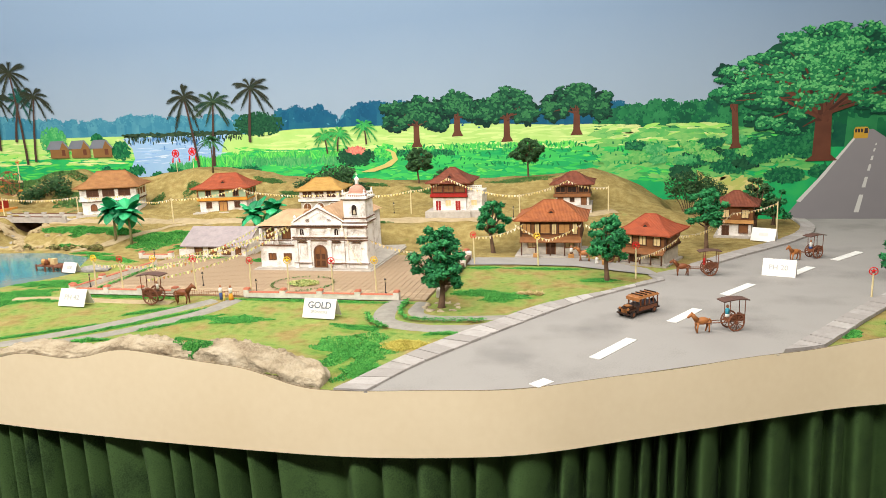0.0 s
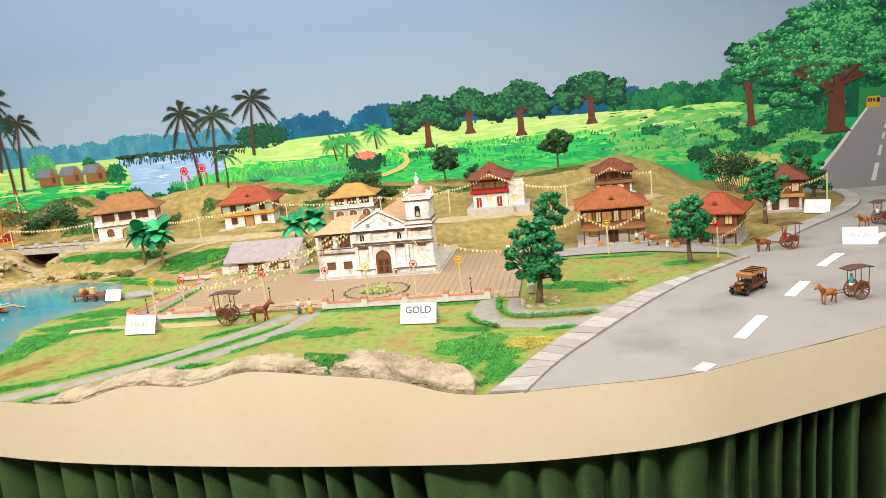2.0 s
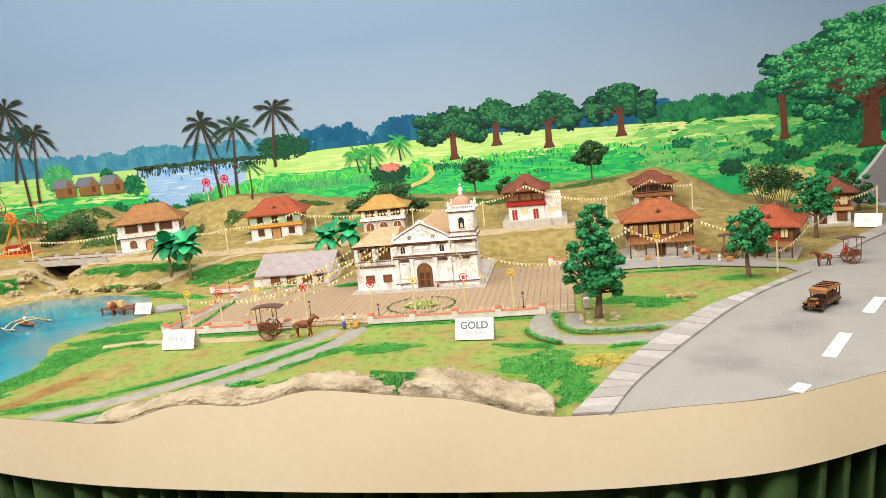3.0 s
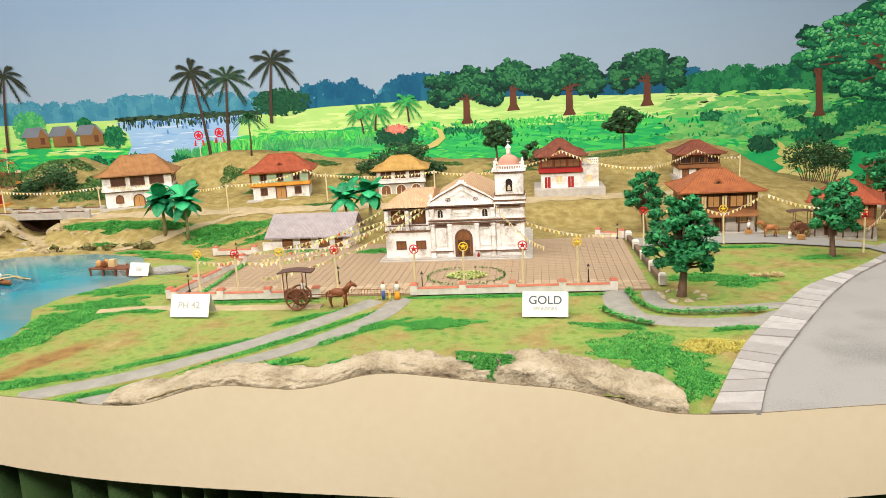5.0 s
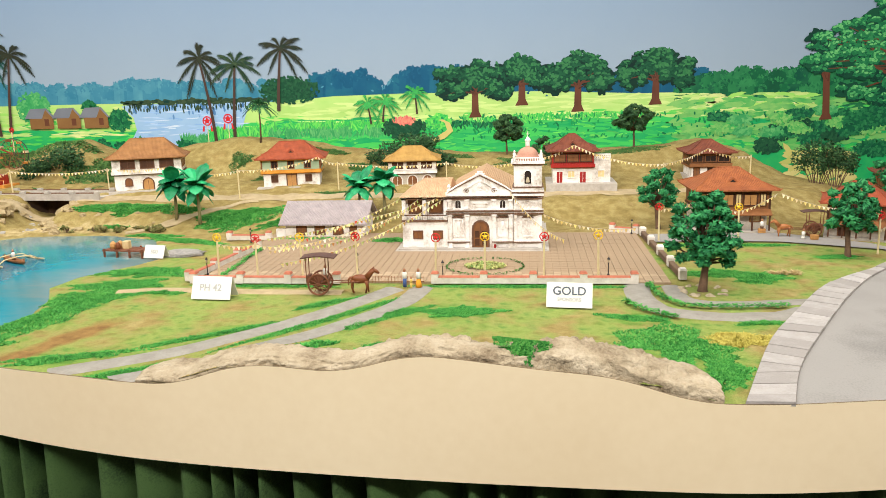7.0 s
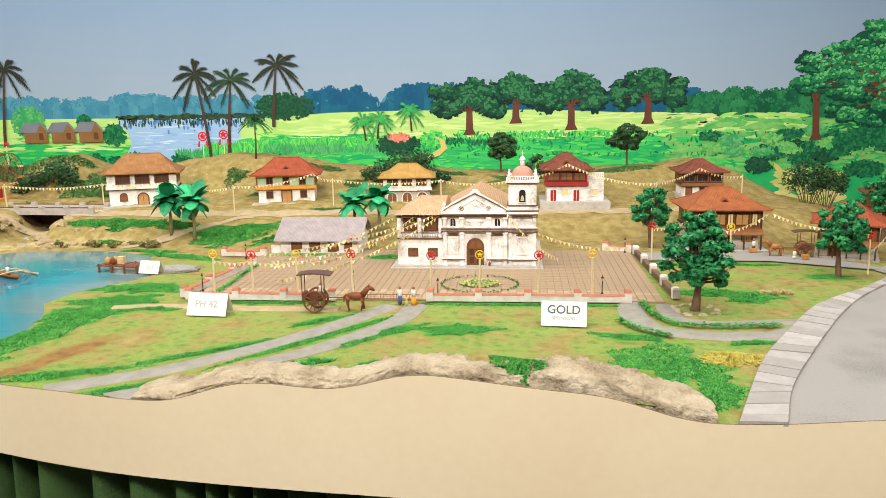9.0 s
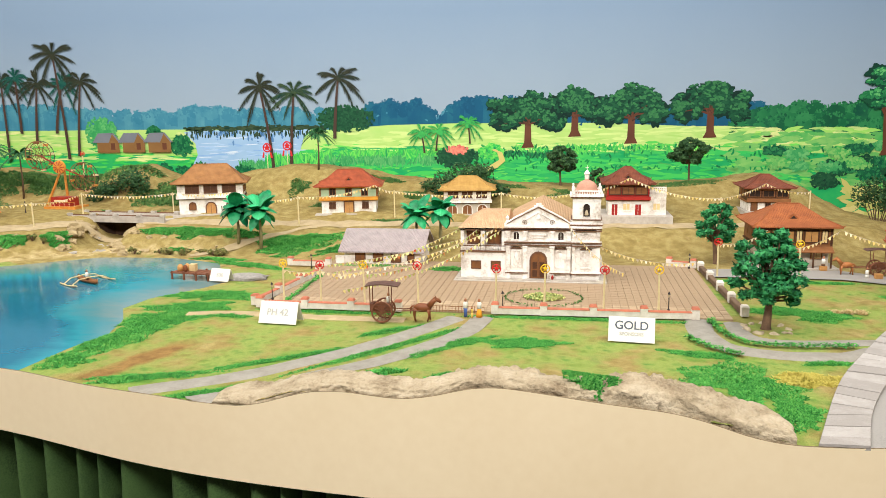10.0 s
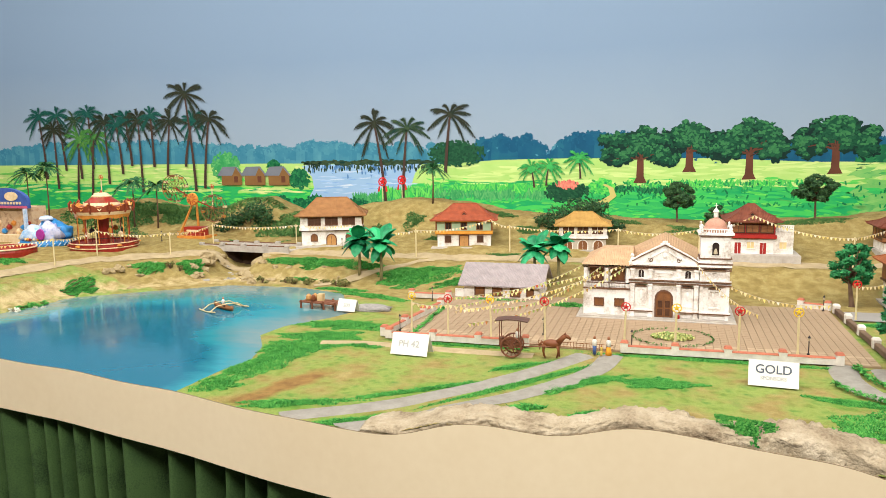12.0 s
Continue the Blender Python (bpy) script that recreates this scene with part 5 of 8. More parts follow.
box(bm, 0.068, 0.13, 0.01, 0.12, 0.003, 0.078)
annex = part("annex", bm, white_wall, h4, "white stepped stone annex")
bm = B()
box(bm, 0.068, 0.13, 0.008, 0.014, 0.098, 0.102)
for k in range(9):
    box(bm, 0.068 + k * 0.0072, 0.0722 + k * 0.0072, 0.009, 0.0135, 0.078, 0.098)
for zz in (0.0835, 0.0905):
    box(bm, 0.068, 0.13, 0.0095, 0.013, zz, zz + 0.0028)
part("parapet", bm, white_wall, annex)
bm = B()
box(bm, 0.0921, 0.15, -0.03, 0.14, -0.03, 0.0035)
part("annex_plinth", bm, plinth_mat, h4)
opening(h4, "", 0.098, 0.022, 0.022, 0.022, 0.01, shell_pane, white_wall)
house("wooden_house", "dark wooden house on pale ground floor with red-brown roof", -0.064, 2.84, 0.096, 0, 0.128, 0.13, 0.038, 0.046, 0.04, roof_brown, white_wall, wood_dark,
      W3((-0.045, 0.045), 0.004, 0.018, 0.03, wood_mid, trim_beige) + [(0.0, 0.018, 0.014, 0.014, dark_inside, trim_beige)], W3((-0.045, 0.0, 0.045), 0.018, 0.034, 0.02, dark_inside, wood_mid), over=0.018, band=wood_mid, rail=wood_mid)
house("wooden_house", "large brown wooden house with awning and orange-brown roof", -0.105, 2.36, 0.0, 0, 0.19, 0.17, 0.062, 0.056, 0.054, roof_orange, stone_wall, wood_mid,
      W3((-0.062, 0.062), 0.028, 0.026, 0.02, shell_pane, wood_mid) + [(0.0, 0.004, 0.026, 0.045, wood_dark, wood_mid)], [(-0.08, 0.014, 0.026, 0.032, wood_light, wood_dark), (-0.045, 0.012, 0.014, 0.034, shell_pane, wood_dark), (-0.018, 0.014, 0.03, 0.03, wood_light, wood_dark), (0.012, 0.012, 0.014, 0.034, shell_pane, wood_dark), (0.045, 0.014, 0.034, 0.03, wood_light, wood_dark), (0.08, 0.012, 0.014, 0.034, shell_pane, wood_dark)], over=0.022, band=wood_dark, awning=wood_mid, dormer=True, corner=wood_dark, plinth=0.022)
house("wooden_house", "brown wooden house with whitewashed base and red-orange roof", 0.19, 2.245, 0.0, -22, 0.135, 0.13, 0.05, 0.044, 0.05, roof_red, stone_wall, wood_mid,
      [(0.035, 0.024, 0.026, 0.018, shell_pane, wood_mid), (-0.03, 0.004, 0.026, 0.036, wood_dark, wood_mid)], W3((-0.045, 0.0, 0.045), 0.012, 0.02, 0.026, shell_pane, wood_dark), over=0.022, band=wood_dark, awning=wood_mid, dormer=True, corner=wood_dark)
house("wooden_house", "small brown house with white ground floor beside the road", 0.52, 2.71, 0.0, -12, 0.112, 0.12, 0.05, 0.062, 0.044, roof_brown, white_wall, wood_mid,
      [(0.03, 0.016, 0.026, 0.026, wood_mid, trim_beige), (-0.03, 0.004, 0.02, 0.034, wood_dark, trim_beige)], W3((-0.03, 0.035), 0.02, 0.022, 0.028, shell_pane, wood_dark), over=0.02, band=wood_dark, rail=wood_light)

# long low hall beside the plaza
barn = thing("parish_hall", "long low white hall with lilac-grey gabled roof", "building", -1.303, 2.28, 0.0)
bm = B()
box(bm, -0.118, 0.118, 0, 0.15, -0.01, 0.046)
part("wall", bm, white_wall, barn)
bm = B()
hull(bm, [(-0.134, -0.016, 0.042), (-0.134, 0.085, 0.098), (-0.134, 0.17, 0.042), (-0.134, 0.17, 0.038), (-0.134, 0.085, 0.093), (-0.134, -0.016, 0.038)], [(0.134, -0.016, 0.042), (0.134, 0.085, 0.098), (0.134, 0.17, 0.042), (0.134, 0.17, 0.038), (0.134, 0.085, 0.093), (0.134, -0.016, 0.038)])
part("roof", bm, roof_grey, barn)
for sx in (-1, 1):
    bm = B()
    hull(bm, [(sx * 0.118, 0, 0.046), (sx * 0.118, 0.15, 0.046), (sx * 0.118, 0.085, 0.092)], [(sx * 0.114, 0, 0.046), (sx * 0.114, 0.15, 0.046), (sx * 0.114, 0.085, 0.092)])
    part("gable", bm, white_wall, barn)
for k, xx in enumerate((-0.068, -0.012, 0.044, 0.09)):
    opening(barn, "", xx, 0.01, 0.026 if k < 3 else 0.018, 0.026, 0.0, wood_mid, trim_beige)
bm = B()
for sx in (-0.126,):
    box(bm, sx - 0.02, sx + 0.008, -0.004, 0.004, 0, 0.026)
part("porch_wall", bm, white_wall, barn)

# ---- church ----
church = thing("church", "white baroque church with side wing, pediment and domed bell tower", "church", -0.846, 2.105, 0.0)
old_white = mat("weathered_white_wall", lin(243, 237, 230), lin(176, 160, 142), 0.85, 30, 0.35, c=lin(234, 226, 216), fine=7)
bm = B()
box(bm, -0.205, 0.205, -0.03, 0.4, -0.004, 0.004)
box(bm, -0.198, 0.198, -0.02, 0.4, 0.004, 0.007)
part("platform", bm, plinth_mat, church)
bm = B()
box(bm, -0.064, 0.112, 0.0, 0.36, 0.007, 0.15)
part("nave_wall", bm, old_white, church)
bm = B()
apex = 0.0235
prism_y(bm, [(-0.066, 0.15), (0.112, 0.15), (0.108, 0.156), (0.085, 0.17), (0.05, 0.19), (apex + 0.012, 0.2), (apex, 0.204), (apex - 0.012, 0.2), (-0.004, 0.19), (-0.04, 0.17), (-0.06, 0.157)], -0.002, 0.012)
ped = part("pediment", bm, old_white, church)
bm = B()
for a, b in (((-0.068, 0.154), (-0.04, 0.173)), ((-0.04, 0.173), (apex, 0.206)), ((apex, 0.206), (0.088, 0.172)), ((0.088, 0.172), (0.112, 0.155))):
    tube(bm, [(a[0], -0.002, a[1]), (b[0], -0.002, b[1])], 0.0026, 6)
tube(bm, [(-0.02, -0.003, 0.162), (apex, -0.003, 0.188), (0.067, -0.003, 0.162)], 0.0016, 5)
part("raking_cornice", bm, old_white, ped)
bm = B()
box(bm, apex - 0.012, apex + 0.012, -0.004, 0.008, 0.203, 0.206)
box(bm, apex - 0.007, apex + 0.007, -0.002, 0.006, 0.206, 0.212)
part("crest", bm, old_white, ped)
bm = B()
lathe(bm, [(0.004, 0.155), (0.006, 0.16), (0.003, 0.166), (0.005, 0.172), (0.001, 0.178)], 8, (-0.06, 0.003, 0))
part("urn", bm, old_white, ped)
for z0, z1, out, m in ((0.1435, 0.147, 0.0075, trim_beige), (0.147, 0.152, 0.009, old_white), (0.1375, 0.1405, 0.006, trim_beige), (0.1055, 0.1088, 0.009, trim_beige), (0.1088, 0.112, 0.007, old_white), (0.0975, 0.1008, 0.008, trim_beige), (0.1008, 0.1055, 0.004, old_white), (0.0215, 0.0242, 0.008, trim_beige), (0.0242, 0.028, 0.007, old_white)):
    runs = [(-0.066, -0.005), (0.054, 0.112)] if z0 < 0.03 else [(-0.068, 0.112)]
    for xa, xb in runs:
        bm = B()
        box(bm, xa, xb, -out, 0.0, z0, z1)
        part("cornice", bm, m, church)
    bm = B()
    box(bm, 0.1121, 0.19, -out - 0.003, -0.0031, z0, z1)
    part("cornice", bm, m, church)
for xx in (-0.058, -0.012, 0.06, 0.104):
    for z0, z1 in ((0.007, 0.098), (0.112, 0.138)):
        bm = B()
        box(bm, xx - 0.005, xx + 0.005, -0.0065, 0.0, z0, z1)
        box(bm, xx - 0.0068, xx + 0.0068, -0.008, 0.0, z0, z0 + 0.004)
        box(bm, xx - 0.0068, xx + 0.0068, -0.008, 0.0, z1 - 0.005, z1)
        part("pilaster", bm, old_white, church)
for xx in (-0.036, 0.083):
    opening(church, "", xx, 0.114, 0.014, 0.021, 0.0, dark_inside, old_white, True, name="window")
    bm = B()
    ring_y(bm, rect(xx, 0.036, 0.028, 0.05), rect(xx, 0.04, 0.02, 0.042), -0.003, 0.0)
    part("niche_frame", bm, old_white, church)
opening(church, "", 0.0235, 0.007, 0.038, 0.07, 0.0, wood_mid, trim_beige, True, name="door")
for sx in (-1, 1):
    for z0, z1 in ((0.012, 0.03), (0.034, 0.052)):
        bm = B()
        box(bm, 0.0235 + sx * 0.0095 - 0.006, 0.0235 + sx * 0.0095 + 0.006, -0.0022, -0.0008, z0, z1)
        part("door_panel", bm, wood_dark, church)
# mouldings of the gable: brown line, scrolls and a cartouche
bm = B()
for a, b in (((-0.06, 0.157), (-0.038, 0.1705)), ((-0.038, 0.1705), (apex, 0.2015)), ((apex, 0.2015), (0.085, 0.1705)), ((0.085, 0.1705), (0.106, 0.158))):
    tube(bm, [(a[0], -0.0042, a[1]), (b[0], -0.0042, b[1])], 0.0011, 5)
part("gable_line", bm, trim_beige, ped)
for sx in (-1, 1):
    bm = B()
    cx_ = apex + sx * 0.036
    tube(bm, [(cx_ + sx * 0.0075 * (1 - k / 16) * math.cos(k * 0.62), -0.004, 0.1605 + 0.0075 * (1 - k / 16) * math.sin(k * 0.62)) for k in range(15)], 0.0009, 5)
    part("scroll", bm, trim_beige, ped)
bm = B()
blob(bm, (apex, -0.003, 0.174), (0.006, 0.002, 0.008), 2, 0.3, 2.0, 3)
tube(bm, [(apex + 0.0095 * math.cos(k * math.pi / 8), -0.003, 0.174 + 0.011 * math.sin(k * math.pi / 8)) for k in range(17)], 0.001, 5)
part("cartouche", bm, old_white, ped)
for xx, yy in ((-0.036, 0.0), (0.083, 0.0), (0.149, -0.003)):
    bm = B()
    blob(bm, (xx, yy - 0.0015, 0.066), (0.0048, 0.0018, 0.013), 2, 0.35, 3.0, xx * 40)
    blob(bm, (xx, yy - 0.0015, 0.081), (0.0024, 0.0016, 0.0028), 2, 0.1, 3.0, 1)
    part("relief", bm, old_white, church)
    bm = B()
    box(bm, xx - 0.016, xx + 0.016, yy - 0.0042, yy, 0.0885, 0.0905)
    box(bm, xx - 0.012, xx + 0.012, yy - 0.0035, yy, 0.0905, 0.0925)
    part("panel_hood", bm, trim_beige, church)
bm = B()
box(bm, 0.004, 0.043, -0.006, 0, 0.126, 0.129)
box(bm, 0.01, 0.037, -0.004, 0, 0.118, 0.126)
part("tablet", bm, old_white, church)
bm = B()
hull(bm, [(-0.07, -0.001, 0.148), (0.118, -0.001, 0.148), (0.118, 0.37, 0.148), (-0.07, 0.37, 0.148)], [(0.022, 0.012, 0.197), (0.025, 0.012, 0.197), (0.025, 0.34, 0.197), (0.022, 0.34, 0.197)])
part("nave_roof", bm, roof_church, church)
# wing
bm = B()
box(bm, -0.188, -0.0645, 0.0, 0.22, 0.007, 0.078)
part("wing_lower_wall", bm, old_white, church)
bm = B()
box(bm, -0.186, -0.0645, 0.02, 0.22, 0.078, 0.146)
part("wing_upper_wall", bm, old_white, church)
for xx in (-0.183, -0.127, -0.07):
    bm = B()
    box(bm, xx - 0.005, xx + 0.005, -0.001, 0.009, 0.078, 0.142)
    box(bm, xx - 0.0065, xx + 0.0065, -0.002, 0.01, 0.137, 0.142)
    part("column", bm, old_white, church)
bm = B()
box(bm, -0.19, -0.065, -0.004, 0.0, 0.078, 0.082)
box(bm, -0.19, -0.065, -0.001, 0.002, 0.0935, 0.096)
part("balcony_rail", bm, trim_beige, church)
for k in range(17):
    xx = -0.184 + k * 0.0068
    bm = B()
    lathe(bm, [(0.001, 0.082), (0.0018, 0.086), (0.0009, 0.0935)], 5, (xx, 0.0005, 0))
    part("baluster", bm, old_white, church)
bm = B()
box(bm, -0.19, -0.065, -0.002, 0.02, 0.1365, 0.1405)
part("lintel", bm, trim_beige, church)
for xx in (-0.155, -0.098):
    opening(church, "", xx, 0.1, 0.03, 0.03, 0.02, wood_mid, trim_beige, name="shutter")
for xx in (-0.146, -0.092):
    opening(church, "", xx, 0.033, 0.022, 0.018, 0.0, wood_mid, trim_beige)
bm = B()
hull(bm, [(-0.194, -0.01, 0.145), (-0.06, -0.01, 0.145), (-0.06, 0.23, 0.145), (-0.194, 0.23, 0.145)], [(-0.14, 0.09, 0.181), (-0.06, 0.09, 0.181), (-0.06, 0.13, 0.181), (-0.14, 0.13, 0.181)])
part("wing_roof", bm, roof_church, church)
# tower
bm = B()
box(bm, 0.1125, 0.186, -0.003, 0.07, 0.007, 0.232)
tower = part("tower", bm, old_white, church)
for z0, z1, out, m in ((0.1535, 0.157, 0.006, trim_beige), (0.157, 0.161, 0.005, old_white), (0.227, 0.2305, 0.005, trim_beige), (0.2305, 0.236, 0.007, old_white), (0.168, 0.1705, 0.004, trim_beige)):
    bm = B()
    box(bm, 0.1125 - out, 0.186 + out, -0.003 - out, 0.07 + out, z0, z1)
    part("cornice", bm, m, tower)
bm = B()
for k in range(13):
    a = 0.112 + 0.075 * k / 12
    for yy in (-0.004, 0.071):
        lathe(bm, [(0.0012, 0.236), (0.002, 0.239), (0.001, 0.244)], 5, (a, yy, 0))
box(bm, 0.11, 0.1885, -0.006, -0.002, 0.244, 0.247)
box(bm, 0.11, 0.1885, 0.069, 0.073, 0.244, 0.247)
box(bm, 0.11, 0.114, -0.0021, 0.0689, 0.244, 0.247)
box(bm, 0.1845, 0.1885, -0.0021, 0.0689, 0.244, 0.247)
part("balustrade", bm, old_white, tower)
bm = B()
prof = [(0.03, 0.236), (0.03, 0.246)] + [(0.028 * math.cos(a), 0.247 + 0.025 * math.sin(a)) for a in [k * math.pi / 16 for k in range(8)]] + [(0.006, 0.274)]
lathe(bm, prof, 20, (0.149, 0.034, 0))
part("dome", bm, mat("rosy_dome", lin(190, 142, 118), lin(164, 116, 94), 0.7, 50, 0.15), tower, smooth=True)
bm = B()
lathe(bm, [(0.006, 0.274), (0.006, 0.286), (0.008, 0.287), (0.0075, 0.29), (0.004, 0.295), (0.001, 0.298)], 10, (0.149, 0.034, 0))
part("lantern", bm, old_white, tower)
bm = B()
box(bm, 0.1482, 0.1498, 0.0335, 0.0345, 0.296, 0.311)
box(bm, 0.1445, 0.1535, 0.0335, 0.0345, 0.304, 0.3055)
part("cross", bm, old_white, tower)
for cx_ in (0.1135, 0.1845):
    for cy_ in (-0.003, 0.07):
        bm = B()
        lathe(bm, [(0.0036, 0.244), (0.0036, 0.25), (0.0022, 0.252), (0.0034, 0.256), (0.001, 0.26)], 8, (cx_, cy_, 0))
        part("corner_urn", bm, old_white, tower)
opening(church, "", 0.149, 0.178, 0.017, 0.034, -0.003, dark_inside, old_white, True, split=1, name="belfry_window")
bm = B()
lathe(bm, [(0.0055, 0.182), (0.0045, 0.187), (0.003, 0.193), (0.001, 0.196)], 10, (0.149, -0.004, 0))
part("bell", bm, mat("pale_bell", lin(196, 180, 150), lin(160, 140, 110), 0.4, 60, 0.05), tower)
opening(church, "", 0.149, 0.114, 0.014, 0.018, -0.003, old_white, old_white, True, name="blind_window")
bm = B()
ring_y(bm, rect(0.149, 0.036, 0.03, 0.05), rect(0.149, 0.04, 0.022, 0.042), -0.006, -0.003)
part("niche_frame", bm, old_white, church)
for xx in (0.117, 0.181):
    bm = B()
    box(bm, xx - 0.0045, xx + 0.0045, -0.0075, -0.003, 0.007, 0.154)
    part("pilaster", bm, old_white, church)
bm = B()
lathe(bm, [(0.003, 0.007), (0.0035, 0.012), (0.002, 0.018)], 8, (0.062, -0.01, 0))
part("stoup", bm, red_door, church)

# ---- plaza walls, lamps and lanterns ----
cap_red = mat("brick_red_cap", lin(184, 108, 80), lin(156, 92, 70), 0.85, 60, 0.2)
wall_white = mat("low_white_wall", lin(226, 216, 202), lin(196, 184, 168), 0.85, 50, 0.2)
dark_stone = mat("weathered_brown_wall", lin(120, 96, 74), lin(92, 72, 56), 0.9, 40, 0.3)


def low_wall(x0, y0, x1, y1, h=0.014, capped=True, label="low white plaza wall with brick-red coping"):
    d = math.hypot(x1 - x0, y1 - y0)
    t = thing("plaza_wall", label, "low wall", x0, y0, 0.001, math.degrees(math.atan2(y1 - y0, x1 - x0)), group="plaza walls")
    bm = B()
    box(bm, 0, d, -0.006, 0.006, 0, h)
    part("wall", bm, wall_white if capped else dark_stone, t)
    n = max(1, round(d / 0.115))
    for k in range(n):
        bm = B()
        hull(bm, [(d * k / n + 0.008, -0.007, h), (d * (k + 1) / n - 0.008, -0.007, h), (d * (k + 1) / n - 0.008, 0.007, h), (d * k / n + 0.008, 0.007, h)], [(d * k / n + 0.009, -0.005, h + 0.0022), (d * (k + 1) / n - 0.009, -0.005, h + 0.0022), (d * (k + 1) / n - 0.009, 0.005, h + 0.0022), (d * k / n + 0.009, 0.005, h + 0.0022)])
        part("coping", bm, cap_red if capped else dark_stone, t)
    for k in range(n + 1):
        bm = B()
        xx = d * k / n
        box(bm, xx - 0.008, xx + 0.008, -0.008, 0.008, 0, h + 0.008)
        post = part("post", bm, wall_white, t)
        bm = B()
        hull(bm, [(xx - 0.009, -0.009, h + 0.008), (xx + 0.009, -0.009, h + 0.008), (xx + 0.009, 0.009, h + 0.008), (xx - 0.009, 0.009, h + 0.008)], [(xx - 0.006, -0.006, h + 0.013), (xx + 0.006, -0.006, h + 0.013), (xx + 0.006, 0.006, h + 0.013), (xx - 0.006, 0.006, h + 0.013)])
        part("cap", bm, cap_red if capped else wall_white, post)
    return t


low_wall(-1.47, 1.752, -1.13, 1.752)
low_wall(-0.905, 1.757, -0.465, 1.762)
low_wall(-1.49, 1.77, -1.45, 2.12)
low_wall(-1.58, 2.24, -1.46, 2.24)
low_wall(-0.37, 2.29, -0.355, 1.8, 0.012, False, "weathered brown plaza wall with white posts")
low_wall(-0.45, 2.345, -0.385, 2.32, 0.014, True)

# iron gate across the entrance
gate = thing("plaza_gate", "low brown iron gate rail at the plaza entrance", "gate", -1.1, 1.755, 0.001)
bm = B()
tube(bm, [(0, 0, 0.014), (0.17, 0, 0.014)], 0.0008, 5)
tube(bm, [(0, 0, 0.004), (0.17, 0, 0.004)], 0.0008, 5)
part("rail", bm, wood_mid, gate)
for k in range(24):
    bm = B()
    tube(bm, [(k * 0.0074, 0, 0), (k * 0.0074, 0, 0.016)], 0.0006, 4)
    part("bar", bm, wood_mid, gate)

red_paint = mat("lantern_red", lin(206, 30, 26), lin(180, 22, 20), 0.45, 60, 0.02)
yellow_paint = mat("lantern_yellow", lin(232, 190, 40), lin(214, 170, 30), 0.45, 60, 0.02)
pole_paint = mat("cream_pole", lin(214, 196, 150), lin(196, 176, 130), 0.6, 60, 0.05)


def lantern(colour, label):
    t = thing("star_lantern", label, "lantern", 0, 0, -5, group="star lanterns on poles")
    bm = B()
    lathe(bm, [(0.0026, 0.0), (0.0023, 0.089)], 8)
    part("pole", bm, pole_paint, t)
    bm = B()
    pts = [(0.0088 * (1 if k % 2 == 0 else 0.42) * math.sin(k * math.pi / 5), 0.097 + 0.0088 * (1 if k % 2 == 0 else 0.42) * math.cos(k * math.pi / 5)) for k in range(10)]
    c0, c1 = bm.verts.new((0, -0.004, 0.097)), bm.verts.new((0, 0.004, 0.097))
    vs = [bm.verts.new((x, 0, z)) for x, z in pts]
    for k in range(10):
        bm.faces.new((vs[k], vs[(k + 1) % 10], c0))
        bm.faces.new((vs[(k + 1) % 10], vs[k], c1))
    part("star", bm, colour, t)
    bm = B()
    ring = [(0.0098 * math.cos(a), 0, 0.097 + 0.0098 * math.sin(a)) for a in [k * math.pi / 10 for k in range(21)]]
    tube(bm, ring, 0.0013, 5)
    part("ring", bm, colour, t)
    return t


red_l, yel_l = lantern(red_paint, "red star lantern in a ring on a cream pole"), lantern(yellow_paint, "yellow star lantern in a ring on a cream pole")
for k, (x, y, z, src) in enumerate(((-1.425, 1.79, 0, yel_l), (-1.328, 1.785, 0, red_l), (-1.222, 1.795, 0, yel_l), (-1.092, 1.8, 0, red_l), (-0.907, 1.785, 0, red_l), (-0.795, 1.795, 0, yel_l), (-0.661, 1.795, 0, red_l), (-0.538, 1.81, 0, yel_l), (-0.338, 2.215, 0, red_l), (-0.13, 2.2, 0, yel_l), (0.165, 2.055, 0, red_l), (0.735, 1.9, -0.03, red_l),
                                      (-2.86, 3.1, 0.2, red_l), (-3.35, 2.95, 0.25, red_l))):
    copy_thing(src, pose(x, y, z + (0.0024 if PX0 < x < PX1 and PY0 < y < PY1 else -0.001), random.uniform(-1.5, 1.5), random.uniform(-2, 2), random.uniform(-8, 8)))
for src in (red_l, yel_l):
    for o in (*src.children_recursive, src):
        bpy.data.objects.remove(o)

for x, z in ((-2.084, 0.309), (-1.989, 0.317)):
    t = thing("star_lantern", "large red star lantern with paper tails on a thin stem", "lantern", x, 3.3, float(turf_z(x, 3.3)), group="star lanterns on poles")
    h = z - float(turf_z(x, 3.3))
    bm = B()
    pts = [(0.015 * (1 if k % 2 == 0 else 0.55) * math.sin(k * math.pi / 5), h + 0.015 * (1 if k % 2 == 0 else 0.55) * math.cos(k * math.pi / 5)) for k in range(10)]
    prism_y(bm, pts[::-1], -0.003, 0.003)
    part("star", bm, red_paint, t)
    bm = B()
    tube(bm, [(0.018 * math.cos(k * math.pi / 12), 0, h + 0.018 * math.sin(k * math.pi / 12)) for k in range(25)], 0.003, 6)
    part("ring", bm, red_paint, t)
    for sx in (-1, 1):
        bm = B()
        tube(bm, [(sx * 0.016, 0, h - 0.02), (sx * 0.02, 0, h - 0.045)], [0.003, 0.005], 6)
        part("tail", bm, red_paint, t)
    bm = B()
    lathe(bm, [(0.002, -0.01), (0.0016, h - 0.022)], 6)
    part("pole", bm, pole_paint, t)
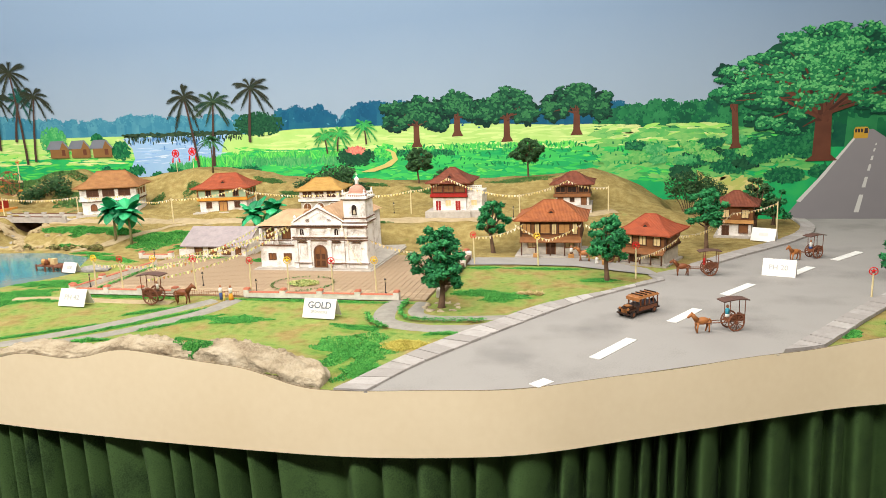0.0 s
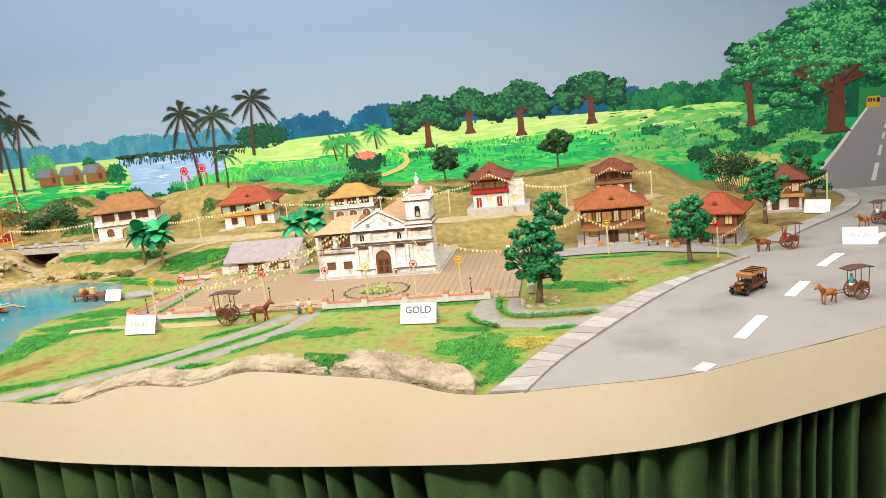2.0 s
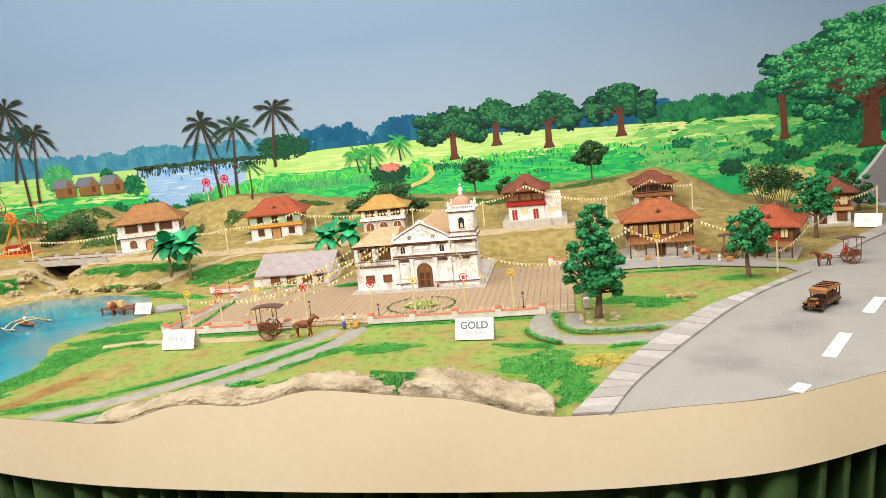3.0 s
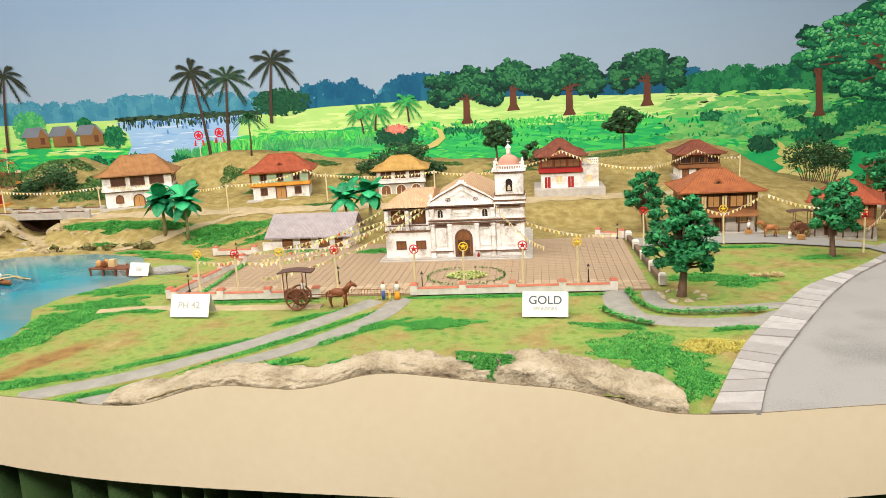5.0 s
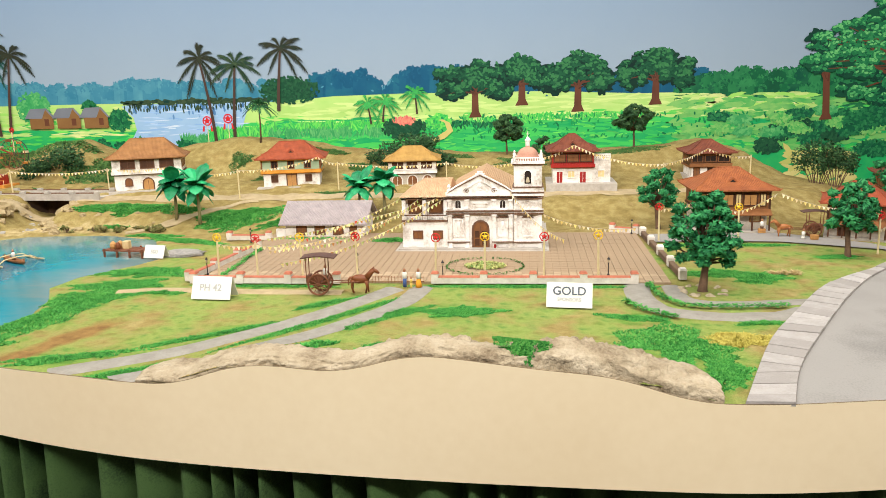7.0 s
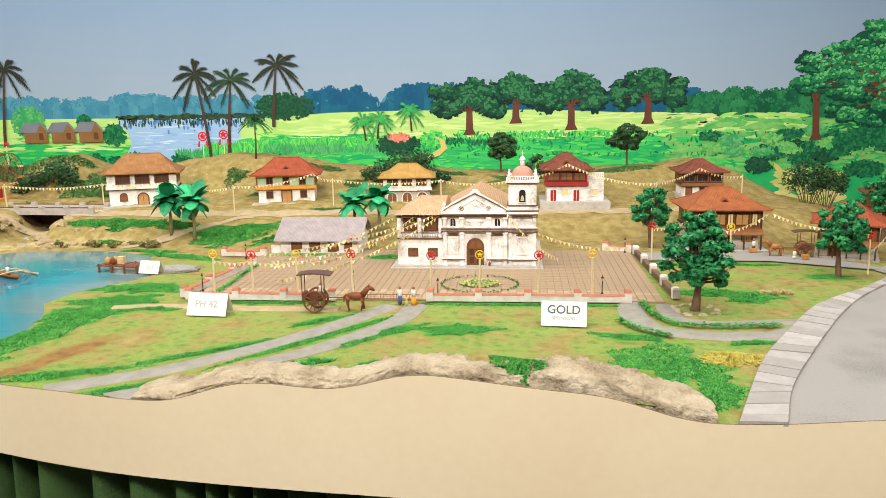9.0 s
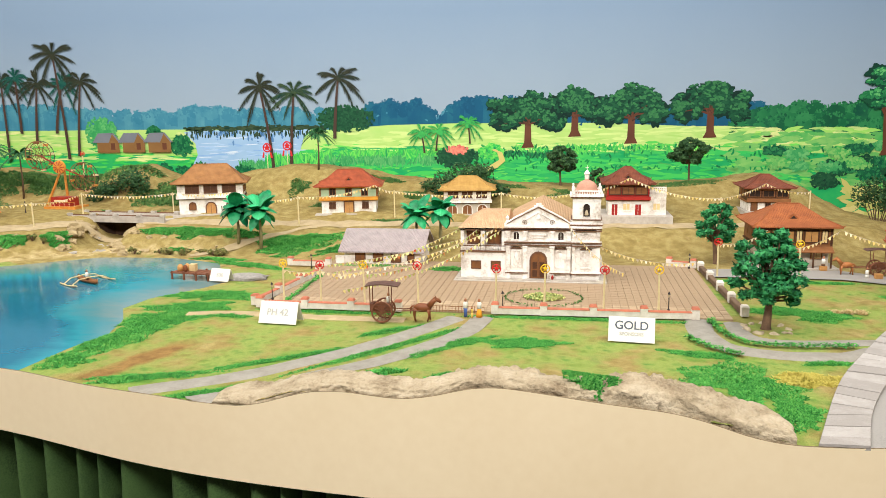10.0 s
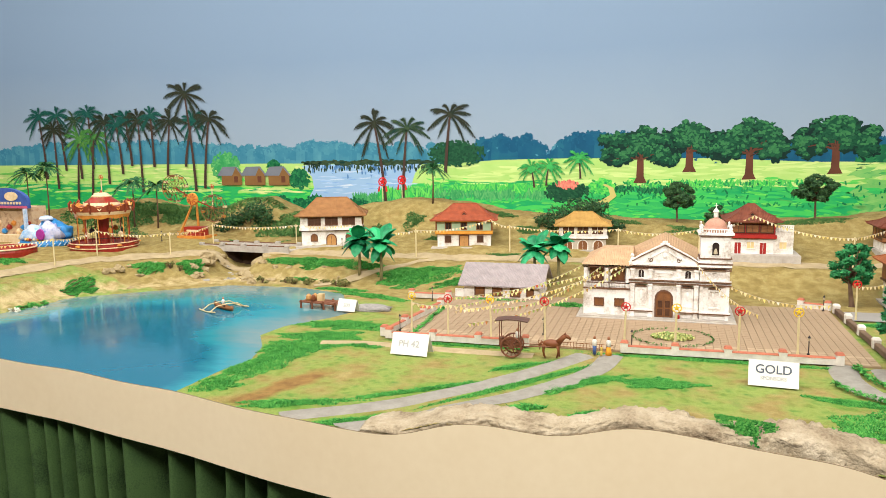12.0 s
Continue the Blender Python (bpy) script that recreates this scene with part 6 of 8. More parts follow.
iron = mat("black_iron", lin(52, 42, 38), lin(36, 30, 28), 0.5, 60, 0.05)
lamp_glass = mat("frosted_lamp", lin(196, 180, 150), lin(170, 152, 120), 0.3, 60, 0.0)
proto = thing("street_lamp", "small black iron plaza lamp post with lantern head", "street lamp", 0, 0, -5, group="plaza lamp posts")
bm = B()
lathe(bm, [(0.003, 0), (0.003, 0.004), (0.0012, 0.006), (0.0011, 0.031), (0.0022, 0.032)], 8)
part("post", bm, iron, proto)
bm = B()
lathe(bm, [(0.0016, 0.032), (0.0032, 0.039)], 6)
part("lantern", bm, lamp_glass, proto)
bm = B()
lathe(bm, [(0.0038, 0.039), (0.002, 0.042), (0.0006, 0.045)], 6)
part("cap", bm, iron, proto)
for x, y, z in ((-1.105, 1.86, 0.002), (-0.89, 1.785, 0.002), (-0.515, 1.82, 0.002), (-1.465, 1.815, 0.002), (-1.5, 2.2, 0), (-0.4, 2.3, 0.002), (-2.03, 2.715, 0.07), (-3.16, 2.34, 0.06), (-0.78, 2.79, 0.07), (-0.28, 2.72, 0.07), (-2.83, 2.68, 0.06)):
    copy_thing(proto, pose(x, y, max(z, ground_z(x, y) if z > 0.01 else z)))
for o in (*proto.children_recursive, proto):
    bpy.data.objects.remove(o)

# ---- plants ----
flock = mat("green_flock", lin(26, 88, 32), lin(92, 162, 72), 0.95, 30, 0.0, island=True, c=lin(46, 124, 48))
flock_dark = mat("deep_flock", lin(44, 84, 40), lin(84, 116, 56), 0.95, 30, 0.0, island=True)
leafy = mat("tree_leaf", lin(10, 66, 36), lin(56, 140, 78), 0.7, 40, 0.0, island=True, c=lin(20, 100, 54))
leafy_dark = mat("dark_tree_leaf", lin(22, 52, 30), lin(62, 96, 52), 0.8, 40, 0.0, island=True)
trunk_mat = mat("tree_trunk", lin(110, 84, 62), lin(78, 58, 44), 0.9, 60, 0.4)
banana_leaf = mat("banana_leaf", lin(6, 84, 48), lin(44, 160, 98), 0.45, 60, 0.15, random_ob=True, c=lin(14, 118, 70))
palm_leaf = mat("model_palm_leaf", lin(18, 62, 38), lin(52, 108, 58), 0.7, 40, 0.0, island=True)


def turf(cx, cy, rx, ry, rot=0.0, blades=900, h=0.006, m=None, lift=0.0, name="grass_patch", label="raised patch of green model grass"):
    """A ragged mat of short blades lying on the ground."""
    bm = B()
    ca, sa = math.cos(radians(rot)), math.sin(radians(rot))
    seed = random.uniform(0, 50)
    for i in range(int(blades * 3.6)):
        a, r = random.uniform(0, 2 * math.pi), math.sqrt(random.random())
        edge = 1 + 0.75 * noise.noise(Vector((math.cos(a) * 1.6 + seed, math.sin(a) * 1.6, 0.5))) + 0.35 * noise.noise(Vector((math.cos(a) * 5 + seed, math.sin(a) * 5, 2.5)))
        u, v = rx * r * edge * math.cos(a), ry * r * edge * math.sin(a)
        x, y = cx + u * ca - v * sa, cy + u * sa + v * ca
        if y < front_y(x) + 0.004:
            continue
        z = float(turf_z(x, y)) + lift
        lump = 0.75 + 0.9 * max(0.0, noise.noise(Vector((x * 60, y * 60, 4.0))) + 0.2)
        hh = h * lump * random.uniform(0.4, 0.85) * (1.1 - 0.6 * r)
        w = h * random.uniform(0.26, 0.5)
        t = random.uniform(0, 2 * math.pi)
        dx, dy = math.cos(t) * w, math.sin(t) * w
        lx, ly = random.gauss(0, 0.5) * h, random.gauss(0, 0.5) * h
        p = [bm.verts.new(q) for q in ((x - dx, y - dy, z - 0.001), (x + dx, y + dy, z - 0.001), (x - dy, y + dx, z - 0.001), (x + lx, y + ly, z + hh))]
        bm.faces.new((p[0], p[1], p[3]))
        bm.faces.new((p[1], p[2], p[3]))
        bm.faces.new((p[2], p[0], p[3]))
    return solo(name, bm, m or flock, label, "grass", kind="stuff")


for p in LAWN_TURF:
    turf(*p, h=0.006)
for p in ((-1.62, 2.46, 0.12, 0.05, 30, 1200), (-1.48, 2.44, 0.1, 0.03, 20, 700), (-1.86, 2.52, 0.09, 0.025, 0, 600), (-2.02, 2.52, 0.1, 0.03, 5, 800), (-1.72, 2.24, 0.12, 0.03, -20, 900), (-1.86, 2.32, 0.07, 0.02, -10, 500), (-2.61, 2.335, 0.07, 0.05, 25, 1300), (-2.485, 2.395, 0.05, 0.045, 20, 1000), (-2.69, 2.07, 0.05, 0.06, 0, 1100), (-2.66, 1.85, 0.04, 0.07, 0, 1000), (-3.06, 2.12, 0.06, 0.05, 0, 700), (-2.2, 2.53, 0.05, 0.025, 0, 300), (0.24, 2.23, 0.03, 0.015, 0, 150)):
    turf(*p, h=0.008)
for p in ((-0.3, 3.17, 0.13, 0.03, 0, 600), (-1.36, 3.05, 0.05, 0.03, 0, 300), (-1.5, 3.15, 0.06, 0.02, 0, 250), (-1.85, 3.05, 0.05, 0.04, 0, 300), (-2.0, 3.0, 0.03, 0.03, 0, 200), (-1.7, 2.95, 0.06, 0.04, 0, 400), (-0.72, 3.1, 0.1, 0.03, 0, 400), (-0.82, 2.66, 0.06, 0.02, 0, 250), (-1.0, 3.15, 0.07, 0.02, 0, 250), (-2.45, 2.8, 0.12, 0.03, 0, 500), (-2.25, 2.95, 0.08, 0.03, 0, 300), (-3.3, 2.95, 0.14, 0.06, 0, 500), (-1.38, 2.72, 0.05, 0.02, 0, 200)):
    turf(*p, h=0.009, m=flock_dark, label="dull green scrubby patch on the hill")
turf(-1.33, 2.25, 0.12, 0.02, 0, 500, 0.006, flock, 0.004)
turf(-1.09, 2.22, 0.05, 0.035, 0, 500, 0.009, flock, 0.004)


def hedge(pts, name="hedge"):
    bm = B()
    for x, y in arc_line(pts, 0.008):
        for _ in range(22):
            px, py = x + random.gauss(0, 0.004), y + random.gauss(0, 0.004)
            r = random.uniform(0.002, 0.004)
            z = random.uniform(0, 0.007)
            a = random.uniform(0, 6.28)
            q = [bm.verts.new((px + r * math.cos(a + k * 2.1), py + r * math.sin(a + k * 2.1), z + random.uniform(-0.001, 0.003))) for k in range(3)]
            bm.faces.new(q)
    return solo(name, bm, flock, "low clipped green hedge along the garden path", "hedge", kind="stuff")


# round flower bed: two arcs of low hedge round a planted middle
bed = thing("flower_bed", "round plaza flower bed ringed by two low green hedges", "flower bed", -0.8, 1.905, 0.0024)
pale_leaf = mat("pale_bed_leaf", lin(96, 132, 66), lin(196, 190, 120), 0.9, 30, 0.0, island=True, c=lin(140, 160, 88))
for a0, a1 in ((100, 262), (-80, 80)):
    bm = B()
    for k in range(26):
        a = radians(a0 + (a1 - a0) * k / 25)
        for _ in range(5):
            px_, py_ = 0.093 * math.cos(a) + random.gauss(0, 0.002), 0.084 * math.sin(a) + random.gauss(0, 0.002)
            r, t = random.uniform(0.0016, 0.0034), random.uniform(0, 6.28)
            bm.faces.new([bm.verts.new((px_ + r * math.cos(t + q * 2.1), py_ + r * math.sin(t + q * 2.1), random.uniform(0.0, 0.0065))) for q in range(3)])
    part("ring_hedge", bm, flock_dark, bed)
bm = B()
for _ in range(900):
    a, r = random.uniform(0, 6.28), math.sqrt(random.random())
    px_, py_, q = 0.05 * r * math.cos(a), 0.036 * r * math.sin(a), random.uniform(0.0015, 0.0035)
    t = random.uniform(0, 6.28)
    bm.faces.new([bm.verts.new((px_ + q * math.cos(t + w * 2.1), py_ + q * math.sin(t + w * 2.1), random.uniform(0.0, 0.008))) for w in range(3)])
part("planting", bm, pale_leaf, bed)
hedge([(-1.435, 2.1), (-1.43, 1.95), (-1.425, 1.8)])
hedge([(-0.435, 1.755), (-0.425, 1.66), (-0.385, 1.595), (-0.3, 1.585), (-0.2, 1.595)])
hedge([(-0.5, 1.62), (-0.47, 1.56), (-0.42, 1.52)])


def leaves(bm, c, r, n, size):
    for _ in range(n):
        d = Vector((random.gauss(0, 1), random.gauss(0, 1), random.gauss(0, 1))).normalized()
        p = Vector(c) + Vector((d.x * r[0], d.y * r[1], d.z * r[2])) * random.uniform(0.62, 1.08)
        u = Vector((random.gauss(0, 1), random.gauss(0, 1), random.gauss(0, 0.6))).normalized()
        v = u.cross(d)
        if v.length < 0.1:
            continue
        v.normalize()
        s_ = size * random.uniform(0.7, 1.3)
        bm.faces.new([bm.verts.new(q) for q in (p - u * s_, p - v * s_ * 0.6, p + u * s_ + d * s_ * 0.4, p + v * s_ * 0.6)])


def tree(x, y, z, h, rx, clumps, label, m=None, trunk=0.006, size=0.006, top=1.0, low=0.28, name="tree", per=110, spread=1.0):
    """A model tree: forked trunk with limbs, and a crown of many leaf clumps."""
    t = thing(name, label, "tree", x, y, z)
    bm = B()
    fork = Vector((random.uniform(-0.01, 0.01), random.uniform(-0.008, 0.008), h * (low + 0.12)))
    tube(bm, [(0, 0, -0.006), (0, 0, 0.0), fork * 0.5, fork], [trunk * 1.9, trunk * 1.3, trunk, trunk * 0.8], 8)
    centres = []
    for k in range(clumps):
        f = (k + 0.5) / clumps
        zz = h * (low + (top - low) * (0.1 + 0.84 * f))
        prof = rx * spread * (math.sin(math.pi * (0.22 + 0.72 * f)) ** 0.8)
        a = k * 2.4 + random.uniform(-0.4, 0.4)
        rr = prof * random.uniform(0.4, 1.2)
        c = Vector((rr * math.cos(a), rr * math.sin(a), zz))
        centres.append((c, prof))
        tube(bm, [fork * random.uniform(0.75, 1.0), (fork + c) / 2 + Vector((0, 0, -0.006)), c], [trunk * 0.5, trunk * 0.32, trunk * 0.15], 5)
    part("trunk", bm, trunk_mat, t, smooth=True)
    bm = B()
    for c, prof in centres:
        r = max(0.011, prof * random.uniform(0.2, 0.38))
        leaves(bm, c, (r, r, r * 0.72), per, size)
        leaves(bm, c, (r * 0.6, r * 0.6, r * 0.45), per // 3, size)
    part("crown", bm, m or leafy, t)
    return t


TREE_X, TREE_Y = -0.33, 1.715
tree(TREE_X, TREE_Y, 0, 0.215, 0.062, 40, "bushy deep-green model tree on a stony mound", trunk=0.0075, low=0.2)
tree(-0.308, 2.405, 0, 0.182, 0.052, 24, "deep-green model tree at the plaza corner", low=0.3)
tree(0.085, 2.03, 0, 0.188, 0.054, 30, "rounded deep-green model tree beside the lane", low=0.3)
tree(0.405, 2.51, 0, 0.205, 0.062, 30, "spreading green model tree by the roadside", low=0.32)
tree(0.84, 2.08, 0, 0.11, 0.05, 10, "green model tree at the road's near side", low=0.2)
tree(-0.277, 3.2, 0.155, 0.19, 0.062, 34, "slim dark-leaved tree on the hill top", leafy_dark, 0.004, 0.005, low=0.42, per=150)
tree(-0.78, 3.2, 0.14, 0.175, 0.06, 34, "dark green tree on the hill behind the church", leafy_dark, 0.004, 0.005, low=0.36, per=150)
tree(-0.645, 3.1, 0.125, 0.105, 0.05, 9, "short dark tree beside the bell tower", leafy_dark, 0.004, 0.006, low=0.2)
tree(0.62, 2.9, 0.0, 0.2, 0.075, 13, "dense dark green tree behind the roadside house", leafy_dark, low=0.15)
tree(0.7, 2.98, 0.0, 0.15, 0.06, 10, "dense dark green tree behind the roadside house", leafy, low=0.1)


def bush(x, y, z, r, n, label, m=None, per=90, size=0.006, name="bush"):
    t = thing(name, label, "bush", x, y, z)
    bm = B()
    for k in range(4):
        tube(bm, [(0, 0, -0.006), (random.uniform(-0.5, 0.5) * r, random.uniform(-0.4, 0.4) * r, r * 0.7)], [0.003, 0.001], 5)
    part("stem", bm, trunk_mat, t)
    bm = B()
    for k in range(n):
        a, q = random.uniform(0, 6.28), math.sqrt(random.random()) * 0.75
        c = (q * r * math.cos(a) * 1.2, q * r * math.sin(a) * 0.8, r * random.uniform(0.25, 0.95) * (1 - 0.4 * q))
        leaves(bm, c, (r * 0.36, r * 0.36, r * 0.28), per, size)
    part("foliage", bm, m or leafy_dark, t)
    return t


for x, y, z, r, n in ((-1.2, 3.0, 0.115, 0.065, 8), (-1.1, 3.03, 0.13, 0.075, 10), (-1.13, 3.1, 0.15, 0.085, 9), (-1.03, 3.05, 0.13, 0.05, 6)):
    bush(x, y, z, r, n, "dark grey-green bushy shrub on the hill")
for bx, bz_, br in ((-1.26, 0.125, 0.085), (-1.15, 0.15, 0.105), (-1.05, 0.12, 0.06)):
    bush(bx, 3.08, bz_, br, 11, "dense dark green bush behind the yellow-roofed house", leafy_dark)
bush(-2.63, 3.03, 0.12, 0.115, 20, "broad brown-green bush on a mound", leafy_dark)
bush(-2.7, 3.0, 0.1, 0.07, 8, "brown-green bush on a mound", leafy_dark)


def twig_shrub(x, y, z, h, label):
    """A shrub of upright bare stems that carry their foliage at the top."""
    t = thing("shrub", label, "shrub", x, y, z)
    bm, lf = B(), B()
    for k in range(9):
        a = -0.75 + 1.5 * k / 8
        tip = Vector((math.sin(a) * h * 0.62, random.uniform(-0.02, 0.02), h * (0.62 + 0.2 * math.cos(a * 1.7))))
        tube(bm, [(tip.x * 0.1, 0, -0.008), tip * 0.5, tip], [0.0025, 0.0018, 0.0008], 5)
        leaves(lf, tip, (h * 0.13, h * 0.1, h * 0.24), 150, 0.005)
        leaves(lf, tip * 0.8, (h * 0.1, h * 0.08, h * 0.16), 60, 0.005)
    part("stem", bm, trunk_mat, t)
    part("foliage", lf, leafy_dark, t)


twig_shrub(0.4, 3.12, 0.0, 0.19, "upright fan-shaped dark shrub at the hill's foot")
twig_shrub(0.46, 3.1, 0.0, 0.16, "upright fan-shaped dark shrub at the hill's foot")


def banana(x, y, z, h, label, seed):
    t = thing("banana_plant", label, "banana plant", x, y, z)
    bm = B()
    tube(bm, [(0, 0, -0.008), (0.002, 0, h * 0.3), (0, 0, h * 0.62)], [0.006, 0.005, 0.0035], 8)
    part("trunk", bm, mat("banana_trunk", lin(150, 140, 96), lin(112, 104, 66), 0.8, 50, 0.2), t, smooth=True)
    for k in range(19):
        a = seed + k * 2.399
        up = 1.9 - 0.095 * k + random.uniform(-0.15, 0.15)
        L = h * random.uniform(0.3, 0.44)
        bm = B()
        rows_ = []
        for i in range(7):
            s_ = i / 6
            p = Vector((math.cos(a) * s_ * L * 0.8, math.sin(a) * s_ * L * 0.8, h * 0.62 + L * (up * s_ - 1.0 * s_ * s_)))
            w = L * 0.3 * math.sin(math.pi * min(1, 0.1 + s_ * 0.86)) ** 0.7 * (1 if i < 6 else 0.2)
            side = Vector((-math.sin(a), math.cos(a), 0)) * w
            rows_.append([bm.verts.new(q) for q in (p - side + Vector((0, 0, -w * 0.35)), p, p + side + Vector((0, 0, -w * 0.35)))])
        for a_, b_ in zip(rows_[:-1], rows_[1:]):
            for j in range(2):
                bm.faces.new((a_[j], b_[j], b_[j + 1], a_[j + 1]))
        part("leaf", bm, banana_leaf, t)
    return t


for x, y, h, s_ in ((-1.85, 2.46, 0.185, 0.3), (-1.755, 2.425, 0.195, 1.4)):
    banana(x, y, turf_z(x, y), h, "glossy green banana plant on the bank", s_)
for x, y, h, s_ in ((-1.23, 2.45, 0.175, 0.9), (-1.155, 2.47, 0.185, 2.2)):
    banana(x, y, turf_z(x, y), h, "glossy green banana plant behind the grey-roofed hall", s_)


def model_palm(x, y, z, h, size, label):
    t = thing("palm_tree", label, "palm", x, y, z)
    bm = B()
    tube(bm, [(0, 0, -0.008), (0.004, 0, h * 0.5), (0.002, 0, h)], [0.0045, 0.0032, 0.0025], 7)
    part("trunk", bm, trunk_mat, t, smooth=True)
    bm = B()
    for k in range(24):
        frond_strips(bm, (0.002, 0, h), radians(random.uniform(0, 72)), size * random.uniform(0.85, 1.1), 0, False, 0.42, k * 2.399)
    part("crown", bm, palm_leaf, t)


for x, y, h, s_ in ((-1.795, 3.15, 0.15, 0.07), (-3.091, 3.0, 0.19, 0.085), (-3.222, 3.0, 0.21, 0.085), (-3.836, 3.0, 0.26, 0.085), (-3.717, 3.0, 0.28, 0.085)):
    model_palm(x, y, turf_z(x, y), h, s_, "small model coconut palm on the hill")

# ---- rocks ----
rock_mat = mat("cast_rock", lin(184, 168, 142), lin(126, 108, 84), 0.95, 26, 1.0, c=lin(166, 149, 121), fine=9)


def ridge_rock(x0, x1, top, depth_, label, seed):
    """A long cast rock with a weathered, undercut face along the display's edge."""
    bm = B()
    nx, nc = 130, 30
    rows_ = []
    for i in range(nx + 1):
        s_ = i / nx
        x = x0 + (x1 - x0) * s_
        fade = min(1, 9 * s_, 7 * (1 - s_)) ** 0.5
        tz = (float(np.interp(x, [p[0] for p in FASCIA_TOP], [p[1] for p in FASCIA_TOP])) + top) * (0.6 + 0.4 * fade)
        row = []
        for j in range(nc + 1):
            a = math.pi * j / nc
            r = 1 + 0.1 * noise.noise(Vector((x * 16 + seed, a * 1.6, 0))) + 0.08 * noise.noise(Vector((x * 34 + seed, a * 4, 3))) - 0.2 * max(0, 0.3 - abs(noise.noise(Vector((x * 12 + seed, a * 3.4, 7))))) + 0.07 * noise.noise(Vector((x * 120 + seed, a * 14, 3)))
            vd = noise.voronoi(Vector((x * 26 + seed, a * 2.2, seed)))[0]
            r += 0.08 * (min(vd[1] - vd[0], 0.22) / 0.22 - 1)
            yy = float(front_y(x)) + 0.0012 + depth_ * (0.5 - 0.5 * math.cos(a) * min(r, 1.05)) * (0.5 + 0.5 * fade)
            ft = tz - top * (0.6 + 0.4 * fade) - 0.006 if a < 1.571 else -0.012
            zz = ft + (tz - ft) * math.sin(a) ** 0.5 * r
            row.append(bm.verts.new((x + 0.004 * noise.noise(Vector((x * 40, a * 3, seed))), max(yy, float(front_y(x)) + 0.0012), zz)))
        rows_.append(row)
    for a_, b_ in zip(rows_[:-1], rows_[1:]):
        for j in range(nc):
            bm.faces.new((a_[j], b_[j], b_[j + 1], a_[j + 1]))
    bm.faces.new(rows_[0])
    bm.faces.new(rows_[-1][::-1])
    return solo("rock", bm, rock_mat, label, "rock", group="rocks along the display edge", smooth=True)


ridge_rock(-1.3, -0.94, 0.014, 0.1, "long weathered tan rock along the board's edge", 1.0)
ridge_rock(-1.0, -0.64, 0.016, 0.09, "weathered tan rock face under the lawn", 7.3)
ridge_rock(-0.7, -0.43, 0.03, 0.1, "large smooth-topped tan rock at the lawn's corner", 13.1)


def stone(x, y, r, label="pale rough rock set in the pond's bank", m=None):
    bm = B()
    blob(bm, (0, 0, r * 0.2), (r, r * random.uniform(0.6, 0.95), r * random.uniform(0.45, 0.75)), 2, 0.75, 1.6, random.uniform(0, 40))
    return solo("stone", bm, m or rock_mat, label, "stone", x, y, turf_z(x, y) - r * 0.38, random.uniform(0, 360), group="bank stones")


bank_pale = mat("bank_rock_pale", lin(178, 158, 120), lin(116, 98, 66), 0.95, 34, 0.8, c=lin(156, 136, 98))
for side in (-1, 1):
    for k in range(13):
        y = 2.36 + 0.02 * k
        stone(-2.36 - 0.25 * (y - 2.4) + side * random.uniform(0.075, 0.13), y, random.uniform(0.014, 0.03), m=bank_pale)
for k in range(16):
    y = random.uniform(2.34, 2.6)
    stone(-2.36 - 0.25 * (y - 2.4) + random.uniform(-0.06, 0.06), y, random.uniform(0.006, 0.014), "grey pebble in the dry stream bed", mat("stream_pebble", lin(176, 168, 156), lin(138, 130, 118), 0.9, 60, 0.4))
for k in range(9):
    stone(random.uniform(-2.2, -1.88), 2.4 + random.uniform(-0.01, 0.1), random.uniform(0.01, 0.02), m=bank_pale)
for k in range(8):
    stone(random.uniform(-2.72, -2.5), random.uniform(2.16, 2.36), random.uniform(0.012, 0.024), m=bank_pale)
for k in range(9):
    stone(TREE_X + 0.045 * math.cos(k * 0.7), TREE_Y + 0.04 * math.sin(k * 0.7), random.uniform(0.007, 0.013), "small stone round the tree's foot")
for x, y, r in ((0.78, 1.72, 0.035), (0.84, 1.78, 0.045), (0.93, 1.74, 0.05), (0.72, 1.64, 0.02)):
    stone(x, y, r, "tan rock at the road's near side")
turf(0.6, 1.6, 0.03, 0.025, 30, 350, 0.008)
turf(0.75, 1.7, 0.06, 0.03, 30, 350, 0.008)

# bridge over the stream
bridge = thing("stone_bridge", "short pale concrete bridge with low capped parapets over the stream", "bridge", -2.42, 2.69, 0.07, -3)
bm = B()
box(bm, -0.205, 0.205, -0.05, 0.05, -0.006, 0.004)
part("deck", bm, plinth_mat, bridge)
for sy in (-1, 1):
    bm = B()
    box(bm, -0.205, 0.205, sy * 0.046 - 0.0045, sy * 0.046 + 0.0045, 0.004, 0.019)
    rail = part("parapet", bm, plinth_mat, bridge)
    for k in range(5):
        bm = B()
        xx = -0.198 + 0.099 * k
        box(bm, xx - 0.009, xx + 0.009, sy * 0.046 - 0.0065, sy * 0.046 + 0.0065, 0.019, 0.027)
        part("post", bm, plinth_mat, rail)
    for k in range(4):
        bm = B()
        xx = -0.1485 + 0.099 * k
        box(bm, xx - 0.034, xx + 0.034, sy * 0.046 - 0.0035, sy * 0.046 + 0.0035, 0.019, 0.0225)
        part("coping", bm, trim_beige, rail)
# shade under the deck, put into the colour of the abutments and panel
deck_shade = mat("culvert_shade", lin(74, 52, 36), lin(44, 30, 22), 0.95, 40, 0.4)
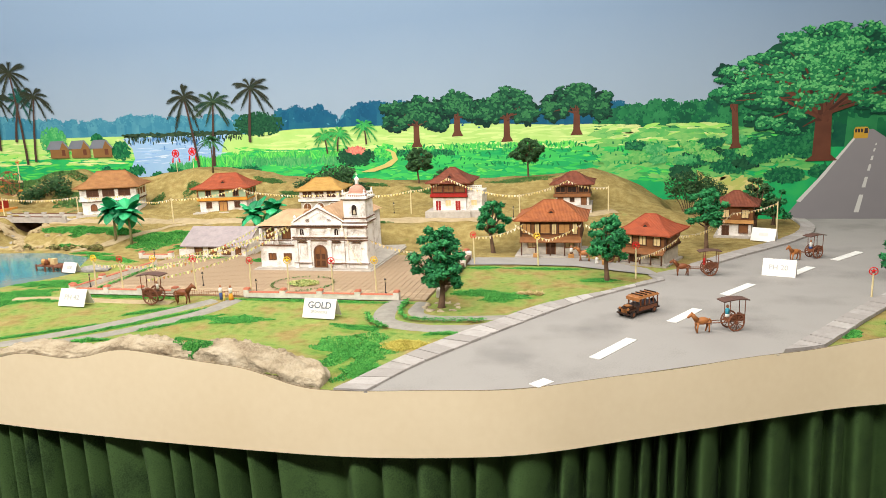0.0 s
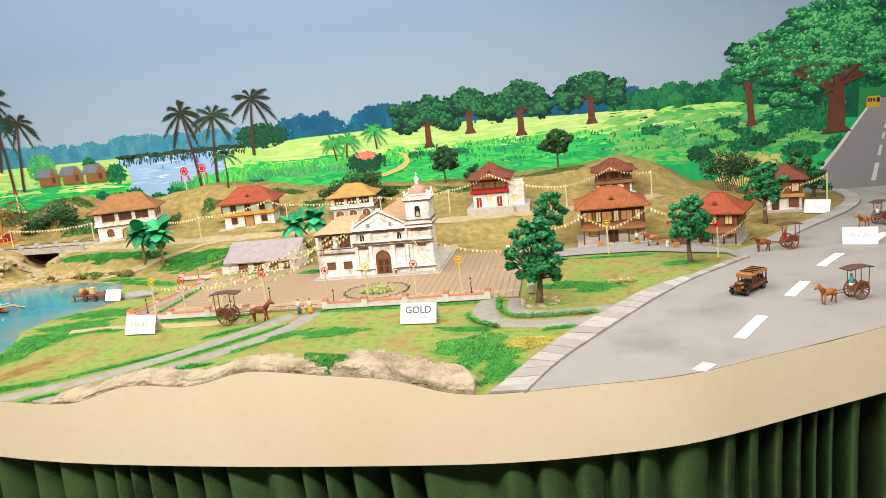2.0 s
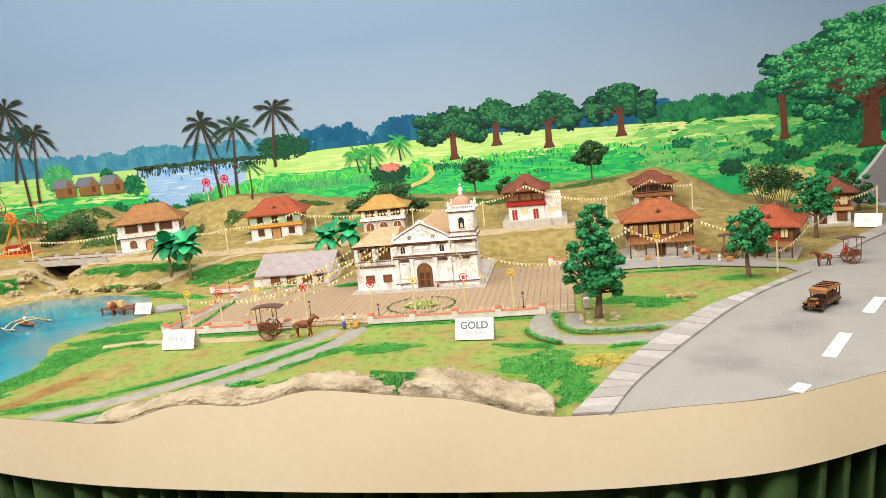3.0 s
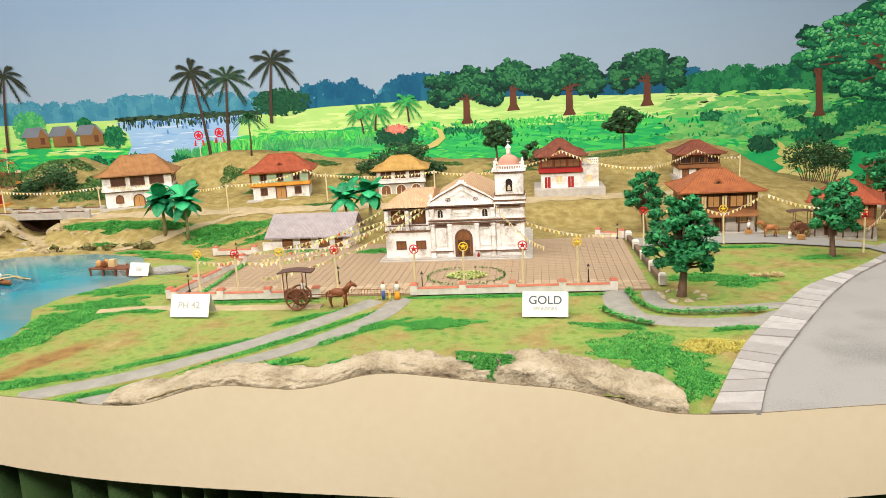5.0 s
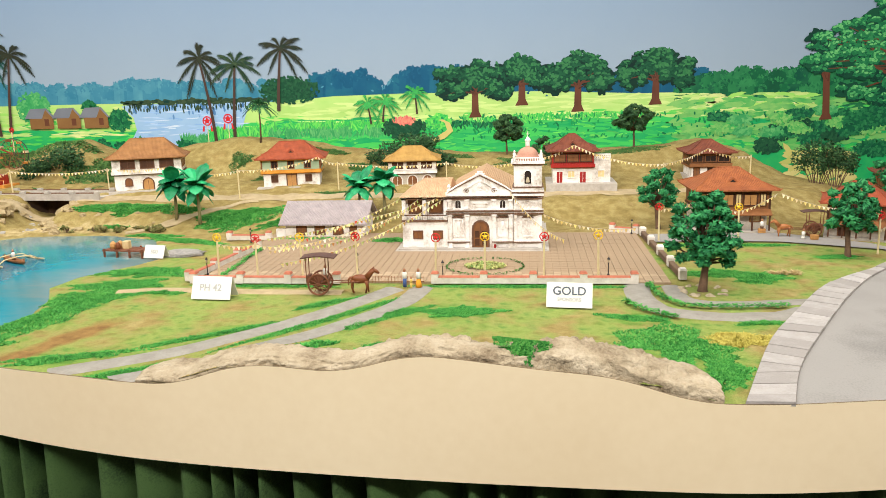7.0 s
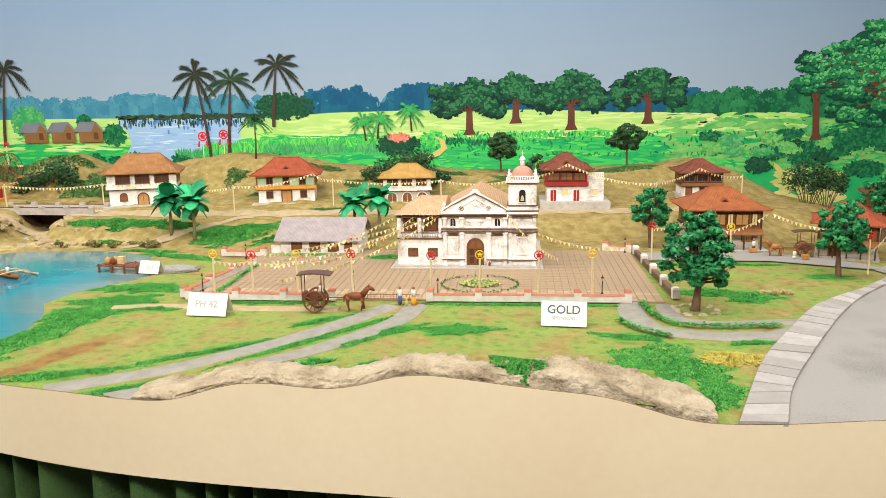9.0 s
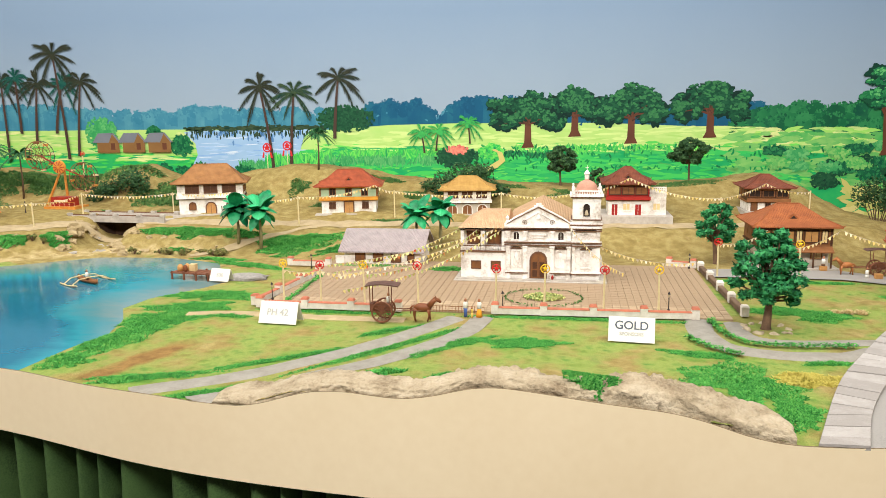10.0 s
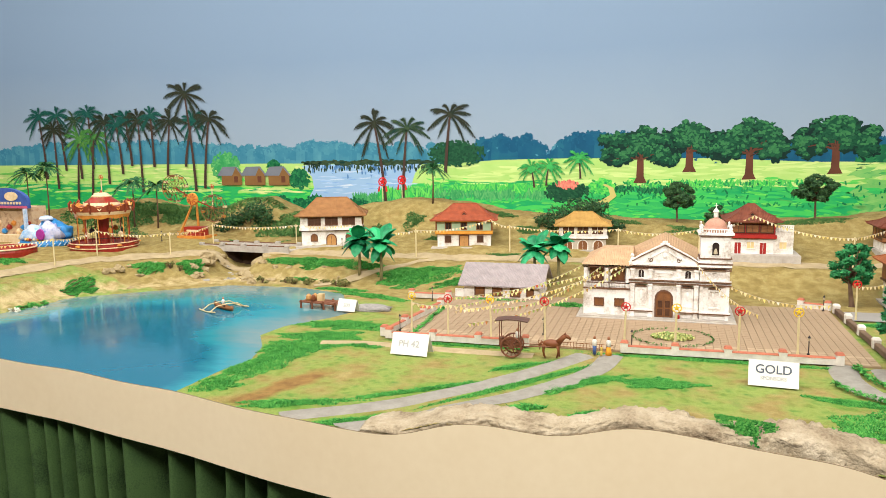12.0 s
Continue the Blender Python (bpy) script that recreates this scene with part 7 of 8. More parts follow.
for sx in (-1, 1):
    bm = B()
    hull(bm, [(sx * 0.06, -0.04, -0.08), (sx * 0.205, -0.04, -0.08), (sx * 0.205, 0.045, -0.08), (sx * 0.06, 0.045, -0.08)], [(sx * 0.085, -0.04, -0.0062), (sx * 0.205, -0.04, -0.0062), (sx * 0.205, 0.045, -0.0062), (sx * 0.085, 0.045, -0.0062)])
    part("abutment", bm, deck_shade, bridge)
# added dark panel that closes the opening where only shade would be
bm = B()
box(bm, -0.1, 0.1, 0.036, 0.046, -0.08, -0.0065)
part("culvert_wall", bm, deck_shade, bridge)
# grass hanging over the rocks
turf(-0.7, 1.165, 0.028, 0.018, 0, 420, 0.009, None, 0.014)
turf(-0.93, 1.2, 0.03, 0.016, 30, 260, 0.009, None, 0.012)
turf(-1.04, 1.27, 0.03, 0.014, 40, 220, 0.009, None, 0.012)
moss = mat("yellow_moss", lin(150, 142, 60), lin(186, 170, 84), 0.95, 30, 0.0, island=True, c=lin(168, 156, 70))
turf(-0.335, 1.405, 0.045, 0.03, 10, 900, 0.009, moss, 0.0, "moss_mound", "low mound of yellow-green moss on the lawn")
straw = mat("straw_tuft", lin(206, 186, 138), lin(172, 148, 98), 0.9, 30, 0.0, island=True)
for x, y in ((-0.12, 1.86), (-0.095, 1.862), (-0.14, 1.865)):
    turf(x, y, 0.009, 0.006, 0, 60, 0.012, straw, 0.0, "straw_tuft", "tiny pale straw tuft on the lawn")
# grass hanging down the rock's face
for x, w, reach in ((-0.735, 0.012, 0.45), (-0.712, 0.011, 0.75), (-0.695, 0.011, 1.0), (-0.675, 0.01, 0.6)):
    bm = B()
    for _ in range(170):
        f = random.random() ** 1.4 * reach
        px_ = x + random.gauss(0, w * 0.5) * (1.1 - 0.7 * f)
        py_ = float(front_y(px_)) + 0.04 - 0.038 * f
        pz_ = float(np.interp(px_, [p[0] for p in FASCIA_TOP], [p[1] for p in FASCIA_TOP])) + 0.027 - 0.024 * f * f
        r, t = random.uniform(0.0014, 0.003), random.uniform(0, 6.28)
        bm.faces.new([bm.verts.new((px_ + r * math.cos(t + q * 2.1), py_ - random.uniform(0, 0.002), pz_ + r * math.sin(t + q * 2.1))) for q in range(3)])
    solo("hanging_grass", bm, flock, "tuft of green grass hanging over the rock", "grass", kind="stuff")
# scrub on the banks and hills
for p in ((-2.06, 2.545, 0.16, 0.035, 0, 1500), (-2.05, 2.42, 0.05, 0.014, 0, 240), (-1.66, 2.48, 0.14, 0.04, 20, 1300)):
    turf(*p, h=0.009)
for p in ((-3.05, 3.15, 0.22, 0.12, 0, 1500), (-2.85, 3.2, 0.2, 0.1, 0, 1300), (-3.3, 3.1, 0.16, 0.08, 0, 900), (-2.4, 3.05, 0.14, 0.09, 0, 900), (-3.5, 3.1, 0.2, 0.1, 0, 900)):
    turf(*p, h=0.014, m=flock_dark, label="dull green scrubby patch on the hill")
bank_scrub = mat("bank_scrub", lin(70, 74, 38), lin(150, 138, 84), 0.95, 30, 0.0, island=True, c=lin(104, 108, 56))
for k in range(22):
    x = random.uniform(-2.6, -1.86)
    if abs(x + 2.33) > 0.1:
        bush(x, 2.345 + 0.05 * (x + 2.5) + random.uniform(-0.012, 0.035), float(turf_z(x, 2.36 + 0.05 * (x + 2.5))), random.uniform(0.012, 0.022), 5, "low dry scrub on the pond's far bank", bank_scrub, 26, 0.0045, "scrub")
for x, y in ((-2.66, 1.86), (-2.63, 1.93), (-2.69, 1.8)):
    bush(x, y, float(turf_z(x, y)), 0.02, 6, "low whitish scrub at the pond's edge", mat("white_scrub", lin(150, 156, 120), lin(226, 222, 204), 0.9, 30, 0.0, island=True), 30, 0.004, "scrub")

# ---- cards ----
card_white = mat("card_stock", lin(228, 221, 208), lin(218, 209, 194), 0.7, 20, 0.02)
ink = mat("grey_ink", lin(92, 96, 104), lin(80, 84, 92), 0.8, 60, 0.0)
pale_ink = mat("faint_ink", lin(176, 172, 164), lin(168, 164, 156), 0.8, 60, 0.0)


bar_ink = mat("faded_ink", lin(206, 202, 192), lin(196, 192, 182), 0.8)


def card(x, y, rz, w, h, words, label, tilt=24, text_size=0.02, bars=(), z=0.0):
    """A folded tent card; words are (text, size, x, z, ink)."""
    t = thing("table_card", label, "card", x, y, z, rz, group="folded cards on the display")
    lean = math.tan(radians(tilt)) * h
    bm = B()
    hull(bm, [(-w / 2, 0, 0.0005), (w / 2, 0, 0.0005), (w / 2, 0.0008, 0.0005), (-w / 2, 0.0008, 0.0005)], [(-w / 2, lean, h), (w / 2, lean, h), (w / 2, lean + 0.0008, h), (-w / 2, lean + 0.0008, h)])
    front = part("front_flap", bm, card_white, t)
    bm = B()
    hull(bm, [(-w / 2, 2 * lean, 0.0005), (w / 2, 2 * lean, 0.0005), (w / 2, 2 * lean + 0.0008, 0.0005), (-w / 2, 2 * lean + 0.0008, 0.0005)], [(-w / 2, lean + 0.001, h), (w / 2, lean + 0.001, h), (w / 2, lean + 0.0018, h), (-w / 2, lean + 0.0018, h)])
    part("back_flap", bm, card_white, t)
    for text, size, tx, tz, colour in words:
        cu = bpy.data.curves.new("lettering", "FONT")
        cu.body, cu.size, cu.align_x, cu.extrude = text, size, "CENTER", 0.0001
        cu.offset = 0.0003
        cu.materials.append(colour)
        ob = new("lettering", cu)
        ob.parent = front
        ob.matrix_local = pose(tx, lean * tz / h - 0.0006, tz, 90 - tilt, 0, 0)
    for bx, bz, bw, bh in bars:
        bm = B()
        k = lean / h
        hull(bm, [(bx - bw / 2, k * bz - 0.0006, bz), (bx + bw / 2, k * bz - 0.0006, bz), (bx + bw / 2, k * bz, bz), (bx - bw / 2, k * bz, bz)], [(bx - bw / 2, k * (bz + bh) - 0.0006, bz + bh), (bx + bw / 2, k * (bz + bh) - 0.0006, bz + bh), (bx + bw / 2, k * (bz + bh), bz + bh), (bx - bw / 2, k * (bz + bh), bz + bh)])
        part("faint_line", bm, bar_ink, front)
    return t


card(-0.616, 1.575, -5, 0.09, 0.046, [("GOLD", 0.0235, 0, 0.024, ink), ("SPONSORS", 0.0095, 0, 0.0125, pale_ink)], "white folded card lettered GOLD on the lawn")
card(-1.373, 1.615, -4, 0.09, 0.046, [("PH 42", 0.0205, -0.002, 0.018, pale_ink)], "white folded card lettered PH 42 on the lawn")
card(-1.701, 2.003, -10, 0.062, 0.033, [("500", 0.0155, 0, 0.012, pale_ink)], "small cream card lettered 500 beside the pond")
card(0.555, 2.1, -18, 0.088, 0.046, [("PH 20", 0.0205, -0.002, 0.018, pale_ink)], "white folded card lettered PH 20 on the grey road")
card(0.6, 2.62, -28, 0.082, 0.044, [], "white folded card at the kerb by the house", bars=((0.0, 0.018, 0.03, 0.01),))

# ---- horses, carts, figures ----
horse_brown = mat("glazed_brown_horse", lin(132, 76, 40), lin(104, 56, 30), 0.45, 70, 0.05)
horse_tan = mat("glazed_tan_horse", lin(172, 110, 60), lin(140, 84, 44), 0.45, 70, 0.05)
cart_wood = mat("cart_wood", lin(128, 78, 52), lin(98, 58, 40), 0.6, 70, 0.2)
cart_roof = mat("cart_canopy", lin(100, 70, 58), lin(76, 54, 46), 0.7, 70, 0.1)


def horse_mesh(m):
    bm = B()
    blob(bm, (0, 0, 0.027), (0.019, 0.0085, 0.0095), 2, 0.06, 2.0, 1)
    tube(bm, [(0.013, 0, 0.03), (0.022, 0, 0.04), (0.027, 0, 0.044)], [0.007, 0.0048, 0.004], 8)
    tube(bm, [(0.026, 0, 0.045), (0.032, 0, 0.042), (0.037, 0, 0.038)], [0.0042, 0.0036, 0.0022], 8)
    for sy in (-1, 1):
        tube(bm, [(0.026, sy * 0.002, 0.047), (0.026, sy * 0.0025, 0.051)], [0.0014, 0.0004], 5)
        tube(bm, [(0.012, sy * 0.005, 0.024), (0.0135, sy * 0.005, 0.012), (0.0125 + sy * 0.002, sy * 0.005, 0.0)], [0.0036, 0.0019, 0.0018], 6)
        tube(bm, [(-0.014, sy * 0.005, 0.026), (-0.0165, sy * 0.005, 0.013), (-0.0145 - sy * 0.002, sy * 0.005, 0.0)], [0.0046, 0.0021, 0.0018], 6)
    tube(bm, [(-0.018, 0, 0.031), (-0.023, 0, 0.026), (-0.024, 0, 0.014)], [0.002, 0.0022, 0.0006], 6)
    tube(bm, [(0.014, 0, 0.0375), (0.02, 0, 0.0435), (0.0255, 0, 0.0485)], [0.0014, 0.0018, 0.0012], 5)
    return mesh_of("horse_figurine", bm, m, True)


HORSE = {"brown": horse_mesh(horse_brown), "tan": horse_mesh(horse_tan)}


def horse(x, y, rz, tone, z=0.0, k=1.0):
    ob = new("horse_figurine", HORSE[tone])
    ob.matrix_world = pose(x, y, z, 0, 0, rz) @ Matrix.Scale(k, 4)
    return tagged(ob, "small glazed " + tone + " toy horse harnessed to a cart", "figurine", "toy horses")


cart = thing("horse_cart", "brown wooden two-wheeled horse cart with flat canopy", "cart", 0, 0, -5, group="horse carts")
bm = B()
box(bm, -0.028, 0.022, -0.013, 0.013, 0.024, 0.027)
box(bm, -0.028, -0.02, -0.013, 0.013, 0.027, 0.04)
box(bm, -0.02, 0.004, -0.013, -0.011, 0.027, 0.036)
box(bm, -0.02, 0.004, 0.011, 0.013, 0.027, 0.036)
box(bm, 0.008, 0.02, -0.012, 0.012, 0.027, 0.034)
part("body", bm, cart_wood, cart)
bm = B()
rows_ = []
for i in range(9):
    x = -0.037 + 0.074 * i / 8
    z = 0.079 + 0.004 * math.sin(math.pi * i / 8)
    rows_.append([bm.verts.new(p) for p in ((x, -0.019, z), (x, 0.019, z), (x, 0.019, z + 0.0025), (x, -0.019, z + 0.0025))])
for a, b in zip(rows_[:-1], rows_[1:]):
    for k in range(4):
        bm.faces.new((a[k], b[k], b[(k + 1) % 4], a[(k + 1) % 4]))
bm.faces.new(rows_[0])
bm.faces.new(rows_[-1][::-1])
part("canopy", bm, cart_roof, cart)
for sx, sy in ((-0.027, -1), (-0.027, 1), (0.016, -1), (0.016, 1)):
    bm = B()
    tube(bm, [(sx, sy * 0.012, 0.025), (sx, sy * 0.014, 0.08)], 0.0012, 5)
    part("canopy_post", bm, cart_wood, cart)
for sy in (-1, 1):
    bm = B()
    tube(bm, [(-0.02, sy * 0.0115, 0.024), (0.03, sy * 0.011, 0.024), (0.088, sy * 0.0095, 0.026)], 0.0012, 6)
    part("shaft", bm, cart_wood, cart)
    bm = B()
    yy = sy * 0.018
    tube(bm, [(0.0225 * math.cos(a), yy, 0.0225 + 0.0225 * math.sin(a)) for a in [k * math.pi / 12 for k in range(25)]], 0.0022, 6)
    wheel = part("wheel", bm, cart_wood, cart)
    bm = B()
    lathe(bm, [(0.0035, yy - 0.003), (0.0042, yy), (0.0035, yy + 0.003)], 8, (0, 0, 0.0225), "y")
    part("hub", bm, cart_wood, wheel)
    for k in range(12):
        a = k * math.pi / 6
        bm = B()
        tube(bm, [(0.003 * math.cos(a), yy, 0.0225 + 0.003 * math.sin(a)), (0.0222 * math.cos(a), yy, 0.0225 + 0.0222 * math.sin(a))], 0.0012, 4)
        part("spoke", bm, cart_wood, wheel)
bm = B()
tube(bm, [(0, -0.02, 0.0225), (0, 0.02, 0.0225)], 0.0012, 6)
part("axle", bm, iron, cart)
for x, y, rz, tone, k in ((-1.145, 1.672, 2, "brown", 1.0), (0.365, 1.59, 204, "tan", 0.84), (0.37, 2.11, 190, "brown", 0.86), (0.705, 2.36, 214, "tan", 0.86), (0.085, 2.27, 178, "tan", 0.86)):
    copy_thing(cart, pose(x, y, 0.0012, 0, 0, rz) @ Matrix.Scale(k, 4))
    d = Vector((math.cos(radians(rz)), math.sin(radians(rz))))
    horse(x + d.x * 0.088 * k, y + d.y * 0.088 * k, rz, tone, 0.0012, 1.12 * k)
for o in (*cart.children_recursive, cart):
    bpy.data.objects.remove(o)

skin = mat("doll_clay", lin(166, 112, 80), lin(146, 96, 66), 0.7, 60, 0.0)


def doll(x, y, z, cloth_top, cloth_low, label, h=0.042, seated=False, rz=0.0, skirt=False):
    """A plain little doll: one simple mesh in two or three plain colours."""
    bm = B()
    s_ = h / 0.042
    low = 0
    if seated:
        lathe(bm, [(0.005, 0.0), (0.0055, 0.004), (0.0045, 0.007)], 8)
        n0 = len(bm.faces)
        lathe(bm, [(0.0042, 0.006), (0.0048, 0.013), (0.005, 0.018), (0.0022, 0.0205)], 8)
        n1 = len(bm.faces)
        lathe(bm, [(0.0015, 0.02), (0.003, 0.0225), (0.0032, 0.025), (0.0015, 0.028)], 8)
    else:
        if skirt:
            lathe(bm, [(0.0075, 0.0), (0.0065, 0.008), (0.0038, 0.02)], 10)
        else:
            lathe(bm, [(0.0042, 0.0), (0.004, 0.01), (0.0046, 0.02)], 10)
        n0 = len(bm.faces)
        lathe(bm, [(0.0045, 0.019), (0.005, 0.027), (0.0055, 0.032), (0.0022, 0.0345)], 10)
        n1 = len(bm.faces)
        lathe(bm, [(0.0015, 0.034), (0.0031, 0.0365), (0.0033, 0.039), (0.0015, 0.042)], 8)
    bm.faces.ensure_lookup_table()
    for i, f in enumerate(bm.faces):
        f.material_index = 0 if i < n0 else 1 if i < n1 else 2
    for v in bm.verts:
        v.co *= s_
    ob = solo("doll", bm, [cloth_low, cloth_top, skin], label, "figurine", x, y, z, rz, group="tiny dolls", smooth=True)
    return ob


c_white, c_blue, c_orange = mat("doll_white", lin(230, 224, 210), None, 0.8), mat("doll_blue", lin(70, 92, 140), None, 0.8), mat("doll_orange", lin(224, 150, 40), None, 0.8)
c_yellow, c_cyan, c_red, c_brown = mat("doll_yellow", lin(214, 180, 90), None, 0.8), mat("doll_cyan", lin(70, 160, 176), None, 0.8), mat("doll_red", lin(190, 40, 34), None, 0.8), mat("doll_brown", lin(110, 84, 64), None, 0.8)
doll(-0.968, 1.722, 0.001, c_white, c_blue, "tiny standing doll in white top and blue trousers")
doll(-0.952, 1.712, 0.001, c_yellow, c_yellow, "tiny short doll in yellow", 0.025)
doll(-0.937, 1.722, 0.001, c_white, c_orange, "tiny standing doll in white top and long orange skirt", skirt=True)
doll(-1.133, 1.672, 0.0355, c_white, c_brown, "tiny seated doll in white on the cart", seated=True)
doll(0.353, 1.585, 0.03, c_cyan, c_white, "tiny seated doll in blue on the cart", seated=True)
doll(0.358, 2.108, 0.03, c_red, c_red, "tiny seated doll in red on the cart", seated=True)
doll(0.694, 2.353, 0.03, c_white, c_blue, "tiny seated doll in white on the cart", seated=True)
doll(0.05, 2.235, 0.0012, c_white, c_white, "tiny seated doll in white beside the lane", seated=True)
doll(-0.035, 2.318, 0.014, c_white, c_brown, "tiny seated doll outside the brown house", seated=True)
for x, y in ((-0.035, 2.318), (0.075, 2.225), (-0.15, 2.32)):
    bm = B()
    box(bm, -0.009, 0.009, -0.006, 0.006, 0, 0.0125)
    for k in range(3):
        box(bm, -0.0095, 0.0095, -0.0068, -0.006, 0.001 + k * 0.004, 0.004 + k * 0.004)
    solo("crate", bm, wood_light, "small honey-wood crate beside the lane", "crate", x, y, 0.0015, group="wooden crates")

# jeepney
jeep = thing("jeepney", "brown and orange wooden toy jeepney on the road", "toy vehicle", 0.165, 1.695, 0.0008, 229)
j_dark, j_orange, j_yellow = mat("jeepney_dark_wood", lin(58, 36, 25), lin(42, 27, 19), 0.35, 70, 0.05), mat("jeepney_orange", lin(124, 70, 38), lin(96, 52, 30), 0.35, 70, 0.05), mat("jeepney_yellow", lin(160, 104, 58), lin(132, 84, 46), 0.4, 70, 0.05)
bm = B()
prism_y(bm, [(-0.05, 0.009), (0.03, 0.009), (0.03, 0.024), (-0.05, 0.024)], -0.019, 0.019)
part("body", bm, j_dark, jeep)
for sy in (-1, 1):
    bm = B()
    box(bm, -0.044, 0.02, sy * 0.0195 - 0.001, sy * 0.0195 + 0.001, 0.013, 0.021)
    part("side_panel", bm, j_orange, jeep)
    for k in range(5):
        bm = B()
        xx = -0.048 + k * 0.0155
        box(bm, xx - 0.0012, xx + 0.0012, sy * 0.018 - 0.0012, sy * 0.018 + 0.0012, 0.024, 0.042)
        part("pillar", bm, j_orange, jeep)
bm = B()
hull(bm, [(-0.053, -0.021, 0.042), (0.022, -0.021, 0.042), (0.022, 0.021, 0.042), (-0.053, 0.021, 0.042)], [(-0.05, -0.017, 0.047), (0.018, -0.017, 0.047), (0.018, 0.017, 0.047), (-0.05, 0.017, 0.047)])
roof_j = part("roof", bm, j_yellow, jeep)
bm = B()
for k in range(4):
    xx = -0.042 + k * 0.016
    box(bm, xx - 0.0012, xx + 0.0012, -0.017, 0.017, 0.047, 0.0495)
part("roof_rack", bm, j_dark, roof_j)
bm = B()
box(bm, 0.019, 0.0225, -0.019, 0.019, 0.036, 0.0445)
part("name_board", bm, j_yellow, jeep)
bm = B()
hull(bm, [(0.03, -0.013, 0.009), (0.052, -0.011, 0.009), (0.052, 0.011, 0.009), (0.03, 0.013, 0.009)], [(0.03, -0.012, 0.027), (0.051, -0.009, 0.024), (0.051, 0.009, 0.024), (0.03, 0.012, 0.027)])
hood = part("hood", bm, j_dark, jeep)
bm = B()
box(bm, 0.033, 0.047, -0.007, 0.007, 0.0262, 0.028)
part("hood_scoop", bm, j_yellow, hood)
bm = B()
for k in range(5):
    box(bm, 0.052, 0.0528, -0.008 + k * 0.0036, -0.0062 + k * 0.0036, 0.011, 0.021)
part("grille", bm, j_yellow, hood)
for sy in (-1, 1):
    bm = B()
    lathe(bm, [(0.0032, 0.05), (0.0034, 0.0535), (0.002, 0.0545)], 10, (0, sy * 0.0125, 0.0215), "x")
    part("headlight", bm, j_yellow, jeep)
    bm = B()
    box(bm, 0.03, 0.052, sy * 0.0165 - 0.0035, sy * 0.0165 + 0.0035, 0.016, 0.0185)
    part("mudguard", bm, j_dark, jeep)
    for xx in (0.041, -0.034):
        bm = B()
        lathe(bm, [(0.006, -0.0028), (0.0085, -0.0022), (0.0085, 0.0022), (0.006, 0.0028)], 14, (xx, sy * 0.018, 0.0085), "y")
        wh = part("wheel", bm, iron, jeep)
        bm = B()
        lathe(bm, [(0.0045, -0.0031), (0.0045, 0.0031)], 10, (xx, sy * 0.018, 0.0085), "y")
        part("rim", bm, j_orange, wh)
bm = B()
box(bm, 0.054, 0.0565, -0.019, 0.019, 0.009, 0.0125)
part("bumper", bm, j_dark, jeep)
bm = B()
box(bm, -0.054, -0.05, -0.02, 0.02, 0.009, 0.013)
part("rear_step", bm, j_dark, jeep)
bm = B()
lathe(bm, [(0.003, -0.0035), (0.0075, -0.0025), (0.0075, 0.0025), (0.003, 0.0035)], 14, (-0.0535, 0.0, 0.022), "x")
part("spare_wheel", bm, iron, jeep)

# ---- boats on the pond ----
boat = thing("outrigger_boat", "small brown outrigger boat with pale bamboo floats", "boat", -2.085, 1.975, -0.006, -28)
bm = B()
rows_ = []
for i in range(11):
    s_ = i / 10
    x = -0.055 + 0.11 * s_
    w = 0.0095 * math.sin(math.pi * min(max(s_, 0.03), 0.97)) ** 0.6
    lift = 0.008 * (2 * s_ - 1) ** 4
    rows_.append([bm.verts.new(p) for p in ((x, -w, 0.011 + lift), (x, -w * 0.7, 0.002 + lift * 0.6), (x, 0, -0.002 + lift * 0.6), (x, w * 0.7, 0.002 + lift * 0.6), (x, w, 0.011 + lift), (x, w * 0.75, 0.009 + lift), (x, 0, 0.006 + lift), (x, -w * 0.75, 0.009 + lift))])
for a, b in zip(rows_[:-1], rows_[1:]):
    for k in range(8):
        bm.faces.new((a[k], b[k], b[(k + 1) % 8], a[(k + 1) % 8]))
bm.faces.new(rows_[0])
bm.faces.new(rows_[-1][::-1])
part("boat_hull", bm, wood_mid, boat, smooth=True)
bamboo = mat("pale_bamboo", lin(214, 186, 136), lin(190, 158, 108), 0.6, 60, 0.05)
for sy in (-1, 1):
    bm = B()
    tube(bm, [(-0.045, sy * 0.055, 0.003), (0, sy * 0.057, 0.0015), (0.05, sy * 0.055, 0.006)], 0.0022, 6)
    part("float", bm, bamboo, boat)
for xx in (-0.022, 0.022):
    bm = B()
    tube(bm, [(xx, -0.056, 0.003), (xx, -0.035, 0.016), (xx, 0, 0.019), (xx, 0.035, 0.016), (xx, 0.056, 0.003)], 0.0018, 6)
    part("boom", bm, bamboo, boat)
doll(-2.085, 1.975, 0.003, c_white, c_brown, "tiny seated doll in white in the boat", seated=True)

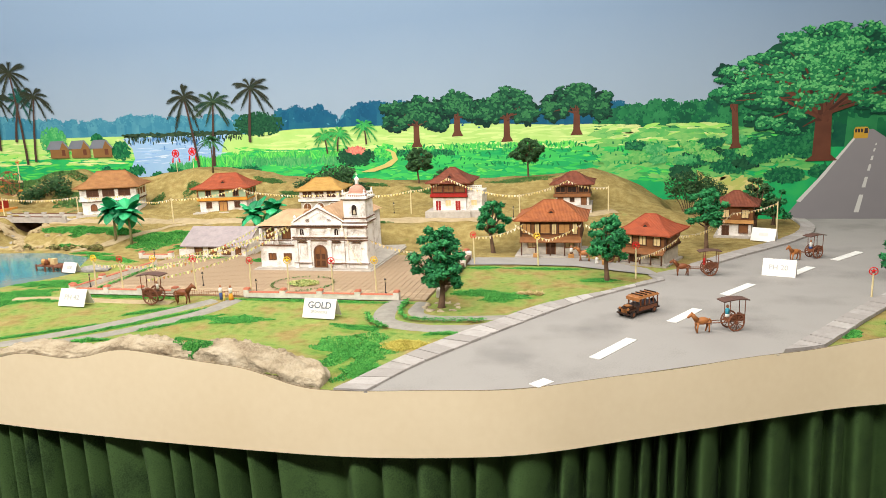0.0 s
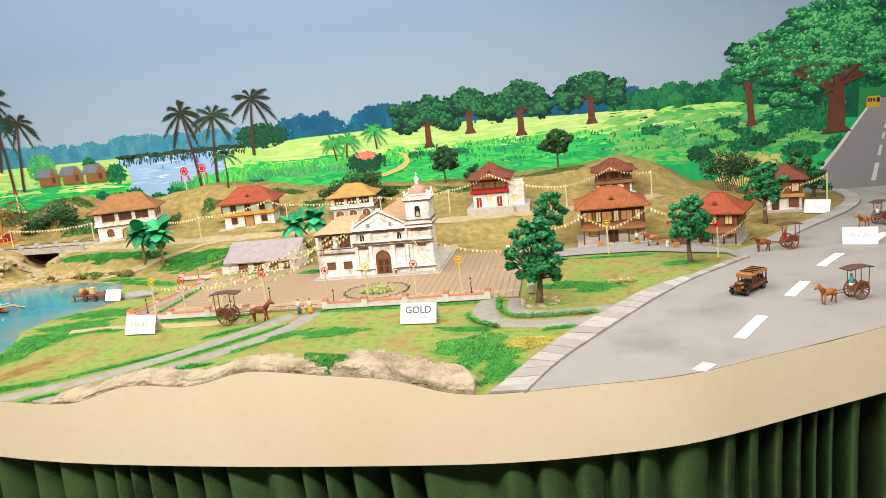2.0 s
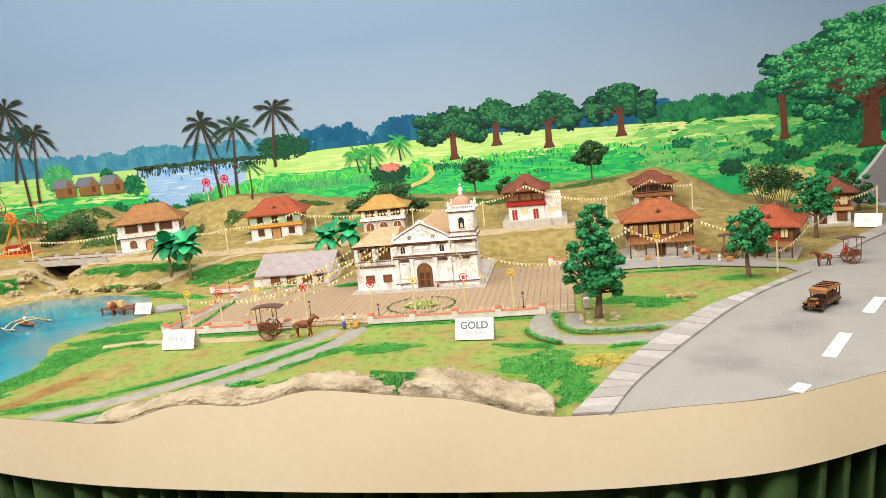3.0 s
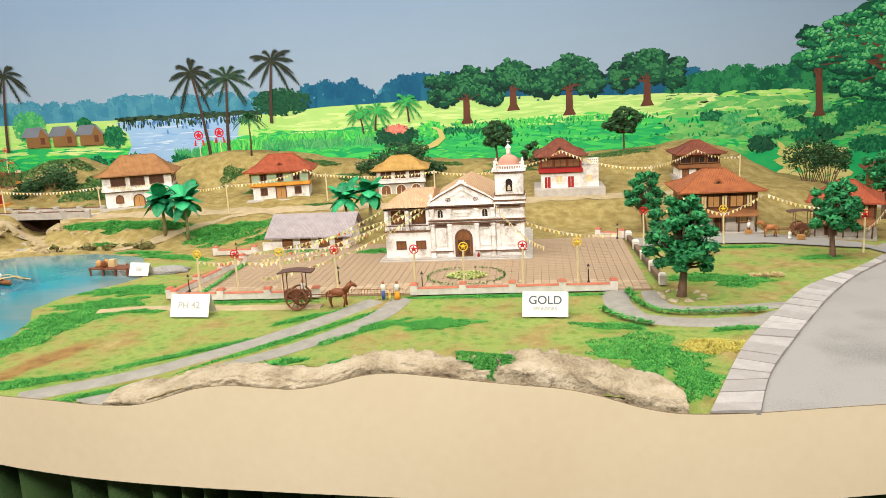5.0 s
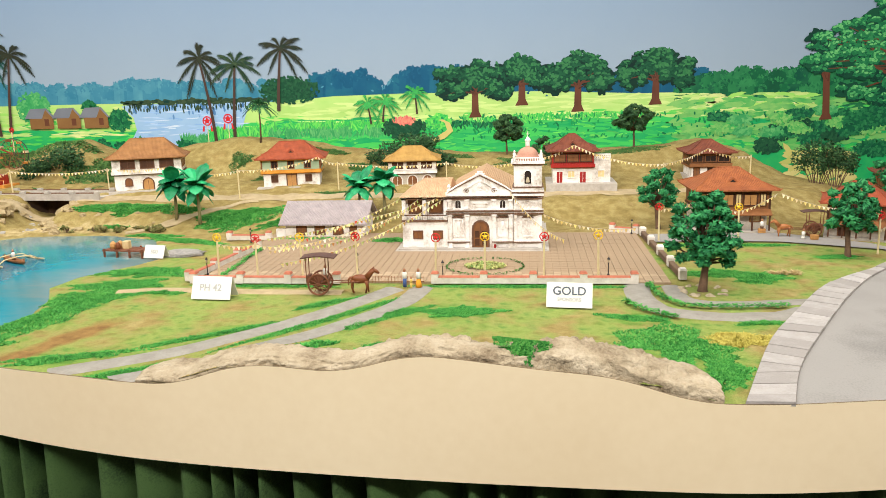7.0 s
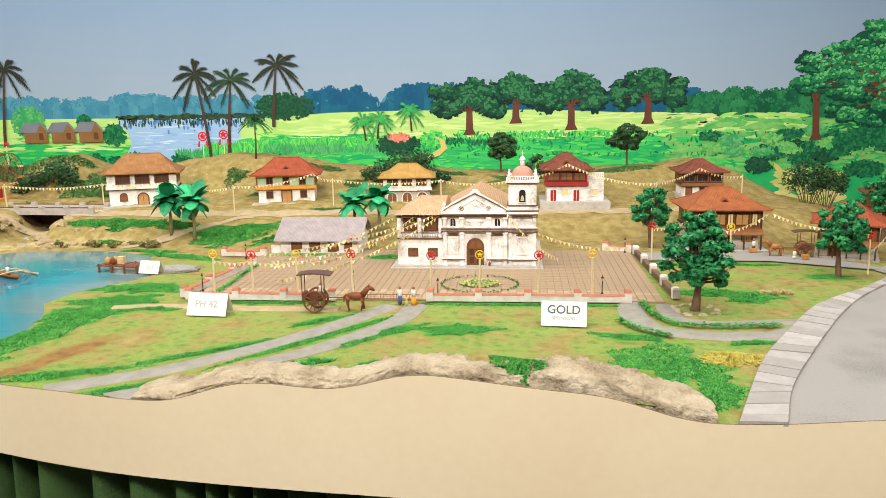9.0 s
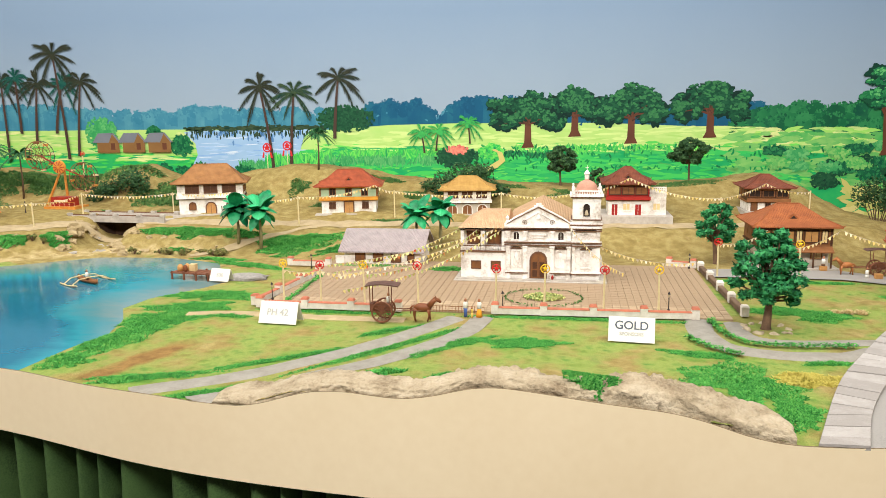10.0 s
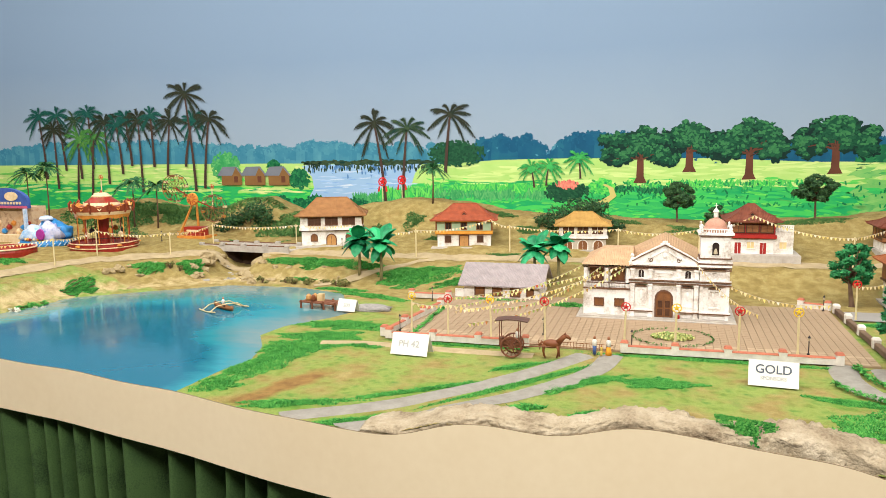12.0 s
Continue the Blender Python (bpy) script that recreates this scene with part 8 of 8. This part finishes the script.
raft = thing("jetty", "low dark wooden jetty on posts at the pond's edge", "jetty", -1.8, 2.06, 0.0, -8)
for k in range(7):
    bm = B()
    box(bm, -0.066 + k * 0.0195, -0.049 + k * 0.0195, -0.028, 0.028, 0.011, 0.014)
    part("plank", bm, cart_wood, raft)
for sx in (-0.06, -0.02, 0.02, 0.06):
    for sy in (-0.026, 0.026):
        bm = B()
        lathe(bm, [(0.0035, -0.025), (0.003, 0.018)], 7, (sx, sy, 0))
        part("post", bm, cart_wood, raft)
for dx, dy, dz, r, m in ((-0.045, 0.0, 0.0145, 0.011, wood_light), (-0.026, -0.008, 0.0145, 0.009, j_orange), (-0.03, 0.012, 0.0145, 0.01, wood_light), (-0.008, 0.006, 0.0145, 0.008, bamboo)):
    bm = B()
    if m is bamboo:
        box(bm, -0.009, 0.009, -0.008, 0.008, 0, 0.02)
    else:
        lathe(bm, [(r * 0.6, 0), (r * 0.85, 0.006), (r * 0.75, 0.014), (r * 0.3, 0.02)], 9)
    solo("sack" if m is not bamboo else "crate", bm, m, "tan cargo stacked on the jetty", "cargo", -1.8 + dx, 2.06 + dy, dz, group="jetty cargo")
bm = B()
blob(bm, (0, 0, 0), (0.06, 0.04, 0.01), 3, 0.35, 2.5, 4)
solo("gravel_heap", bm, mat("grey_gravel", lin(168, 160, 150), lin(128, 122, 116), 0.95, 120, 0.6), "low heap of grey gravel by the jetty", "gravel", -1.64, 2.06, 0.0, kind="stuff", smooth=True)

# ---- bunting ----
cord_mat = mat("bunting_cord", lin(196, 180, 150), None, 0.8, 60, 0.0)
flag_mat = mat("bunting_paper", lin(232, 222, 200), lin(220, 190, 110), 0.8, 50, 0.0, island=True, c=lin(226, 206, 170))
flag_gay = mat("bunting_paper_gay", lin(206, 70, 50), lin(240, 220, 150), 0.8, 50, 0.0, island=True, c=lin(150, 170, 90))


def bunting(p0, p1, sag, step=0.012, m=None, size=0.009):
    p0, p1 = Vector(p0), Vector(p1)
    t = thing("bunting", "string of small cream paper pennants hung between poles", "bunting", *p0, group="bunting strings")
    d = p1 - p0
    n = max(6, int(d.length / step))
    at_ = [d * (k / n) - Vector((0, 0, sag * 4 * (k / n) * (1 - k / n))) for k in range(n + 1)]
    bm = B()
    tube(bm, at_, 0.0006, 4)
    part("cord", bm, cord_mat, t)
    bm = B()
    for a, b in zip(at_[:-1], at_[1:]):
        u = (b - a) * 0.36
        c = (a + b) / 2
        sway = Vector((random.gauss(0, 0.001), random.gauss(0, 0.002), -size * random.uniform(0.8, 1.1)))
        bm.faces.new([bm.verts.new(q) for q in (c - u, c + u, c + u * 0.25 + sway, c - u * 0.25 + sway)])
    tagged(part("pennant_line", bm, m or flag_mat, t), kind="stuff")


def mast(x, y, h, label="slim cream pole carrying bunting"):
    bm = B()
    lathe(bm, [(0.0028, -0.006), (0.0022, h)], 8)
    solo("bunting_pole", bm, pole_paint, label, "pole", x, y, turf_z(x, y), group="bunting poles")
    return (x, y, turf_z(x, y) + h - 0.004)


M = [mast(x, y, h) for x, y, h in ((-2.89, 2.17, 0.1), (-2.871, 2.356, 0.095), (-2.64, 2.48, 0.09), (-2.59, 2.69, 0.085), (-2.24, 2.74, 0.085), (-1.7, 2.64, 0.105), (-1.375, 2.76, 0.1), (-0.985, 2.78, 0.095), (-0.71, 2.8, 0.1), (-0.25, 2.68, 0.105), (0.075, 2.85, 0.1), (0.66, 2.7, 0.13))]
bunting((-3.2, 1.98, 0.15), M[0], 0.012)
for a, b in zip(M[:5], M[1:5]):
    bunting(a, b, 0.012)
bunting(M[4], (-2.0, 2.74, 0.17), 0.008)
bunting((-2.0, 2.73, 0.17), M[5], 0.02)
bunting(M[5], (-1.45, 2.77, 0.195), 0.014)
bunting((-1.45, 2.77, 0.195), M[6], 0.008)
bunting(M[6], M[7], 0.012)
bunting(M[7], M[8], 0.016)
bunting(M[8], (-0.54, 2.74, 0.225), 0.012)
bunting((-0.54, 2.74, 0.225), M[9], 0.02)
bunting(M[9], (-0.08, 2.81, 0.2), 0.008)
bunting((-0.08, 2.81, 0.2), M[10], 0.012)
bunting((-0.338, 2.215, 0.09), (-0.19, 2.31, 0.115), 0.014)
bunting((-0.22, 2.31, 0.115), (-0.11, 2.3, 0.065), 0.006)
bunting((-0.11, 2.3, 0.065), (0.0, 2.31, 0.115), 0.006)
bunting((0.01, 2.31, 0.115), (0.15, 2.2, 0.085), 0.008)
bunting((0.165, 2.055, 0.06), (0.3, 2.24, 0.09), 0.012)
bunting((0.3, 2.24, 0.09), (0.5, 2.62, 0.1), 0.02)
bunting((0.5, 2.62, 0.1), M[11], 0.008)
for (x0, y0, z0), (x1, y1, z1), s_ in (((-0.91, 2.115, 0.155), (-1.36, 1.95, 0.03), 0.02), ((-1.03, 2.11, 0.145), (-1.4, 2.1, 0.012), 0.018), ((-0.905, 2.115, 0.15), (-1.3, 1.86, 0.02), 0.03), ((-0.98, 2.115, 0.146), (-1.22, 1.8, 0.075), 0.03), ((-0.88, 2.115, 0.16), (-1.44, 2.16, 0.02), 0.016)):
    bunting((x0, y0, z0), (x1, y1, z1), s_, m=flag_gay if random.random() < 0.6 else None)
for (x0, y0, z0), (x1, y1, z1), s_ in (((-0.745, 2.1, 0.16), (-0.61, 1.9, 0.07), 0.02), ((-0.79, 2.115, 0.19), (-0.665, 2.1, 0.07), 0.03), ((-0.67, 2.12, 0.1), (-0.4, 2.2, 0.04), 0.02), ((-1.425, 1.79, 0.085), (-1.328, 1.785, 0.085), 0.006), ((-1.328, 1.785, 0.085), (-1.222, 1.795, 0.085), 0.008)):
    bunting((x0, y0, z0), (x1, y1, z1), s_)

# ---- fairground ----
f_red, f_cream, f_gold = mat("fair_red", lin(160, 50, 34), lin(130, 38, 28), 0.4, 60, 0.05), mat("fair_cream", lin(230, 206, 166), lin(208, 176, 130), 0.5, 60, 0.05), mat("fair_gold", lin(214, 148, 66), lin(184, 112, 46), 0.4, 60, 0.05)
f_rust = mat("fair_rust", lin(150, 72, 44), lin(122, 52, 34), 0.45, 60, 0.1)
CX, CY = -2.96, 2.5
cz = float(turf_z(CX, CY)) + 0.002
caro = thing("carousel", "red and gold toy carousel with scalloped canopy", "carousel", CX, CY, cz)
bm = B()
lathe(bm, [(0.174, -0.02), (0.177, 0.006), (0.174, 0.02), (0.168, 0.022), (0.164, 0.014), (0.02, 0.014)], 40)
base_c = part("platform", bm, f_red, caro)
for zz in (0.004, 0.0205):
    bm = B()
    tube(bm, [(0.177 * math.cos(a), 0.177 * math.sin(a), zz) for a in [k * math.pi / 24 for k in range(49)]], 0.0022, 5)
    part("rim_band", bm, f_cream, base_c)
bm = B()
lathe(bm, [(0.03, 0.014), (0.026, 0.06), (0.034, 0.13), (0.05, 0.14)], 14)
part("core", bm, f_red, caro)
for k in range(12):
    a = k * math.pi / 6
    bm = B()
    lathe(bm, [(0.003, 0.016), (0.0026, 0.13)], 7, (0.132 * math.cos(a), 0.132 * math.sin(a), 0))
    part("post", bm, f_red if k % 2 else f_gold, caro)
bm = B()
n = 60
rows_ = []
for k in range(n):
    a = 2 * math.pi * k / n
    sc = abs(math.sin(5 * a))
    rows_.append([bm.verts.new((r * math.cos(a), r * math.sin(a), z)) for r, z in ((0.1, 0.13), (0.136, 0.118 - 0.006 * sc), (0.142, 0.128), (0.15, 0.14), (0.156, 0.158 + 0.012 * (1 - sc)), (0.13, 0.158), (0.094, 0.162), (0.088, 0.172), (0.052, 0.192))])
for k in range(n):
    a, b = rows_[k], rows_[(k + 1) % n]
    for j in range(8):
        f = bm.faces.new((a[j], b[j], b[j + 1], a[j + 1]))
        f.material_index = (0, 1, 2, 0, 1, 0, 2, 0)[j] if j != 7 else (k // 6) % 2 * 3
bm.faces.new([r[-1] for r in rows_])
top_c = part("canopy", bm, [f_rust, f_gold, f_cream, f_red], caro)
for k in range(10):
    a = k * math.pi / 5
    bm = B()
    c_, s_ = math.cos(a), math.sin(a)
    tube(bm, [(0.15 * c_, 0.15 * s_, 0.135), (0.162 * c_, 0.162 * s_, 0.15), (0.164 * c_, 0.164 * s_, 0.168), (0.154 * c_, 0.154 * s_, 0.178), (0.147 * c_, 0.147 * s_, 0.17)], [0.004, 0.006, 0.007, 0.005, 0.002], 6)
    part("crest", bm, f_rust, top_c)
    bm = B()
    tube(bm, [((0.157 - 0.006 * abs(q)) * math.cos(a + 0.314 + 0.07 * q), (0.157 - 0.006 * abs(q)) * math.sin(a + 0.314 + 0.07 * q), 0.146 + 0.008 * abs(q)) for q in (-3, -2, -1, 0, 1, 2, 3)], 0.0026, 5)
    part("swag", bm, (f_cream, f_gold)[k % 2], top_c)
    bm = B()
    blob(bm, (0.176 * math.cos(a + 0.2), 0.176 * math.sin(a + 0.2), 0.0125), (0.014, 0.014, 0.005), 2, 0.3, 2, k)
    part("panel_ornament", bm, (f_rust, f_gold)[k % 2], base_c)
bm = B()
lathe(bm, [(0.05, 0.19), (0.053, 0.196), (0.04, 0.2), (0.036, 0.206), (0.02, 0.209)], 20)
part("collar", bm, f_cream, top_c)
bm = B()
lathe(bm, [(0.006, 0.203), (0.008, 0.21), (0.003, 0.218)], 8)
part("finial", bm, f_red, top_c)
for k in range(9):
    a = k * 2 * math.pi / 9 + 0.2
    bm = B()
    blob(bm, (0.095 * math.cos(a), 0.095 * math.sin(a), 0.05 + 0.008 * (k % 3)), (0.016, 0.009, 0.011), 2, 0.4, 2, k)
    tube(bm, [(0.095 * math.cos(a), 0.095 * math.sin(a), 0.014), (0.095 * math.cos(a), 0.095 * math.sin(a), 0.13)], 0.0012, 5)
    part("ride_seat", bm, (f_cream, iron, f_gold)[k % 3], caro)
bm = B()
for k in range(40):
    a = 2 * math.pi * k / 40
    tube(bm, [(0.166 * math.cos(a), 0.166 * math.sin(a), 0.02), (0.166 * math.cos(a), 0.166 * math.sin(a), 0.042)], 0.0007, 4)
tube(bm, [(0.166 * math.cos(a), 0.166 * math.sin(a), 0.042) for a in [k * math.pi / 24 for k in range(49)]], 0.001, 4)
part("railing", bm, iron, caro)

caro.scale = (0.72, 0.72, 1.02)

# twin wheel ride
RX, RY = -2.785, 2.86
rz_ = float(turf_z(RX, RY))
ride = thing("twin_wheel_ride", "toy fairground ride with two lattice wheels on a gold mast", "fairground ride", RX, RY, rz_)
bm = B()
box(bm, -0.07, 0.07, -0.045, 0.045, -0.02, 0.008)
part("base", bm, f_gold, ride)
bm = B()
box(bm, -0.045, 0.045, -0.03, 0.02, 0.008, 0.045)
cabin = part("motor_cabin", bm, f_red, ride)
bm = B()
box(bm, -0.03, 0.03, -0.0315, -0.03, 0.025, 0.034)
part("sign_board", bm, f_cream, cabin)
for sx in (-1, 1):
    bm = B()
    tube(bm, [(-0.06 + sx * 0.05, 0.03, 0.0), (-0.012 + sx * 0.004, 0.02, 0.165)], [0.006, 0.0045], 6)
    part("mast", bm, f_gold, ride)
bm = B()
lathe(bm, [(0.006, -0.012), (0.026, -0.01), (0.028, -0.002), (0.02, 0.002)], 20, (-0.01, 0.0, 0.165), "y")
part("hub_disc", bm, f_gold, ride)
for k in range(10):
    a = k * math.pi / 5
    bm = B()
    tube(bm, [(-0.01 + 0.008 * math.cos(a), -0.0125, 0.165 + 0.008 * math.sin(a)), (-0.01 + 0.025 * math.cos(a), -0.0105, 0.165 + 0.025 * math.sin(a))], 0.0016, 5)
    part("disc_spoke", bm, f_red, ride)
for wx, wz in ((-0.105, 0.212), (0.085, 0.125)):
    bm = B()
    tube(bm, [(-0.01, 0.0, 0.165), (wx, 0.01, wz)], 0.0035, 6)
    arm = part("arm", bm, f_red, ride)
    for yy in (0.0, 0.022):
        bm = B()
        tube(bm, [(wx + 0.058 * math.cos(a), yy, wz + 0.058 * math.sin(a)) for a in [k * math.pi / 14 for k in range(29)]], 0.0016, 5)
        tube(bm, [(wx + 0.03 * math.cos(a), yy, wz + 0.03 * math.sin(a)) for a in [k * math.pi / 10 for k in range(21)]], 0.001, 4)
        for k in range(10):
            a = k * math.pi / 5
            tube(bm, [(wx, yy, wz), (wx + 0.058 * math.cos(a), yy, wz + 0.058 * math.sin(a))], 0.0009, 4)
            tube(bm, [(wx + 0.03 * math.cos(a), yy, wz + 0.03 * math.sin(a)), (wx + 0.058 * math.cos(a + 0.3), yy, wz + 0.058 * math.sin(a + 0.3))], 0.0007, 4)
        part("wheel", bm, iron if yy > 0 else wood_mid, ride)
    for k in range(8):
        a = k * math.pi / 4 + 0.2
        bm = B()
        box(bm, -0.006, 0.006, 0.003, 0.019, -0.008, 0.0, Matrix.Translation((wx + 0.056 * math.cos(a), 0, wz + 0.056 * math.sin(a))))
        part("gondola", bm, (f_cream, f_gold, wood_mid)[k % 3], ride)
for k in range(7):
    bm = B()
    tube(bm, [(-0.068 + k * 0.0226, -0.043, 0.008), (-0.068 + k * 0.0226, -0.043, 0.026)], 0.0009, 4)
    part("fence_post", bm, f_cream, ride)
bm = B()
tube(bm, [(-0.07, -0.043, 0.026), (0.07, -0.043, 0.026)], 0.001, 4)
part("fence_rail", bm, f_gold, ride)

# domed ride
f_blue, f_lilac, f_white = mat("fair_blue", lin(60, 140, 190), lin(40, 110, 170), 0.4, 50, 0.05), mat("fair_lilac", lin(150, 150, 206), lin(70, 120, 190), 0.4, 26, 0.05, c=lin(206, 206, 222)), mat("fair_white", lin(226, 226, 226), lin(110, 160, 200), 0.4, 24, 0.05, c=lin(196, 206, 218))
DX, DY = -3.25, 2.51
dz = float(turf_z(DX, DY))
dome = thing("domed_ride", "blue, white and lilac domed fairground ride", "fairground ride", DX, DY, dz)
bm = B()
lathe(bm, [(0.125, -0.02), (0.13, 0.015), (0.125, 0.03), (0.118, 0.03), (0.115, 0.02), (0.02, 0.02)], 28)
dbase = part("base", bm, f_blue, dome)
bm = B()
for k in range(28):
    a = 2 * math.pi * k / 28
    tube(bm, [(0.131 * math.cos(a), 0.131 * math.sin(a), 0.006), (0.1315 * math.cos(a + 0.11), 0.1315 * math.sin(a + 0.11), 0.02)], 0.0028, 5)
part("wave_trim", bm, f_white, dbase)
for k, (sx, sy, sz, rx_, rz2, m) in enumerate(((-0.055, -0.03, 0.055, 0.06, 0.045, f_white), (0.055, -0.035, 0.06, 0.062, 0.05, f_lilac), (0.0, 0.04, 0.07, 0.07, 0.05, f_blue), (-0.06, 0.045, 0.06, 0.05, 0.04, f_lilac), (0.065, 0.04, 0.055, 0.05, 0.04, f_blue), (0.0, -0.06, 0.045, 0.035, 0.03, f_white))):
    bm = B()
    blob(bm, (sx, sy, sz), (rx_, rx_ * 0.85, rz2), 3, 0.45, 2.2, k * 3.1)
    part("shell", bm, m, dome, smooth=True)
bm = B()
lathe(bm, [(0.03, 0.12), (0.034, 0.128), (0.026, 0.138), (0.004, 0.142)], 14)
part("cap", bm, f_white, dome)
bm = B()
lathe(bm, [(0.024, -0.006), (0.026, 0.0), (0.014, 0.006)], 16, (0.055, -0.098, 0.062), "y")
part("medallion", bm, mat("fair_magenta", lin(176, 60, 150), None, 0.4), dome)
for k in range(8):
    a = -math.pi / 2 + (k - 3.5) * 0.22
    bm = B()
    blob(bm, (0.1 * math.cos(a), 0.1 * math.sin(a), 0.036), 0.008, 2, 0.3, 2, k)
    part("car", bm, (f_red, f_cream, f_gold)[k % 3], dome)

dome.scale = (0.8, 0.8, 0.86)

# games booth
GBX, GBY = -3.52, 2.56
bz = float(turf_z(GBX, GBY))
booth = thing("games_booth", "fairground booth with blue and pink arched sign", "booth", GBX, GBY, bz)
bm = B()
box(bm, -0.14, 0.14, 0.03, 0.12, -0.03, 0.17)
part("back_wall", bm, mat("booth_tan", lin(190, 150, 110), lin(150, 104, 78), 0.7, 40, 0.1, c=lin(206, 176, 140)), booth)
bm = B()
n = 14
prism_y(bm, [(-0.15, 0.165), (0.15, 0.165)] + [(0.15 * math.cos(math.pi * k / n), 0.2 + 0.065 * math.sin(math.pi * k / n)) for k in range(n + 1)], 0.0, 0.02)
sign = part("sign_board", bm, mat("sign_blue", lin(70, 96, 160), lin(54, 76, 140), 0.5, 40, 0.05), booth)
bm = B()
prism_y(bm, [(-0.148, 0.166), (0.148, 0.166), (0.148, 0.178), (-0.148, 0.178)], -0.003, 0.0)
part("pink_band", bm, mat("sign_pink", lin(200, 90, 120), None, 0.5), sign)
bm = B()
prism_y(bm, [(0.055 + 0.04 * math.cos(k * math.pi / 9), 0.224 + 0.022 * math.sin(k * math.pi / 9)) for k in range(18)], -0.004, 0.0)
part("medallion", bm, f_cream, sign)
for k in range(8):
    bm = B()
    prism_y(bm, rect(-0.02 + k * 0.018, 0.185, 0.011, 0.012), -0.003, 0.0)
    part("letter_bar", bm, f_cream, sign)
bm = B()
box(bm, -0.14, 0.14, -0.015, 0.03, -0.03, 0.035)
part("counter", bm, f_cream, booth)
for k in range(9):
    bm = B()
    blob(bm, (-0.12 + k * 0.03, 0.024, 0.05 + 0.02 * (k % 3)), 0.014, 2, 0.35, 2, k)
    part("prize", bm, (f_red, f_gold, f_cream, f_blue)[k % 4], booth)
for sx in (-1, 1):
    bm = B()
    box(bm, sx * 0.14 - 0.006, sx * 0.14 + 0.006, -0.016, 0.0, -0.03, 0.165)
    part("post", bm, f_white, booth)
booth.scale = (0.86, 0.86, 0.86)
KX, KY = -3.19, 2.25
bm = B()
lathe(bm, [(0.1, -0.03), (0.104, 0.012), (0.1, 0.026), (0.09, 0.026), (0.088, 0.012)], 24)
kr = thing("kiddie_ring", "low red toy ride enclosure with cream trim", "fairground ride", KX, KY, float(turf_z(KX, KY)))
part("fence", bm, f_red, kr)
bm = B()
tube(bm, [(0.103 * math.cos(a), 0.103 * math.sin(a), 0.024) for a in [k * math.pi / 20 for k in range(41)]], 0.003, 5)
part("trim", bm, f_cream, kr)

# leafy plant in front of the curtain
plant = thing("potted_plant", "tall pale-leaved plant in a brown pot beside the curtain", "plant", 0.76, 1.36, FLOOR_Z)
bm = B()
lathe(bm, [(0.07, 0.0), (0.095, 0.16), (0.1, 0.17), (0.09, 0.172), (0.082, 0.15), (0.01, 0.15)], 20)
part("pot", bm, mat("clay_pot", lin(130, 84, 58), lin(104, 66, 46), 0.8, 20, 0.2), plant, smooth=True)
stalks, blades_ = B(), B()
for k in range(16):
    a = k * 2.4
    tip = Vector((0.11 * math.cos(a), 0.05 * math.sin(a), random.uniform(0.45, 0.78)))
    tube(stalks, [(0.02 * math.cos(a), 0.02 * math.sin(a), 0.14), (tip.x * 0.4, tip.y * 0.4, tip.z * 0.6), tip], [0.004, 0.003, 0.0015], 5)
    for q in range(12):
        f = 0.35 + 0.65 * q / 11
        leaves(blades_, (tip.x * f, tip.y * f, 0.14 + (tip.z - 0.14) * f), (0.02, 0.015, 0.015), 3, 0.016)
part("stem", stalks, trunk_mat, plant)
part("foliage", blades_, mat("pale_plant_leaf", lin(108, 132, 84), lin(186, 192, 150), 0.6, 30, 0.0, island=True), plant)
